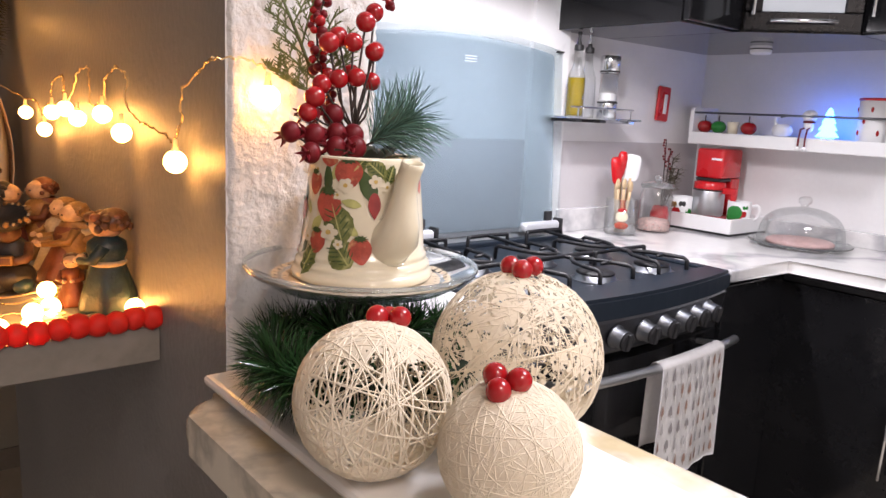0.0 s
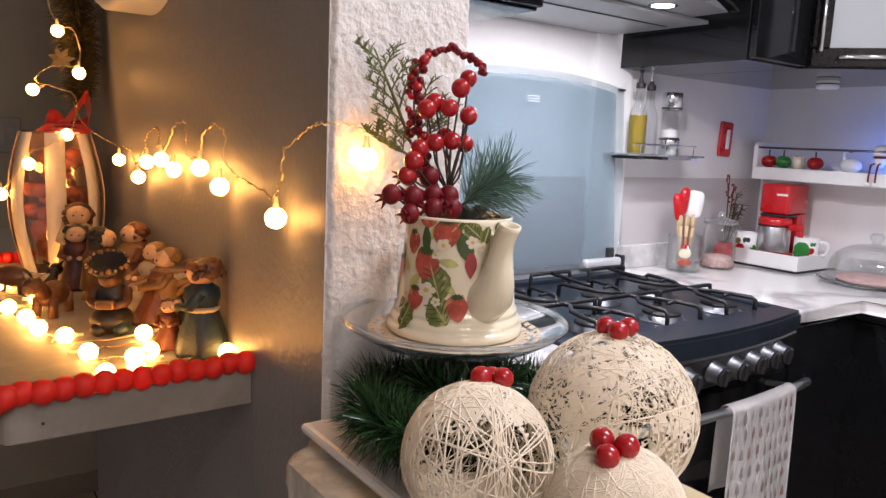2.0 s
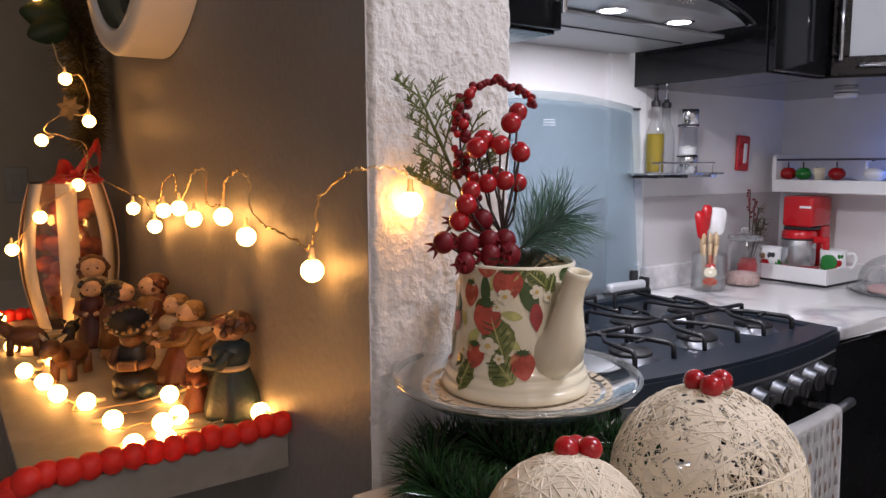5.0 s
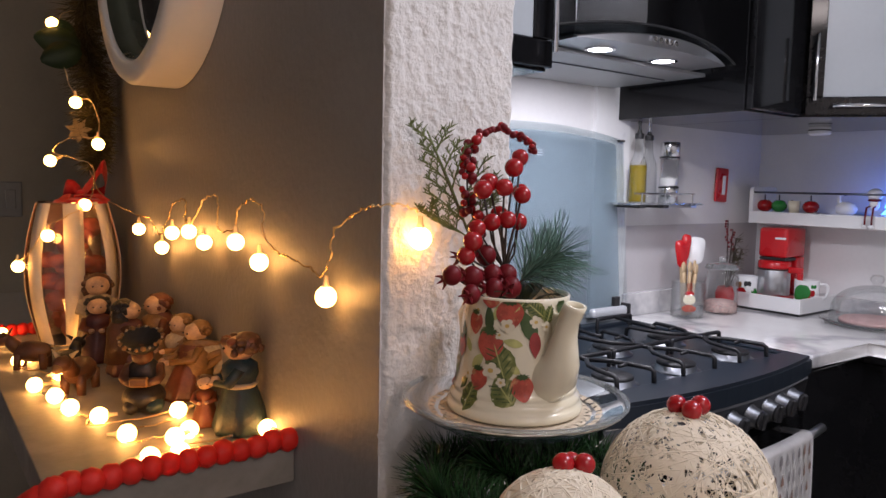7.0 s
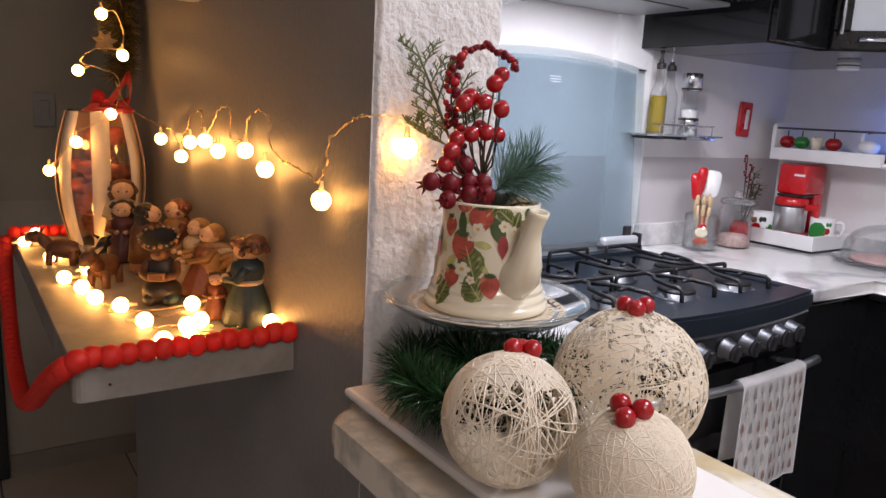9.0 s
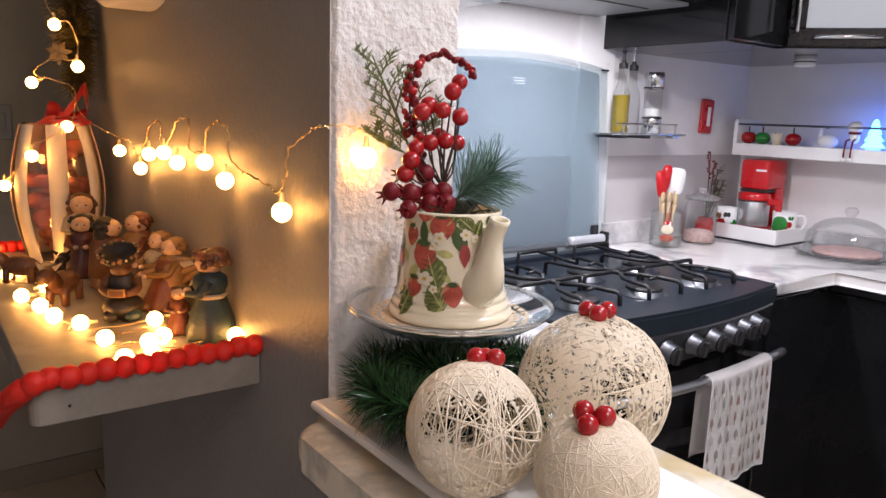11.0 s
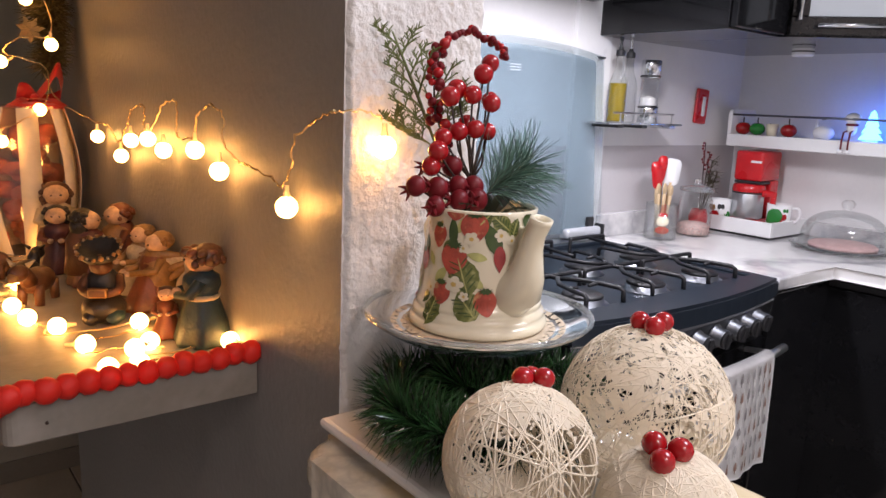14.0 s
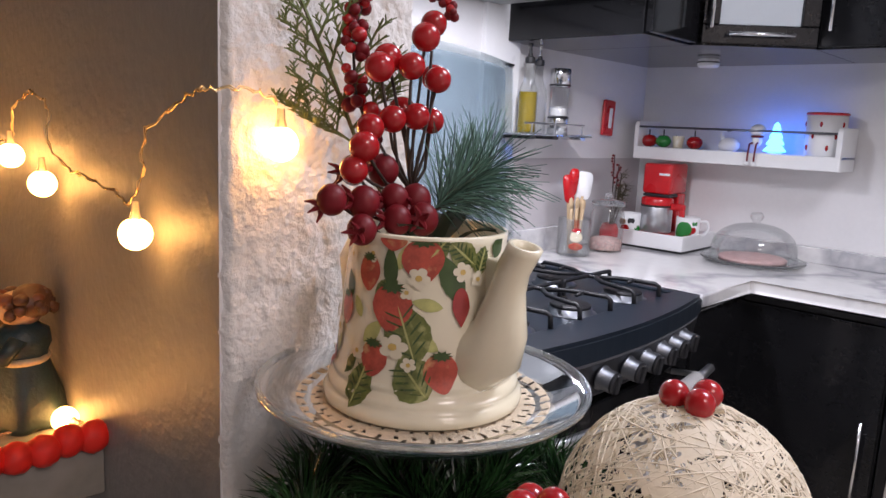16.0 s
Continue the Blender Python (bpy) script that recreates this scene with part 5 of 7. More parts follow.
bb = mesh_object("baseboard", boxed(-0.218, 1.19, 2.088, 2.1, 0.0, 0.075, bevel=0.002), material("baseboard_tile", (0.30, 0.26, 0.21), 0.4))
structure(bb, "low beige tiled baseboard along the far wall", "baseboard")


# ---------------------------------------------------------------- stove
ST_X0, ST_X1, ST_TOP = 0.68, 1.437, 0.92


def bowed(x0, x1, y_edge, y_back, bulge, n=16):
    front = [(x0 + (x1 - x0) * i / n, y_edge - bulge * (1 - (2 * i / n - 1) ** 2)) for i in range(n + 1)]
    return front + [(x1, y_back), (x0, y_back)]


def stove():
    root = thing("gas_stove", ((ST_X0 + ST_X1) / 2, 0.60, 0.0))
    base = root.matrix_basis.translation
    T = Matrix.Translation(-base)

    def add_part(name, bm, mat, label="", smooth=False, parent=None):
        bmesh.ops.transform(bm, matrix=T, verts=bm.verts)
        return part(name, bm, mat, parent or root, label, smooth)

    add_part("body", boxed(ST_X0 + 0.004, ST_X1 - 0.004, 0.345, 0.875, 0.04, 0.878, bevel=0.004), BLACK_MATT, "black steel body")
    # cooktop: a deep rim round a sunk pan
    outer = bowed(ST_X0, ST_X1, 0.318, 0.880, 0.040)
    add_part("cooktop", slab(outer, 0.876, ST_TOP - 0.006, bevel=0.006), STOVE_BLUE, "dark blue-grey enamel cooktop with bowed front")
    rim_f = [(x, y) for x, y in bowed(ST_X0 + 0.003, ST_X1 - 0.003, 0.322, 0.380, 0.040)]
    add_part("front_rim", slab(rim_f, ST_TOP - 0.008, ST_TOP + 0.002, bevel=0.005), STOVE_BLUE)
    for x0, x1 in ((ST_X0 + 0.002, ST_X0 + 0.030), (ST_X1 - 0.030, ST_X1 - 0.002)):
        add_part("side_rim", boxed(x0, x1, 0.37, 0.878, ST_TOP - 0.008, ST_TOP + 0.002, bevel=0.004), STOVE_BLUE)
    add_part("back_rim", boxed(ST_X0 + 0.02, ST_X1 - 0.02, 0.845, 0.879, ST_TOP - 0.008, ST_TOP + 0.006, bevel=0.003), STOVE_BLUE)
    # control panel, slightly sloped
    n = 16
    bm = bmesh.new()
    rows = []
    for i in range(n + 1):
        x = ST_X0 + 0.004 + (ST_X1 - ST_X0 - 0.008) * i / n
        b = 0.036 * (1 - (2 * i / n - 1) ** 2)
        rows.append([bm.verts.new((x, 0.326 - b, 0.874)), bm.verts.new((x, 0.322 - b, 0.866)), bm.verts.new((x, 0.334 - b, 0.800)), bm.verts.new((x, 0.342 - b, 0.792)), bm.verts.new((x, 0.36, 0.792)), bm.verts.new((x, 0.36, 0.874))])
    for a, c in zip(rows, rows[1:]):
        for k in range(6):
            bm.faces.new((a[k], a[(k + 1) % 6], c[(k + 1) % 6], c[k]))
    bm.faces.new(rows[0][::-1])
    bm.faces.new(rows[-1])
    add_part("control_panel", bm, DARK_STEEL, "dark brushed steel control panel")
    line = [(ST_X0 + 0.006 + (ST_X1 - ST_X0 - 0.012) * i / n, 0.320 - 0.038 * (1 - (2 * i / n - 1) ** 2), 0.876) for i in range(n + 1)]
    add_part("trim_line", tube(line, 0.0016, 6), CHROME, "thin bright trim line", True)
    for x, z in ((0.86, 0.834), (0.954, 0.835), (1.045, 0.836), (1.117, 0.837), (1.190, 0.839), (1.255, 0.840), (1.318, 0.840)):
        u = (x - ST_X0) / (ST_X1 - ST_X0) * 2 - 1
        y = 0.326 - 0.036 * (1 - u * u)
        m = Matrix.Translation((x, y, z)) @ Matrix.Rotation(radians(98), 4, "X")
        kn = add_part("knob", lathe([(0, 0.0), (0.025, 0.0), (0.025, 0.004), (0.0215, 0.006), (0.021, 0.026), (0.019, 0.029), (0, 0.029)], 32, m=m), KNOB_STEEL, "round brushed steel knob", True)
        bm = boxed(-0.0065, 0.0065, -0.019, 0.019, 0.028, 0.040, bevel=0.003)
        lathe([(0, 0.0285), (0.0205, 0.0285), (0.0205, 0.033), (0.018, 0.035), (0, 0.035)], 28, bm)
        bmesh.ops.transform(bm, matrix=m, verts=bm.verts)
        add_part("knob_face", bm, BLACK_MATT, "black grip face", False, kn)
    # oven door, handle
    add_part("oven_door", slab(bowed(ST_X0 + 0.006, ST_X1 - 0.006, 0.338, 0.36, 0.030), 0.16, 0.770, bevel=0.005), BLACK_GLOSS, "black glass oven door")
    add_part("drawer", slab(bowed(ST_X0 + 0.006, ST_X1 - 0.006, 0.338, 0.36, 0.030), 0.045, 0.150, bevel=0.004), BLACK_GLOSS, "black warming drawer front")
    hb = [(0.745 + 0.645 * i / 12, 0.262 - 0.026 * (1 - (i / 6 - 1) ** 2), 0.766) for i in range(13)]
    handle = add_part("handle", tube(hb, 0.0105, 14), STEEL, "brushed steel oven handle", True)
    for x in (0.785, 1.325):
        u = (x - ST_X0) / (ST_X1 - ST_X0) * 2 - 1
        add_part("bracket", tube([(x, 0.255, 0.766), (x, 0.338 - 0.028 * (1 - u * u), 0.756)], 0.007, 8), STEEL, "", False, handle)
    for x in (ST_X0 + 0.05, ST_X1 - 0.05):
        for y in (0.40, 0.83):
            add_part("foot", lathe([(0, 0), (0.018, 0), (0.018, 0.01), (0.010, 0.045), (0, 0.045)], 14, m=Matrix.Translation((x, y, 0))), BLACK_MATT)
    # burners
    for bx in (0.837, 1.053, 1.269):
        for by in (0.435, 0.625):
            m = Matrix.Translation((bx, by, ST_TOP - 0.006))
            br = add_part("burner", lathe([(0, 0), (0.056, 0), (0.056, 0.002), (0.047, 0.004), (0.045, 0.014), (0, 0.014)], 32, m=m), KNOB_STEEL, "steel burner ring", True)
            add_part("burner_cap", lathe([(0, 0.0142), (0.043, 0.0142), (0.044, 0.018), (0.040, 0.021), (0, 0.022)], 32, m=m), CAST_IRON, "black enamel cap", True, br)
    # grates, three side by side
    for gx in (0.837, 1.053, 1.269):
        bm = bmesh.new()
        zt, zb, h = ST_TOP + 0.030, ST_TOP - 0.004, 0.100
        y0, y1 = 0.374, 0.815
        R = 0.0054
        for s, by, ye in ((-1, 0.435, y0), (1, 0.625, 0.705)):
            for d in (-1, 1):
                # a straight arm from the middle bar past the burner, bent down to its foot
                tube([(gx, 0.53 + s * 0.022, zt), (gx + d * 0.036, by - s * 0.035, zt), (gx + d * 0.050, by + s * 0.010, zt), (gx + d * 0.056, ye - s * 0.010, zt), (gx + d * 0.058, ye - s * 0.002, zt - 0.005), (gx + d * 0.058, ye, zb)], R, 6, bm)
                tube([(gx + d * 0.048, by, zt), (gx + d * 0.018, by, zt - 0.002)], R * 0.9, 6, bm, taper=R * 0.7)
        tube([(gx, 0.500, zt), (gx, 0.560, zt)], R, 6, bm)
        tube(smooth_path([(gx - h, 0.53, zb), (gx - h, 0.53, zt - 0.006), (gx - h + 0.012, 0.53, zt), (gx, 0.53, zt), (gx + h - 0.012, 0.53, zt), (gx + h, 0.53, zt - 0.006), (gx + h, 0.53, zb)], 4), R, 6, bm)
        tube(smooth_path([(gx - 0.07, y1 - 0.02, zb), (gx - 0.07, y1 - 0.02, zt), (gx - 0.055, y1 - 0.02, zt + 0.006), (gx + 0.055, y1 - 0.02, zt + 0.006), (gx + 0.07, y1 - 0.02, zt), (gx + 0.07, y1 - 0.02, zb)], 4), R, 6, bm)
        tube([(gx, y1 - 0.02, zt + 0.006), (gx, 0.68, zt), (gx, 0.655, zt)], R, 6, bm)
        add_part("grate", bm, CAST_IRON, "black cast iron pan grate", True)
    # glass lid, leaning back to the wall
    def lid(x0, x1, z0, corner, top, drop, y0, thick):
        out = [(x0, z0), (x1, z0)]
        ztop = lambda x: top - drop * ((x - 1.05) / 0.36) ** 2
        zc = ztop(x1) - corner
        out += [(x1 - corner + corner * math.cos(a), zc + corner * math.sin(a)) for a in [radians(90 * i / 6) for i in range(7)]]
        out += [(x1 - corner + (x0 - x1 + 2 * corner) * i / 18, ztop(x1 - corner + (x0 - x1 + 2 * corner) * i / 18)) for i in range(1, 18)]
        out += [(x0 + corner - corner * math.sin(a), ztop(x0) - corner + corner * math.cos(a)) for a in [radians(90 * i / 6) for i in range(7)]]
        bm = bmesh.new()
        lean = lambda z: y0 + (z - 0.95) * 0.082
        f = [bm.verts.new((x, lean(z), z)) for x, z in out]
        b = [bm.verts.new((x, lean(z) + thick, z)) for x, z in out]
        m = len(f)
        bm.faces.new(f)
        bm.faces.new(b[::-1])
        for i in range(m):
            bm.faces.new((f[i], b[i], b[(i + 1) % m], f[(i + 1) % m]))
        return bm

    gl = add_part("glass_lid", lid(0.692, 1.413, 0.955, 0.003, 1.494, 0.031, 0.866, 0.005), GLASS_EDGE, "arched tempered glass lid")
    add_part("painted_panel", lid(0.722, 1.376, 0.958, 0.012, 1.472, 0.027, 0.8645, 0.0012), GLASS_BLUE, "grey-blue printed field", False, gl)
    for k in range(3):
        add_part("printed_bar", boxed(1.030, 1.072, 0.9005 + 0.0008 * (2 - k), 0.9015 + 0.0008 * (2 - k), 1.418 - 0.007 * k, 1.4200 - 0.007 * k), FROSTED, "", False, gl)
    add_part("corner_clip", boxed(1.392, 1.416, 0.904, 0.915, 1.458, 1.463, bevel=0.001), BLACK_MATT, "small dark corner clip", False, gl)
    for x0 in (0.760, 1.236):
        hg = add_part("hinge", boxed(x0, x0 + 0.150, 0.840, 0.8655, 0.944, 0.972, bevel=0.010, seg=4), HINGE_SILVER, "silver lid hinge")
        add_part("hinge_cap", boxed(x0 + 0.1505, x0 + 0.160, 0.838, 0.872, 0.915, 0.978, bevel=0.003), BLACK_MATT, "black hinge cap", False, hg)
        add_part("clamp", boxed(x0 + 0.10, x0 + 0.125, 0.852, 0.8645, 0.972, 1.0, bevel=0.002), BLACK_MATT, "", False, hg)
    tagged(root, "dark enamel gas stove with steel knobs and raised glass lid", "stove")


HINGE_SILVER = material("hinge_silver", (0.62, 0.64, 0.67), 0.35, 0.35, vary=0.06)
GLASS_EDGE = clear_glass("pale_glass", (0.91, 0.94, 0.95), 0.04, 0.5)
stove()


def towel():
    rng = random.Random(5)
    x0, x1, nx = 1.030, 1.298, 40
    bm = bmesh.new()
    prof = [(0.2755, 0.58), (0.2755, 0.66), (0.275, 0.74), (0.2685, 0.774), (0.2545, 0.7805), (0.2415, 0.774), (0.2385, 0.758), (0.2375, 0.70), (0.2370, 0.64), (0.2365, 0.58), (0.2360, 0.545), (0.2358, 0.515)]
    prof = [(p.x, p.y) for p in smooth_path([(a, b, 0) for a, b in prof], 4)]
    grid = []

    def at(u, k):
        y, z = prof[k]
        x = x0 + (x1 - x0) * u
        f = max(0.0, min(1.0, (0.77 - z) / 0.2))
        y += 0.005 * f * math.sin(u * 9 + 0.6) + 0.002 * f * math.sin(u * 23) - 0.0165 - 0.026 * (1 - ((x - 1.055) / 0.31) ** 2) + 0.026 * (1 - ((1.14 - 1.055) / 0.31) ** 2)
        if k > len(prof) / 2:
            z -= 0.018 * f * (u - 0.4)
        return Vector((x, y, z))

    for k in range(len(prof)):
        grid.append([bm.verts.new(at(i / nx, k)) for i in range(nx + 1)])
    for a, b in zip(grid, grid[1:]):
        for i in range(nx):
            bm.faces.new((a[i], a[i + 1], b[i + 1], b[i]))
    bmesh.ops.solidify(bm, geom=bm.faces[:], thickness=0.0022)
    root = mesh_object("kitchen_towel", bm, CLOTH_WHITE, None, "", True)
    tagged(root, "white kitchen towel printed with small grey trees over the oven handle", "towel")
    shades = [material("print_grey", (0.25, 0.23, 0.23), 0.9), material("print_brown", (0.30, 0.19, 0.15), 0.9), material("print_pale", (0.42, 0.40, 0.40), 0.9)]
    half = len(prof) // 2 - 2
    zs = [p[1] for p in prof]

    def on(u, z):
        k = min(range(half, len(prof) - 1), key=lambda i: abs(zs[i] - z))
        return at(u, k)

    for r in range(6):
        for c in range(9):
            u = (c + 0.5 + 0.25 * (r % 2)) / 9.4
            z = 0.750 - 0.041 * r
            tall, wide, kind = rng.uniform(0.013, 0.018), rng.uniform(0.0045, 0.0065), rng.randrange(3)
            mid = on(u, z)
            bm = bmesh.new()
            pts = [(-0.2, -1), (0.2, -1), (0.2, -0.75), (1, -0.7), (0.75, 0.0), (0.45, 0.5), (0, 1), (-0.45, 0.5), (-0.75, 0.0), (-1, -0.7), (-0.2, -0.75)] if kind else [(-0.2, -1), (0.2, -1), (0.25, -0.5), (0.9, -0.3), (0.9, 0.2), (0.4, 0.8), (0, 1), (-0.4, 0.8), (-0.9, 0.2), (-0.9, -0.3), (-0.25, -0.5)]
            vs = []
            for a, b in pts:
                q = on(min(0.99, max(0.01, u + a * wide / (x1 - x0))), z)
                vs.append(bm.verts.new((q.x, q.y - 0.0020, z - 0.018 * max(0, (0.77 - z) / 0.2) * (u - 0.4) + b * tall)))
            bm.faces.new(vs)
            part("printed_tree", bm, shades[(r * 2 + c + kind) % 3], root)


towel()

# ---------------------------------------------------------------- counters and base cabinets
ob = mesh_object("counter_top", slab([(1.442, 0.318), (1.738, 0.318), (1.738, -1.6), (2.212, -1.6), (2.212, 0.927), (1.442, 0.927)], 0.886, ST_TOP, bevel=0.008, seg=4), MARBLE)
tagged(ob, "white marble corner worktop with grey veins and rounded edge", "countertop")
ob = mesh_object("counter_top", slab([(0.240, 0.318), (0.675, 0.318), (0.675, 0.927), (0.148, 0.927), (0.148, 0.006), (0.240, 0.006)], 0.886, ST_TOP, bevel=0.008, seg=4), MARBLE)
tagged(ob, "white marble worktop beside the stove", "countertop")
for b in ((1.446, 2.190, 0.908, 0.9285), ):
    up = mesh_object("upstand", boxed(b[0], b[0] + 0.262, b[2], b[3], ST_TOP, 0.992, bevel=0.002), MARBLE)
    tagged(up, "low white marble upstand against the wall", "upstand")
up = mesh_object("upstand", boxed(2.193, 2.2135, -1.6, 0.62, ST_TOP, 0.968, bevel=0.002), MARBLE)
tagged(up, "low white marble upstand against the wall", "upstand")
# flat strip beside the lid; its extra white stands for the hood lamp's light
structure(mesh_object("wall_lit_strip", boxed(1.300, 1.452, 0.916, 0.93, 0.93, 1.72), LIT_WHITE), "flat strip on the kitchen wall, whitened to stand for hood light", "wall")


def base_cabinet(x0, x1, y0, y1, face, handles, label):
    root = mesh_object("base_cabinet", boxed(x0, x1, y0, y1, 0.09, 0.878), BLACK_MATT)
    tagged(root, label, "cabinet", group="black base cabinets")
    part("plinth", boxed(x0 + 0.04, x1, y0 + 0.0, y1, 0.0, 0.09), BLACK_MATT, root)
    if face == "x":
        d = part("door", boxed(x0 - 0.018, x0 - 0.001, y0 + 0.003, y1 - 0.003, 0.095, 0.855, bevel=0.003), BLACK_GLOSS, root, "high-gloss black door")
        part("rail", boxed(x0 - 0.016, x0 - 0.003, y0 + 0.003, y1 - 0.003, 0.859, 0.874, bevel=0.002), BLACK_MATT, root, "narrow black rail")
        hy = y0 + 0.035 if handles else y1 - 0.035
        hd = part("handle", tube([(x0 - 0.045, hy, 0.40), (x0 - 0.045, hy, 0.615)], 0.0052, 10), CHROME, d, "thin vertical chrome handle", True)
    else:
        part("door", boxed(x0 + 0.003, x1 - 0.003, y0 - 0.018, y0 - 0.001, 0.095, 0.874, bevel=0.003), BLACK_GLOSS, root, "high-gloss black door")


base_cabinet(1.446, 1.765, 0.352, 0.925, "y", False, "high-gloss black base cabinet in the corner")
for k, (ya, yb) in enumerate(((-0.02, 0.350), (-0.42, -0.024), (-0.82, -0.424), (-1.22, -0.824), (-1.6, -1.224))):
    base_cabinet(1.782, 2.21, ya, yb, "x", k == 0, "high-gloss black base cabinet under the worktop")
base_cabinet(0.150, 0.674, 0.352, 0.925, "y", False, "high-gloss black base cabinet beside the stove")


# ---------------------------------------------------------------- wall cabinets
def wall_cabinet_box(name, bm, label):
    root = mesh_object(name, bm, BLACK_GLOSS)
    return tagged(root, label, "cabinet", group="black wall cabinets")


CB = 1.523
c1 = wall_cabinet_box("wall_cabinet", boxed(1.397, 1.645, 0.512, 0.928, CB, 2.25, bevel=0.002), "high-gloss black wall cabinet beside the hood")
part("door", boxed(1.400, 1.643, 0.490, 0.510, CB + 0.004, 2.246, bevel=0.003), BLACK_GLOSS, c1)
c2 = wall_cabinet_box("wall_cabinet", slab([(1.647, 0.490), (1.825, 0.258), (2.212, 0.258), (2.212, 0.928), (1.647, 0.928)], CB, 2.25), "black corner wall cabinet with frosted glass door set across")
dg = Vector((1.825 - 1.647, 0.258 - 0.490, 0)).normalized()
nd = Vector((dg.y, -dg.x, 0))
O2 = Vector((1.647, 0.490, 0))
L2 = (Vector((1.825, 0.258, 0)) - O2).length
M2 = Matrix.Translation(O2 + nd * 0.001) @ Matrix(((dg.x, nd.x, 0, 0), (dg.y, nd.y, 0, 0), (0, 0, 1, 0), (0, 0, 0, 1)))


def across(bm):
    bmesh.ops.transform(bm, matrix=M2, verts=bm.verts)
    bmesh.ops.recalc_face_normals(bm, faces=bm.faces)
    return bm


fr = [(0.003, L2 - 0.003, CB + 0.004, CB + 0.050), (0.003, L2 - 0.003, 2.20, 2.246), (0.003, 0.045, CB + 0.052, 2.198), (L2 - 0.045, L2 - 0.003, CB + 0.052, 2.198)]
for a, b, z0, z1 in fr:
    part("door_frame", across(boxed(a, b, 0.0, 0.020, z0, z1, bevel=0.002)), BLACK_GLOSS, c2)
part("pane", across(boxed(0.046, L2 - 0.046, 0.004, 0.010, CB + 0.053, 2.197)), FROSTED, c2, "frosted glass pane")
part("handle", across(tube([(0.020, 0.042, CB + 0.04), (0.020, 0.042, CB + 0.215)], 0.005, 10)), CHROME, c2, "vertical chrome handle", True)
part("handle", across(tube([(0.065, 0.040, CB + 0.027), (L2 - 0.065, 0.040, CB + 0.027)], 0.0048, 10)), CHROME, c2, "horizontal chrome handle", True)
for k, (ya, yb) in enumerate(((-0.14, 0.256), (-0.54, -0.142), (-0.94, -0.542), (-1.34, -0.942))):
    c3 = wall_cabinet_box("wall_cabinet", boxed(1.842, 2.212, ya, yb, CB, 2.25), "high-gloss black wall cabinet over the worktop")
    part("door", boxed(1.822, 1.841, ya + 0.003, yb - 0.003, CB + 0.004, 2.246, bevel=0.003), BLACK_GLOSS, c3)
    part("handle", tube([(1.800, yb - 0.035, CB + 0.04), (1.800, yb - 0.035, CB + 0.26)], 0.005, 10), CHROME, c3, "vertical chrome handle", True)
c4 = wall_cabinet_box("wall_cabinet", boxed(0.148, 0.690, 0.512, 0.928, 1.545, 2.25), "black wall cabinet with frosted glass door beside the hood")
for a, b, z0, z1 in ((0.151, 0.687, 1.549, 1.600), (0.151, 0.687, 2.19, 2.246), (0.151, 0.20, 1.602, 2.188), (0.640, 0.687, 1.602, 2.188)):
    part("door_frame", boxed(a, b, 0.490, 0.510, z0, z1, bevel=0.002), BLACK_GLOSS, c4)
part("pane", boxed(0.201, 0.639, 0.497, 0.503, 1.603, 2.187), FROSTED, c4, "frosted glass pane")
part("handle", tube([(0.672, 0.468, 1.575), (0.672, 0.468, 1.80)], 0.0052, 10), CHROME, c4, "vertical chrome handle", True)
pk = mesh_object("puck_light", lathe([(0, 0), (0.030, 0), (0.032, -0.004), (0.032, -0.020), (0.028, -0.024), (0, -0.024)], 32, m=Matrix.Translation((1.99, 0.608, CB))), WHITE_PLASTIC)
tagged(pk, "small round white puck light, switched off, under the cabinet", "lamp")
part("band", lathe([(0.0323, -0.008), (0.0332, -0.010), (0.0323, -0.012), (0.031, -0.010)], 32, m=Matrix.Translation((1.99, 0.608, CB)), close=True), BLACK_MATT, pk)


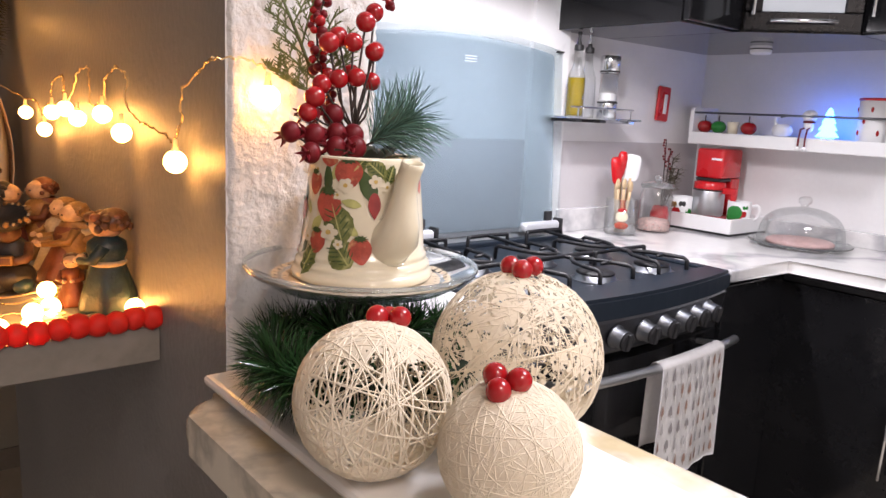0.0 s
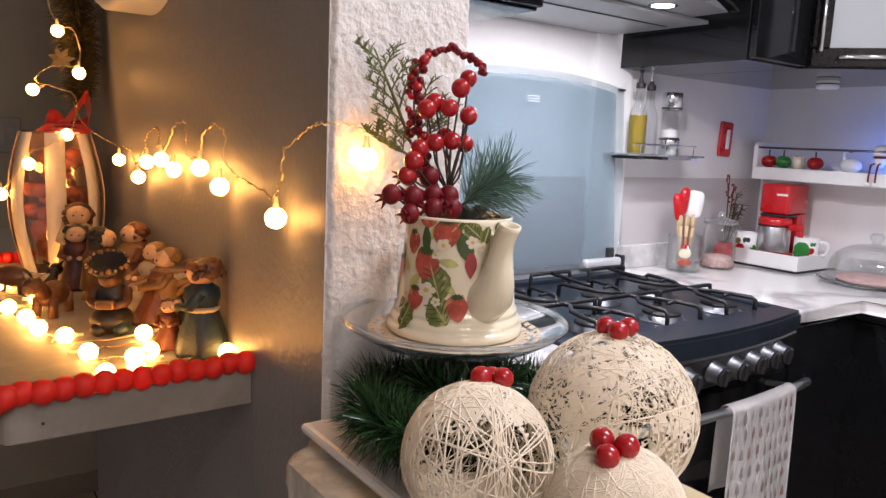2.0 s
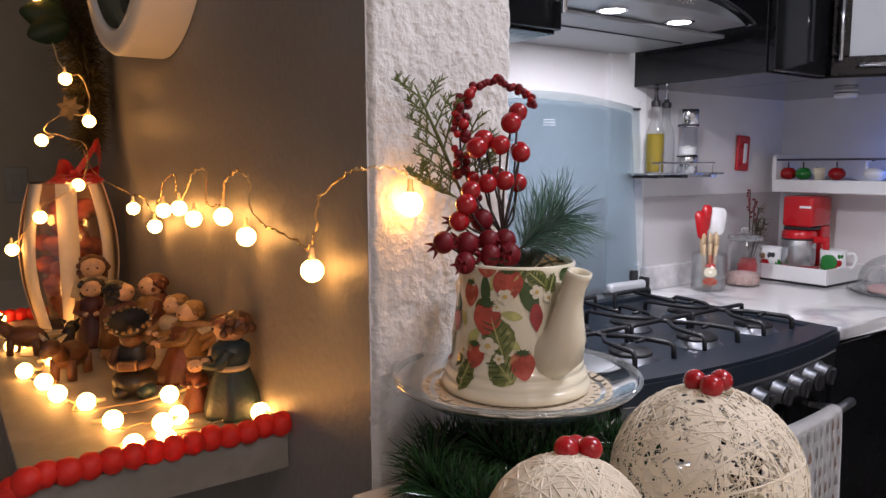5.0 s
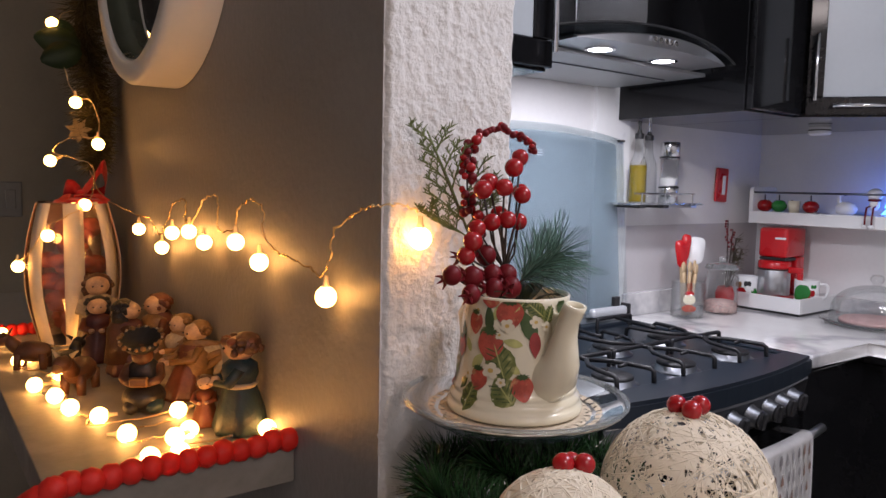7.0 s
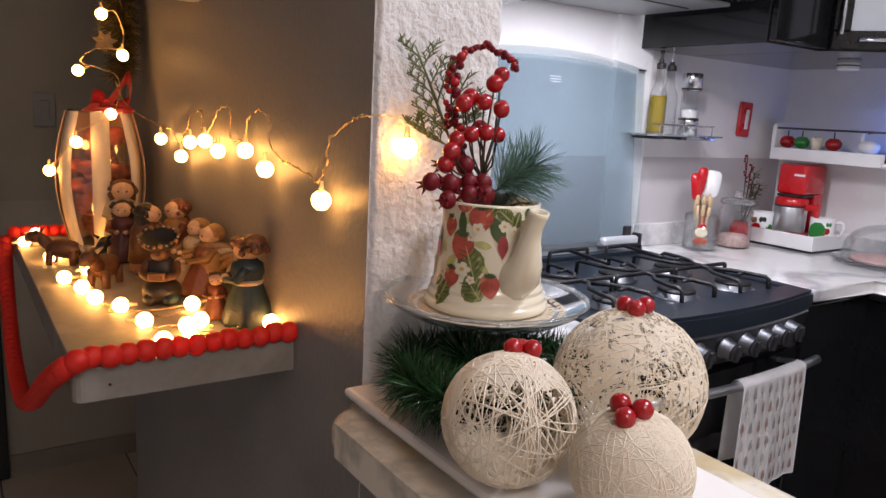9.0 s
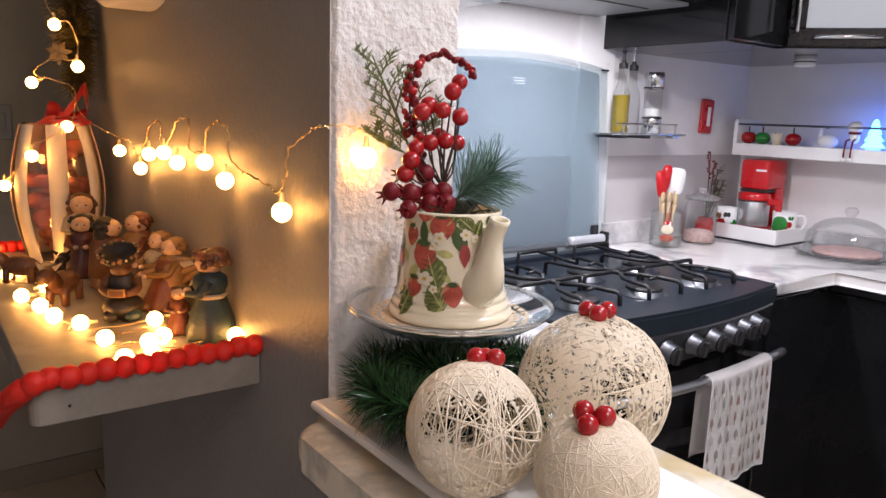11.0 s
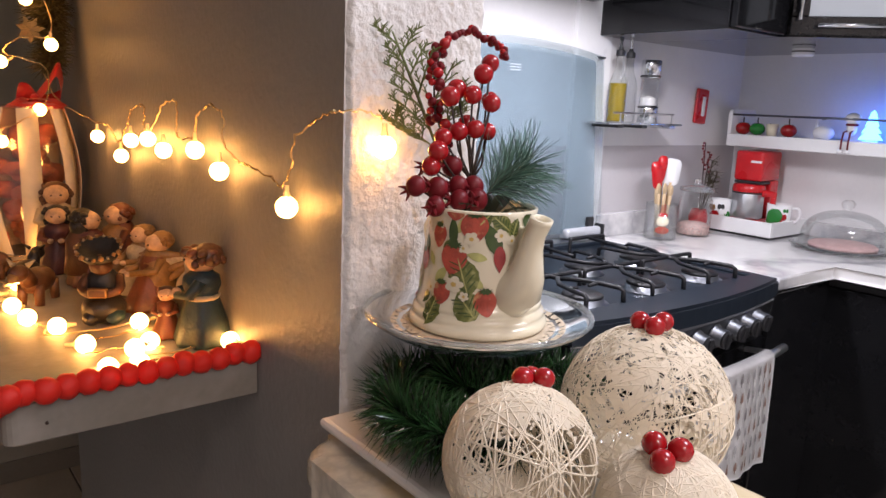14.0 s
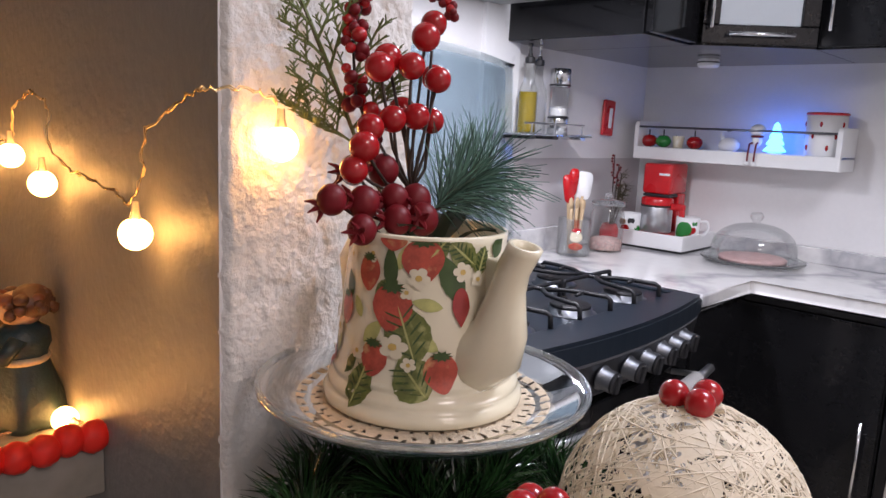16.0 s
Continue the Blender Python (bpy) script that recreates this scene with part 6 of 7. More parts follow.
# ---------------------------------------------------------------- hood
def hood():
    cx = 1.03
    root = thing("range_hood", (cx, 0.70, 1.62))
    T = Matrix.Translation((-cx, -0.70, -1.62))

    def add_part(name, bm, mat, label="", smooth=False, parent=None):
        bmesh.ops.transform(bm, matrix=T, verts=bm.verts)
        return part(name, bm, mat, parent or root, label, smooth)

    # body: flat below, its top follows the arch down to thin ends
    bm = bmesh.new()
    rows = []
    for i in range(33):
        u = i / 16 - 1
        x, y, z = cx + 0.262 * u, 0.463 + 0.042 * u * u, 1.650 - 0.024 * u * u
        rows.append([bm.verts.new(p) for p in ((x, y, 1.622), (x, 0.927, 1.622), (x, 0.927, z), (x, y + 0.004, z), (x, y, z - 0.003))])
    for a, b in zip(rows, rows[1:]):
        for k in range(5):
            bm.faces.new((a[k], b[k], b[(k + 1) % 5], a[(k + 1) % 5]))
    bm.faces.new(rows[0])
    bm.faces.new(rows[-1][::-1])
    bmesh.ops.recalc_face_normals(bm, faces=bm.faces)
    add_part("body", bm, STEEL, "brushed steel hood body")
    add_part("filter", boxed(0.745, 1.355, 0.60, 0.925, 1.612, 1.621, bevel=0.002), material("filter_grey", (0.42, 0.43, 0.44), 0.45, 0.6, vary=0.08, fine=400), "grey metal grease filter")
    add_part("filter_seam", boxed(0.80, 1.32, 0.700, 0.703, 1.609, 1.613), DARK_STEEL)
    # arched glass canopy
    bm = bmesh.new()
    rows = []
    for i in range(29):
        u = i / 14 - 1
        x = cx + 0.335 * u
        z = 1.668 - 0.034 * u * u
        y0 = 0.482 + 0.045 * u * u
        rows.append([bm.verts.new((x, y0, z)), bm.verts.new((x, 0.90, z)), bm.verts.new((x, 0.90, z + 0.006)), bm.verts.new((x, y0, z + 0.006))])
    for a, b in zip(rows, rows[1:]):
        for k in range(4):
            bm.faces.new((a[k], a[(k + 1) % 4], b[(k + 1) % 4], b[k]))
    bm.faces.new(rows[0])
    bm.faces.new(rows[-1][::-1])
    add_part("canopy", bm, SMOKED, "arched smoked glass canopy", True)
    edge = [(cx + 0.335 * (i / 14 - 1), 0.480 + 0.045 * (i / 14 - 1) ** 2, 1.671 - 0.034 * (i / 14 - 1) ** 2) for i in range(29)]
    add_part("canopy_edge", tube(edge, 0.003, 6), BLACK_MATT, "", True)
    add_part("neck", boxed(0.915, 1.150, 0.65, 0.925, 1.645, 1.672, bevel=0.004), STEEL)
    add_part("chimney", boxed(0.905, 1.160, 0.64, 0.927, 1.673, TOP - 0.002, bevel=0.003), BLACK_MIRROR, "tall polished steel chimney")
    for k in range(5):
        add_part("button", lathe([(0, 0), (0.006, 0), (0.006, 0.004), (0, 0.004)], 12, m=Matrix.Translation((0.960 + 0.018 * k, 0.4625, 1.636)) @ Matrix.Rotation(radians(90), 4, "X")), CHROME, "round push button")
    for hx, hy, hz in HOOD_BULBS:
        lp = add_part("lamp_ring", lathe([(0.026, 0.0), (0.034, 0.0), (0.034, -0.004), (0.026, -0.004)], 32, m=Matrix.Translation((hx, hy, hz + 0.002)), close=True), CHROME)
        add_part("lamp_glass", lathe([(0, 0), (0.0255, 0), (0.0255, -0.003), (0, -0.003)], 32, m=Matrix.Translation((hx, hy, hz + 0.002))), HOOD_GLOW, "lit white lamp glass", False, lp)
    tagged(root, "steel range hood with arched glass canopy and two lit lamps", "range hood")


SMOKED = clear_glass("smoked_glass", (0.60, 0.64, 0.67), 0.05, 0.55)
BLACK_MIRROR = material("polished_steel", (0.55, 0.56, 0.58), 0.24, 0.95, vary=0.1, rough_vary=0.03)
hood()


# ---------------------------------------------------------------- small things in the kitchen
def place_all(root, bm):
    bmesh.ops.transform(bm, matrix=root.matrix_basis.inverted(), verts=bm.verts)
    return bm


OIL = material("olive_oil", (0.36, 0.26, 0.015), 0.1, transmission=0.35, vary=0.05)
CLEAR = clear_glass("bottle_glass", (0.97, 0.98, 0.98), 0.03, 0.45)


def spice_shelf():
    root = thing("glass_shelf", (1.52, 0.86, 1.275))
    part("pane", place_all(root, boxed(1.345, 1.700, 0.815, 0.928, 1.271, 1.277, bevel=0.0015)), CLEAR_THICK, root, "clear glass pane")
    part("rail", place_all(root, tube([(1.37, 0.822, 1.305), (1.66, 0.822, 1.305)], 0.0028, 8)), CHROME, root, "thin chrome rail")
    for x in (1.39, 1.50, 1.64):
        part("bracket", place_all(root, boxed(x, x + 0.028, 0.818, 0.929, 1.262, 1.271, bevel=0.002)), BLACK_MATT if x < 1.6 else CHROME, root)
        part("post", place_all(root, tube([(x + 0.012, 0.822, 1.277), (x + 0.012, 0.822, 1.305)], 0.0024, 6)), CHROME, root)
    tagged(root, "small glass wall shelf with a chrome rail", "shelf")


def oil_bottle(x, y, fill, label):
    root = thing("oil_bottle", (x, y, 1.277))
    prof = [(0, 0), (0.025, 0), (0.027, 0.004), (0.027, 0.105), (0.025, 0.120), (0.013, 0.150), (0.0115, 0.190), (0, 0.190)]
    part("bottle", lathe(prof, 4 * 8), CLEAR, root, "clear glass bottle", True)
    if fill:
        part("oil", lathe([(0, 0.003), (0.0248, 0.003), (0.0248, fill), (0, fill)], 32), OIL, root, "yellow-green olive oil")
    part("stopper", lathe([(0, 0.190), (0.0135, 0.190), (0.0135, 0.205), (0.007, 0.208), (0.006, 0.216), (0, 0.216)], 20), BLACK_MATT, root, "black stopper")
    part("pourer", lathe([(0.0045, 0.216), (0.004, 0.232), (0.006, 0.236), (0.006, 0.243), (0, 0.243)], 14), CHROME if not fill else BLACK_MATT, root)
    tagged(root, label, "bottle", group="bottles on the glass shelf")


def shaker():
    root = thing("spice_shaker", (1.585, 0.865, 1.277))
    part("base", lathe([(0, 0), (0.030, 0), (0.030, 0.050), (0.028, 0.053), (0, 0.053)], 32), CHROME, root, "steel base", True)
    part("jar", lathe([(0.028, 0.053), (0.028, 0.135), (0, 0.135)], 32), CLEAR, root, "clear glass jar", True)
    part("salt", lathe([(0, 0.0535), (0.026, 0.0535), (0.026, 0.075), (0, 0.082)], 24), WHITE_PLASTIC, root)
    part("cap", lathe([(0, 0.135), (0.030, 0.135), (0.030, 0.184), (0.028, 0.187), (0, 0.187)], 32), CHROME, root, "steel cap", True)
    part("band", lathe([(0.0303, 0.045), (0.0312, 0.047), (0.0303, 0.050), (0.029, 0.047)], 32, close=True), BLACK_MATT, root)
    part("band", lathe([(0.0303, 0.137), (0.0312, 0.139), (0.0303, 0.142), (0.029, 0.139)], 32, close=True), BLACK_MATT, root)
    tagged(root, "glass shaker with steel base and steel cap", "shaker")


spice_shelf()
oil_bottle(1.437, 0.868, 0.112, "clear glass bottle filled with yellow-green oil and black stopper")
oil_bottle(1.512, 0.890, 0.0, "empty clear glass bottle with steel pourer")
shaker()
KITCHEN_RED = material("kitchen_red", (0.55, 0.012, 0.016), 0.28, vary=0.08, coat=0.4)


def red_plaque():
    root = thing("wall_plaque", (1.958, 0.928, 1.278))
    part("frame", boxed(-0.034, 0.034, -0.012, 0.0, 0.0, 0.118, bevel=0.006), KITCHEN_RED, root, "red enamel frame")
    part("insert", boxed(-0.004, 0.014, -0.0145, -0.011, 0.026, 0.092, bevel=0.002), WHITE_PLASTIC, root, "white narrow insert")
    root.rotation_euler = (0, radians(3), 0)
    tagged(root, "small red wall plaque with a white slot", "plaque")


red_plaque()


def display_shelf():
    root = thing("display_shelf", (2.135, 0.545, 1.207))
    T = lambda bm: place_all(root, bm)
    part("front", T(boxed(2.060, 2.072, 0.226, 0.872, 1.207, 1.249, bevel=0.003)), WHITE_PLASTIC, root, "white front lip")
    part("bottom", T(boxed(2.072, 2.213, 0.226, 0.872, 1.207, 1.243, bevel=0.002)), WHITE_PLASTIC, root, "white board")
    for y in (0.226, 0.858):
        pts = [(2.060, 1.249), (2.060, 1.318)] + [(2.075 - 0.015 * math.cos(radians(a)), 1.318 + 0.015 * math.sin(radians(a))) for a in (30, 60, 90)] + [(2.213, 1.333), (2.213, 1.249)]
        bm = bmesh.new()
        a = [bm.verts.new((x, y, z)) for x, z in pts]
        b = [bm.verts.new((x, y + 0.014, z)) for x, z in pts]
        n = len(a)
        bm.faces.new(a)
        bm.faces.new(b[::-1])
        for i in range(n):
            bm.faces.new((a[i], b[i], b[(i + 1) % n], a[(i + 1) % n]))
        part("end", T(bm), WHITE_PLASTIC, root, "rounded white end panel")
    part("rail", T(tube([(2.066, 0.24, 1.315), (2.066, 0.858, 1.315)], 0.0035, 8)), DARK_STEEL, root, "thin dark rail", True)
    tagged(root, "white wall shelf with a thin rail, holding ornaments", "shelf")


display_shelf()


def apple(x, y, mat, label):
    root = thing("toy_apple", (x, y, 1.243))
    prof = [(0, 0.004)] + [(0.026 * math.sin(math.pi * t) ** 0.5, 0.003 + 0.046 * t) for t in [i / 14 for i in range(1, 14)]] + [(0.006, 0.043), (0, 0.040)]
    part("fruit", lathe(prof, 28), mat, root, "", True)
    part("stalk", tube([(0, 0, 0.040), (0.002, 0.002, 0.058), (0.006, 0.004, 0.064)], 0.0022, 6), STEM_DARK, root)
    tagged(root, label, "ornament", group="apples on the shelf")


GREEN_PAINT = material("green_paint", (0.015, 0.20, 0.035), 0.2, coat=0.5)
apple(2.11, 0.842, BERRY_RED, "glossy red toy apple with a stalk")
apple(2.11, 0.790, GREEN_PAINT, "glossy green toy apple with a stalk")
apple(2.11, 0.680, BERRY_RED, "glossy red toy apple with a stalk")
cp = mesh_object("small_cup", lathe([(0, 0), (0.015, 0), (0.020, 0.045), (0.018, 0.045), (0.013, 0.004), (0, 0.004)], 24, m=Matrix.Translation((2.11, 0.737, 1.243))), CREAM, smooth=True)
tagged(cp, "small cream cup with a spoon on the shelf", "cup")
part("spoon", tube([(2.11, 0.737, 1.225), (2.115, 0.748, 1.29)], 0.0025, 6), STEM_DARK, cp)


def bird():
    root = thing("bird_ornament", (2.11, 0.566, 1.243))
    part("body", ball((0, 0, 0.024), 0.026, sub=3, squash=(0.8, 1.3, 0.9)), WHITE_PLASTIC, root, "", True)
    part("neck", tube(smooth_path([(0, 0.012, 0.03), (0, 0.024, 0.050), (0, 0.022, 0.068), (0, 0.012, 0.070)], 4), 0.007, 8, taper=0.005), WHITE_PLASTIC, root, "", True)
    part("beak", lathe([(0, 0.016), (0.004, 0), (0, -0.002)], 10, m=Matrix.Translation((0, 0.008, 0.069)) @ Matrix.Rotation(radians(90), 4, "X")), BLACK_MATT, root)
    tagged(root, "small white swan ornament on the shelf", "ornament")


bird()


def shelf_doll():
    bm = bmesh.new()
    add(bm, lambda b: ball((0, 0, 0.040), 0.018, b, 3, (0.85, 0.85, 1.1)), 0)
    add(bm, lambda b: ball((0, 0, 0.072), 0.021, b, 3, (0.9, 1.1, 0.9)), 0)
    add(bm, lambda b: lathe([(0.016, 0.050), (0.019, 0.053), (0.016, 0.057), (0.012, 0.053)], 16, b, close=True), 1)
    for s in (-1, 1):
        add(bm, lambda b: tube([(-0.012, s * 0.008, 0.034), (-0.030, s * 0.010, 0.030), (-0.036, s * 0.010, 0.0), (-0.036, s * 0.010, -0.024)], 0.0028, 6, b), 1)
        add(bm, lambda b: ball((-0.039, s * 0.010, -0.029), 0.0085, b, 2, (1.3, 0.9, 0.8)), 0)
    ob = mesh_object("shelf_doll", bm, [WHITE_PLASTIC, DEEP_RED], None, "", True)
    ob.matrix_basis = pose(2.082, 0.470, 1.2445)
    tagged(ob, "small white sitting doll with dangling legs on the shelf", "doll")


shelf_doll()
TREE_GLOW = glow("tree_glow", (0.04, 0.22, 1.0), 15.0)


def led_tree():
    root = thing("tree_lamp", (2.12, 0.428, 1.243))
    prof = [(0, 0)]
    for k in range(4):
        r, z = 0.034 - 0.007 * k, 0.012 + 0.021 * k
        prof += [(r, z), (r * 0.55, z + 0.020)]
    part("tree", lathe([(0, 0.011)] + prof[1:] + [(0, 0.102)], 20), TREE_GLOW, root, "glowing blue translucent tiers", True)
    part("base", lathe([(0, 0), (0.022, 0), (0.022, 0.011), (0, 0.011)], 20), WHITE_PLASTIC, root)
    tagged(root, "small tree-shaped lamp glowing blue on the shelf", "lamp")


led_tree()


def canister():
    root = thing("canister", (2.125, 0.290, 1.243))
    part("body", lathe([(0, 0), (0.050, 0), (0.053, 0.004), (0.055, 0.128), (0, 0.128)], 40), WHITE_PLASTIC, root, "white body", True)
    part("rim", lathe([(0.0555, 0.124), (0.058, 0.128), (0.0555, 0.132), (0.053, 0.128)], 40, close=True), KITCHEN_RED, root, "red rim", True)
    rng = random.Random(3)
    for k in range(16):
        a, z = 2 * math.pi * k / 16 * 1.0, 0.03 + 0.034 * (k % 3)
        part("cherry", ball((0.0535 * math.cos(a), 0.0535 * math.sin(a), z), 0.0085, sub=2, squash=(0.5, 0.5, 1), turn=Euler((0, 0, a)).to_quaternion()), BERRY_RED, root, "", True)
    tagged(root, "white canister with red rim and painted cherries", "canister")


canister()


# on the counter
def utensil_jar():
    x, y = 1.640, 0.815
    root = thing("utensil_jar", (x, y, ST_TOP))
    part("jar", lathe([(0, 0), (0.048, 0), (0.050, 0.004), (0.050, 0.112), (0.047, 0.112), (0.047, 0.005), (0, 0.005)], 36), CLEAR, root, "clear glass jar", True)
    d = Vector((-0.75, -0.66, 0))
    s = Vector((0.66, -0.75, 0))
    for c, r, sq, mt, nm in (((0, 0.060), 0.019, (1, 1, 0.85), CREAM, "printed_face"), ((0, 0.080), 0.014, (1, 1, 0.5), KITCHEN_RED, "printed_cap"), ((0, 0.032), 0.021, (1, 1, 0.55), DECAL_RED, "printed_coat")):
        q = Euler((0, 0, math.atan2(d.y, d.x))).to_quaternion()
        part(nm, ball(d * 0.0465 + Vector((0, 0, c[1])), r, sub=3, squash=(0.09, 1, sq[2]), turn=q), mt, root, "", True)
    tagged(root, "clear glass utensil jar with a red and white painted figure", "jar")
    for k, (dx, dy, h, mt, head) in enumerate(((-0.016, 0.012, 0.225, KITCHEN_RED, "flat"), (0.004, 0.016, 0.245, KITCHEN_RED, "flat"), (0.026, 0.004, 0.235, WHITE_PLASTIC, "wide"), (-0.004, -0.006, 0.19, WOODY, "none"), (0.014, -0.010, 0.18, WOODY, "none"), (-0.024, -0.004, 0.19, WOODY, "none"))):
        sp = thing("cooking_spoon" if head == "none" else "spatula", (x + dx * 0.6, y + dy * 0.6, ST_TOP + 0.006))
        tip = Vector((dx * 1.1, dy * 0.8, h))
        part("handle", tube([(0, 0, 0), tip * 0.55, tip * 0.72], 0.0055, 8), WOODY, sp, "pale wooden handle", True)
        if head != "none":
            w = 0.026 if head == "wide" else 0.015
            ring = [2 * math.pi * i / 28 for i in range(28)]
            bm = slab([(w * math.copysign(abs(math.cos(a)) ** 0.5, math.cos(a)), -0.005 + 0.042 * math.copysign(abs(math.sin(a)) ** 0.5, math.sin(a))) for a in ring], -0.003, 0.003, bevel=0.0012, seg=1)
            bmesh.ops.transform(bm, matrix=Matrix.Rotation(radians(90), 4, "X"), verts=bm.verts)
            q = Euler((radians(-6), radians(8 * (1 if dx > 0 else -1)), radians(-42))).to_matrix().to_4x4()
            bmesh.ops.transform(bm, matrix=Matrix.Translation(tip * 0.88) @ q, verts=bm.verts)
            part("blade", bm, mt, sp, "", True)
        else:
            part("bowl", ball(tip * 0.80, 0.011, sub=2, squash=(1, 0.4, 1.7)), WOODY, sp, "", True)
        tagged(sp, {"flat": "red silicone spatula with a wooden handle in the jar", "wide": "broad white spatula with wooden handle in the jar", "none": "pale wooden cooking spoon standing in the jar"}[head], "utensil", group="utensils in the jar")


WOODY = material("pale_wood", (0.58, 0.42, 0.25), 0.6, vary=0.15, scale=30)
utensil_jar()


def storage_jar():
    root = thing("storage_jar", (1.800, 0.800, ST_TOP))
    part("jar", lathe([(0, 0), (0.050, 0), (0.053, 0.006), (0.053, 0.120), (0.045, 0.135), (0.045, 0.145), (0, 0.145)], 36), CLEAR, root, "clear glass jar", True)
    part("lid", lathe([(0, 0.145), (0.052, 0.145), (0.054, 0.150), (0.050, 0.158), (0.020, 0.164), (0.010, 0.168), (0.013, 0.178), (0.008, 0.184), (0, 0.185)], 36), CLEAR_THICK, root, "glass lid with a knob", True)
    part("sweets", lathe([(0, 0.004), (0.048, 0.006), (0.050, 0.015), (0.050, 0.034), (0.038, 0.042), (0, 0.045)], 32), material("sweets", (0.60, 0.42, 0.38), 0.6, vary=0.5, scale=140, stain=((0.5, 0.10, 0.09), 0.60, 0.68, 150)), root, "", True)
    tagged(root, "clear glass storage jar with lid, half full", "jar")


storage_jar()


def counter_sprig():
    rng = random.Random(12)
    root = thing("flower_vase", (1.895, 0.845, ST_TOP))
    part("pot", lathe([(0, 0), (0.026, 0), (0.032, 0.05), (0.024, 0.075), (0.021, 0.075), (0.028, 0.05), (0, 0.01)], 28), KITCHEN_RED, root, "small red pot", True)
    for k in range(5):
        tip = Vector((-0.02 + 0.022 * k + rng.uniform(-0.01, 0.01), -0.01 + rng.uniform(-0.02, 0.01), 0.30 - 0.03 * k if k < 3 else 0.20))
        part("twig", tube(smooth_path([(0, 0, 0.03), tip * 0.5 + Vector((0.004, 0, 0.01)), tip], 4), 0.0018, 6), STEM_DARK, root)
        for j in range(9 if k < 2 else 0):
            part("tiny_berry", ball(tip * (0.75 + 0.03 * j) + Vector((rng.uniform(-0.006, 0.006), rng.uniform(-0.006, 0.006), 0)), 0.0045, sub=1), DEEP_RED, root, "", True)
        if k >= 2:
            bm = bmesh.new()
            for j in range(90):
                p = tip * rng.uniform(0.55, 1.0)
                o = Vector((rng.gauss(0, 1), rng.gauss(0, 1), rng.gauss(0.6, 0.8))).normalized()
                blades(bm, p, p + o * rng.uniform(0.02, 0.04), 0.001, o.orthogonal().normalized())
            tagged(part("needles", bm, GARLAND_GREEN, root), kind="stuff")
    tagged(root, "small red pot with berry twigs and pine sprigs", "flower pot")


counter_sprig()


def tray():
    root = thing("serving_tray", (2.060, 0.740, ST_TOP))
    T = lambda bm: place_all(root, bm)
    x0, x1, y0, y1 = 1.946, 2.190, 0.612, 0.872
    part("base", T(boxed(x0 + 0.004, x1 - 0.004, y0 + 0.004, y1 - 0.004, ST_TOP + 0.001, ST_TOP + 0.008)), BLACK_MATT, root, "black underside")
    part("floor", T(boxed(x0 + 0.002, x1 - 0.002, y0 + 0.002, y1 - 0.002, ST_TOP + 0.008, ST_TOP + 0.026)), WHITE_PLASTIC, root)
    for b in ((x0, x0 + 0.010, y0, y1), (x1 - 0.010, x1, y0, y1), (x0 + 0.0105, x1 - 0.0105, y0, y0 + 0.010), (x0 + 0.0105, x1 - 0.0105, y1 - 0.010, y1)):
        part("side", T(boxed(*b, ST_TOP + 0.008, ST_TOP + 0.056, bevel=0.002)), WHITE_PLASTIC, root, "white painted side")
    tagged(root, "white wooden serving tray on the worktop", "tray")


tray()


def coffee_maker():
    z0 = ST_TOP + 0.026
    root = thing("coffee_maker", (2.095, 0.762, z0), 3)
    part("base", boxed(-0.095, 0.070, -0.049, 0.049, 0, 0.022, bevel=0.006), KITCHEN_RED, root, "red base plate")
    part("column", boxed(0.010, 0.070, -0.048, 0.048, 0.022, 0.150, bevel=0.005), KITCHEN_RED, root)
    part("tank", boxed(-0.070, 0.070, -0.049, 0.049, 0.150, 0.250, bevel=0.010, seg=3), KITCHEN_RED, root, "red water tank and filter housing", True)
    part("filter_slot", boxed(-0.066, 0.0095, -0.046, 0.046, 0.140, 0.1495, bevel=0.003), BLACK_MATT, root, "black filter outlet")
    part("label_bar", boxed(-0.0715, -0.0702, -0.045, -0.008, 0.212, 0.219), WHITE_PLASTIC, root)
    pot = part("carafe", lathe([(0, 0.023), (0.050, 0.023), (0.052, 0.028), (0.052, 0.108), (0.050, 0.113), (0, 0.113)], 40, m=Matrix.Translation((-0.047, 0, 0))), STEEL, root, "steel carafe", True)
    part("lid", lathe([(0, 0.113), (0.052, 0.113), (0.053, 0.117), (0.052, 0.134), (0.046, 0.139), (0, 0.139)], 40, m=Matrix.Translation((-0.047, 0, 0))), KITCHEN_RED, pot, "red lid", True)
    part("band", lathe([(0.0525, 0.108), (0.0535, 0.110), (0.0525, 0.112), (0.051, 0.110)], 40, m=Matrix.Translation((-0.047, 0, 0)), close=True), BLACK_MATT, pot, "", True)
    bm = boxed(-0.058, -0.040, -0.098, -0.050, 0.100, 0.122, bevel=0.005)
    box(bm, -0.058, -0.040, -0.098, -0.080, 0.034, 0.104, bevel=0.005)
    part("handle", bm, KITCHEN_RED, pot, "stout red carafe handle", True)
    tagged(root, "red coffee maker with steel carafe on the white tray", "coffee maker")


coffee_maker()


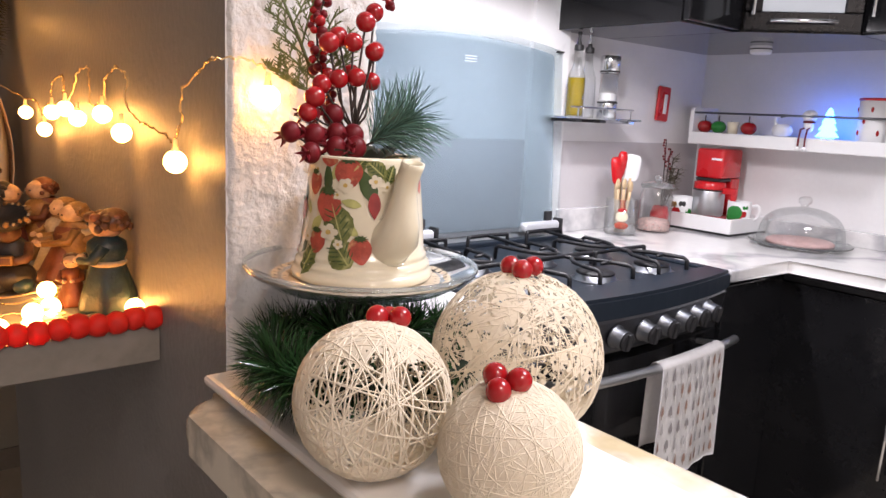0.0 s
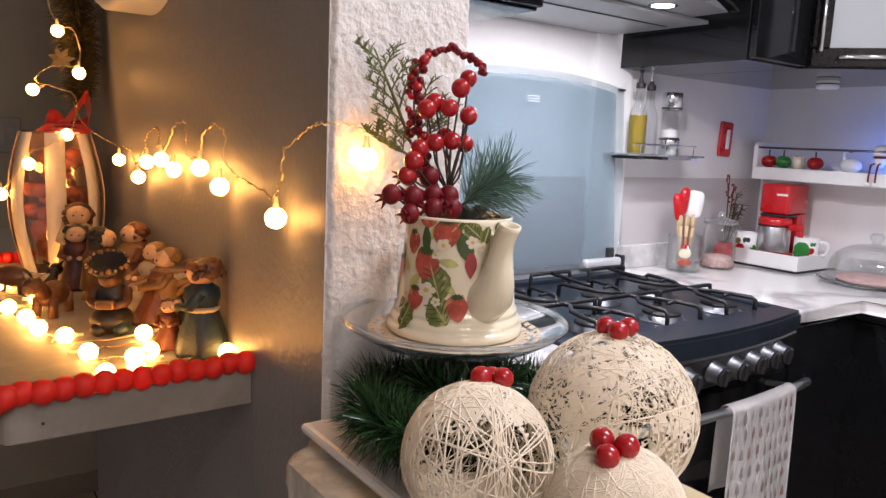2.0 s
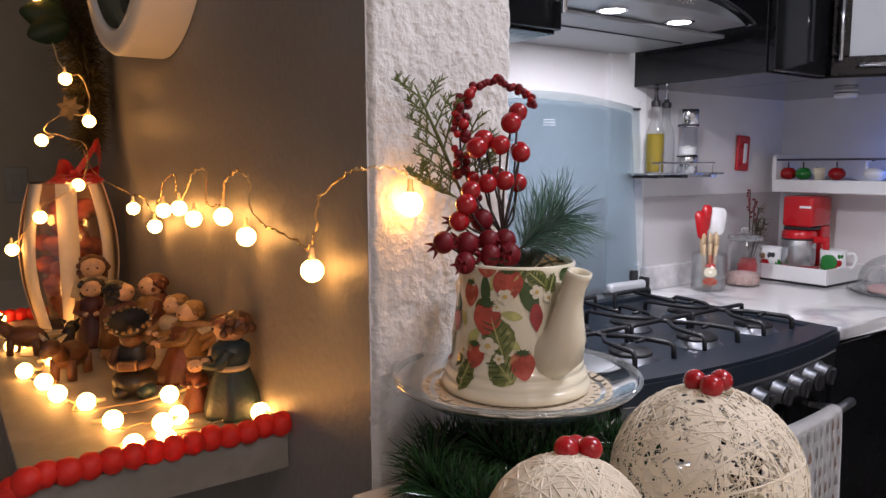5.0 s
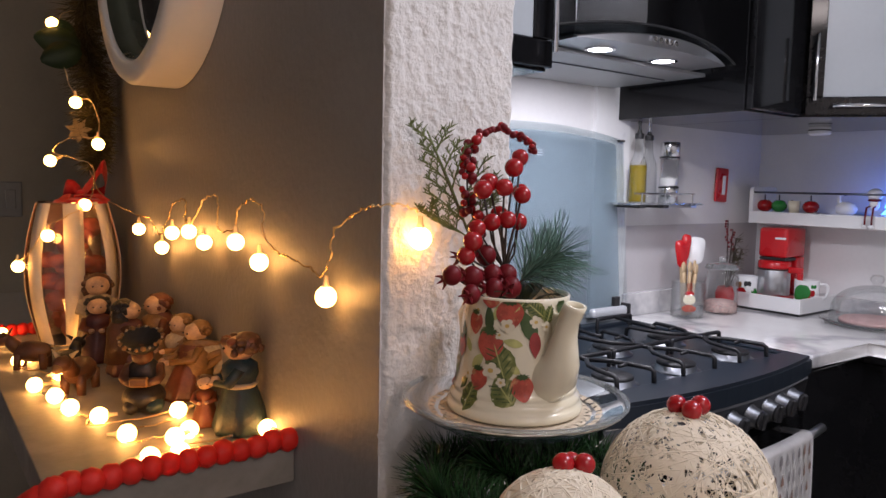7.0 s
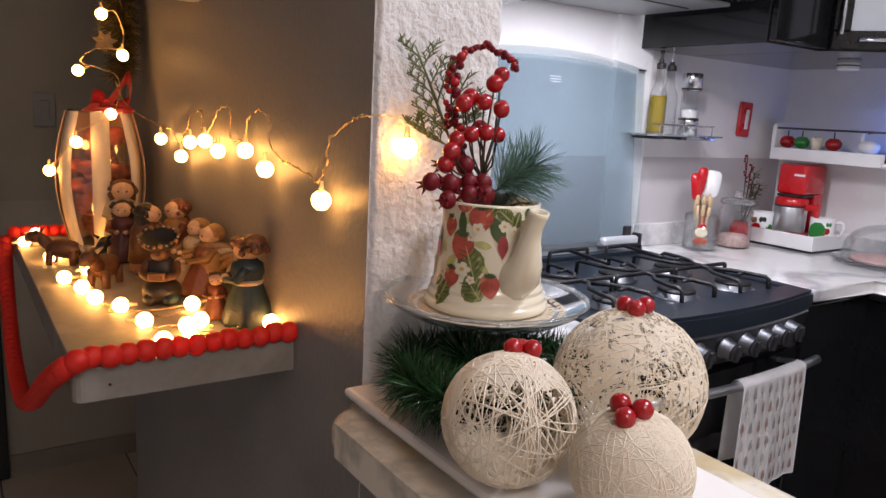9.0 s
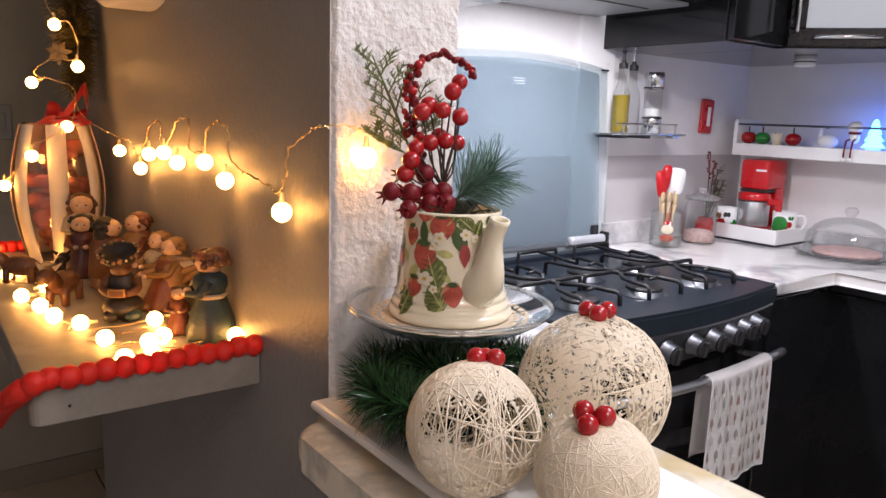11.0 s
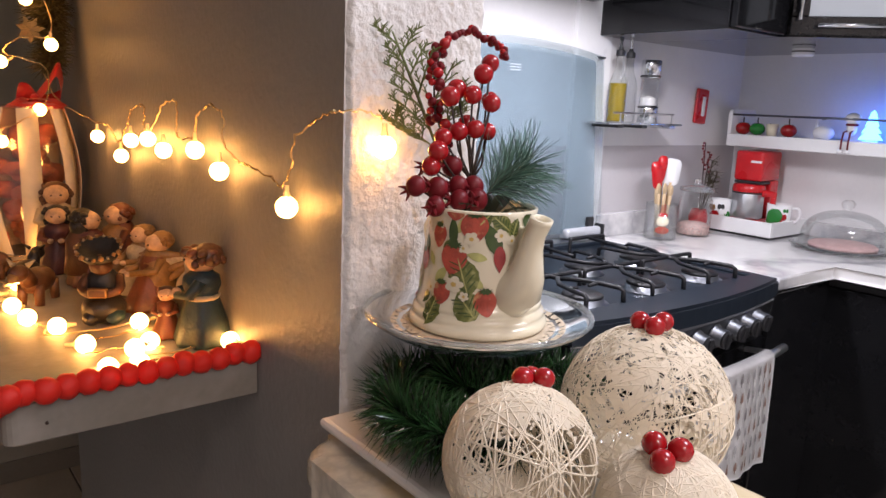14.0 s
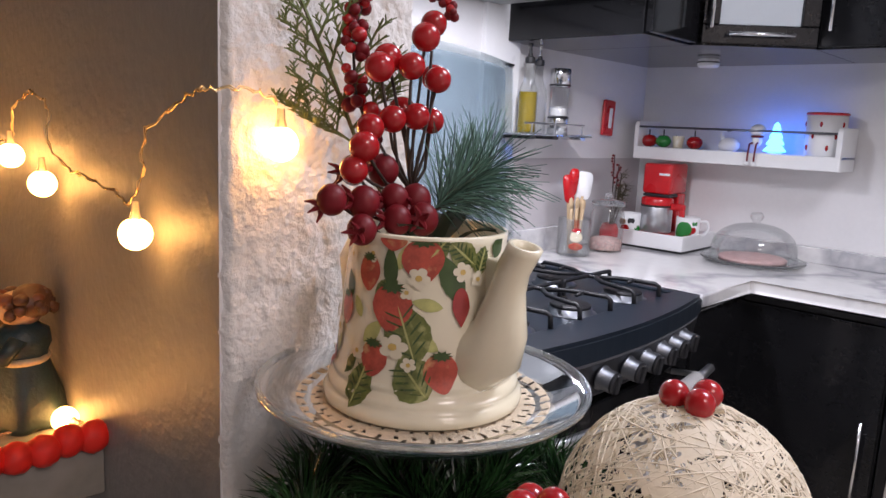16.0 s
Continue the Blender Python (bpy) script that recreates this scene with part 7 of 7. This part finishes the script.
def mug(x, y, turn, prints, label):
    root = thing("mug", (x, y, ST_TOP + 0.026), turn)
    part("body", lathe([(0, 0), (0.034, 0), (0.037, 0.004), (0.038, 0.082), (0.035, 0.082), (0.034, 0.006), (0, 0.006)], 36), WHITE_PLASTIC, root, "white glazed body", True)
    part("handle", tube(smooth_path([(0.036, 0, 0.068), (0.056, 0, 0.070), (0.064, 0, 0.052), (0.056, 0, 0.028), (0.036, 0, 0.020)], 4), 0.005, 8), WHITE_PLASTIC, root, "", True)
    for a, z, r, mt in prints:
        q = Euler((0, 0, radians(a))).to_quaternion()
        part("print", ball((0.0368 * math.cos(radians(a)), 0.0368 * math.sin(radians(a)), z), r, sub=3, squash=(0.10, 1, 1), turn=q), mt, root, "", True)
    tagged(root, label, "mug", group="mugs on the tray")


mug(1.988, 0.826, 120, [(70, 0.03, 0.016, BERRY_RED), (110, 0.04, 0.015, WHITE_PLASTIC), (140, 0.03, 0.014, GREEN_PAINT), (100, 0.058, 0.012, BLACK_MATT), (55, 0.055, 0.012, OCHRE)], "white mug with a colourful holiday print on the tray")
mug(2.070, 0.656, -60, [(-112, 0.045, 0.025, GREEN_PAINT), (-70, 0.042, 0.012, BERRY_RED), (-135, 0.030, 0.016, GREEN_PAINT), (-88, 0.022, 0.012, BERRY_RED), (-60, 0.064, 0.010, GREEN_PAINT)], "white mug with a green and red holiday print")


def cake_dome():
    x, y = 2.020, 0.420
    root = thing("cake_dome", (x, y, ST_TOP))
    part("plate", lathe([(0, 0), (0.10, 0), (0.142, 0.008), (0.150, 0.012), (0.148, 0.015), (0.10, 0.006), (0, 0.005)], 56), CLEAR_THICK, root, "clear glass plate", True)
    prof = [(0.125, 0.010), (0.124, 0.030)] + [(0.122 * math.cos(radians(a)) ** 0.8, 0.040 + 0.080 * math.sin(radians(a))) for a in range(10, 86, 8)] + [(0.012, 0.121), (0.010, 0.127), (0.018, 0.134), (0.020, 0.144), (0.013, 0.153), (0, 0.155)]
    part("dome", lathe(prof, 56), CLEAR, root, "clear glass dome with a round knob", True)
    part("cake", lathe([(0, 0.007), (0.095, 0.007), (0.098, 0.014), (0.090, 0.020), (0, 0.021)], 40), material("pink_icing", (0.62, 0.40, 0.38), 0.6, vary=0.2, scale=60), root, "flat pink cake", True)
    tagged(root, "clear glass cake dome on a glass plate", "cake dome")


cake_dome()

# ---------------------------------------------------------------- ceiling lamps, floor tiles
for lx, ly in ((KITCHEN_LAMP[0], KITCHEN_LAMP[1]), (ROOM_LAMP[0], ROOM_LAMP[1])):
    cl = mesh_object("ceiling_lamp", lathe([(0, 0), (0.33, 0), (0.33, -0.03), (0.32, -0.03), (0.315, -0.006), (0, -0.006)], 40, m=Matrix.Translation((lx, ly, TOP))), WHITE_PLASTIC)
    tagged(cl, "round white ceiling lamp, lit", "lamp")
tile_me = bpy.data.meshes.new("floor_tile")
bm = boxed(-0.197, 0.197, -0.197, 0.197, -0.004, 0.0, bevel=0.002, seg=1)
bm.to_mesh(tile_me)
bm.free()
tile_me.materials.append(FLOOR_TILE)
fl = bpy.data.objects["floor"]
for i in range(11):
    for j in range(11):
        t = new("tile", tile_me)
        t.parent = fl
        t.matrix_basis = pose(-2.05 + 0.4 * i, -2.05 + 0.4 * j, 0.0)
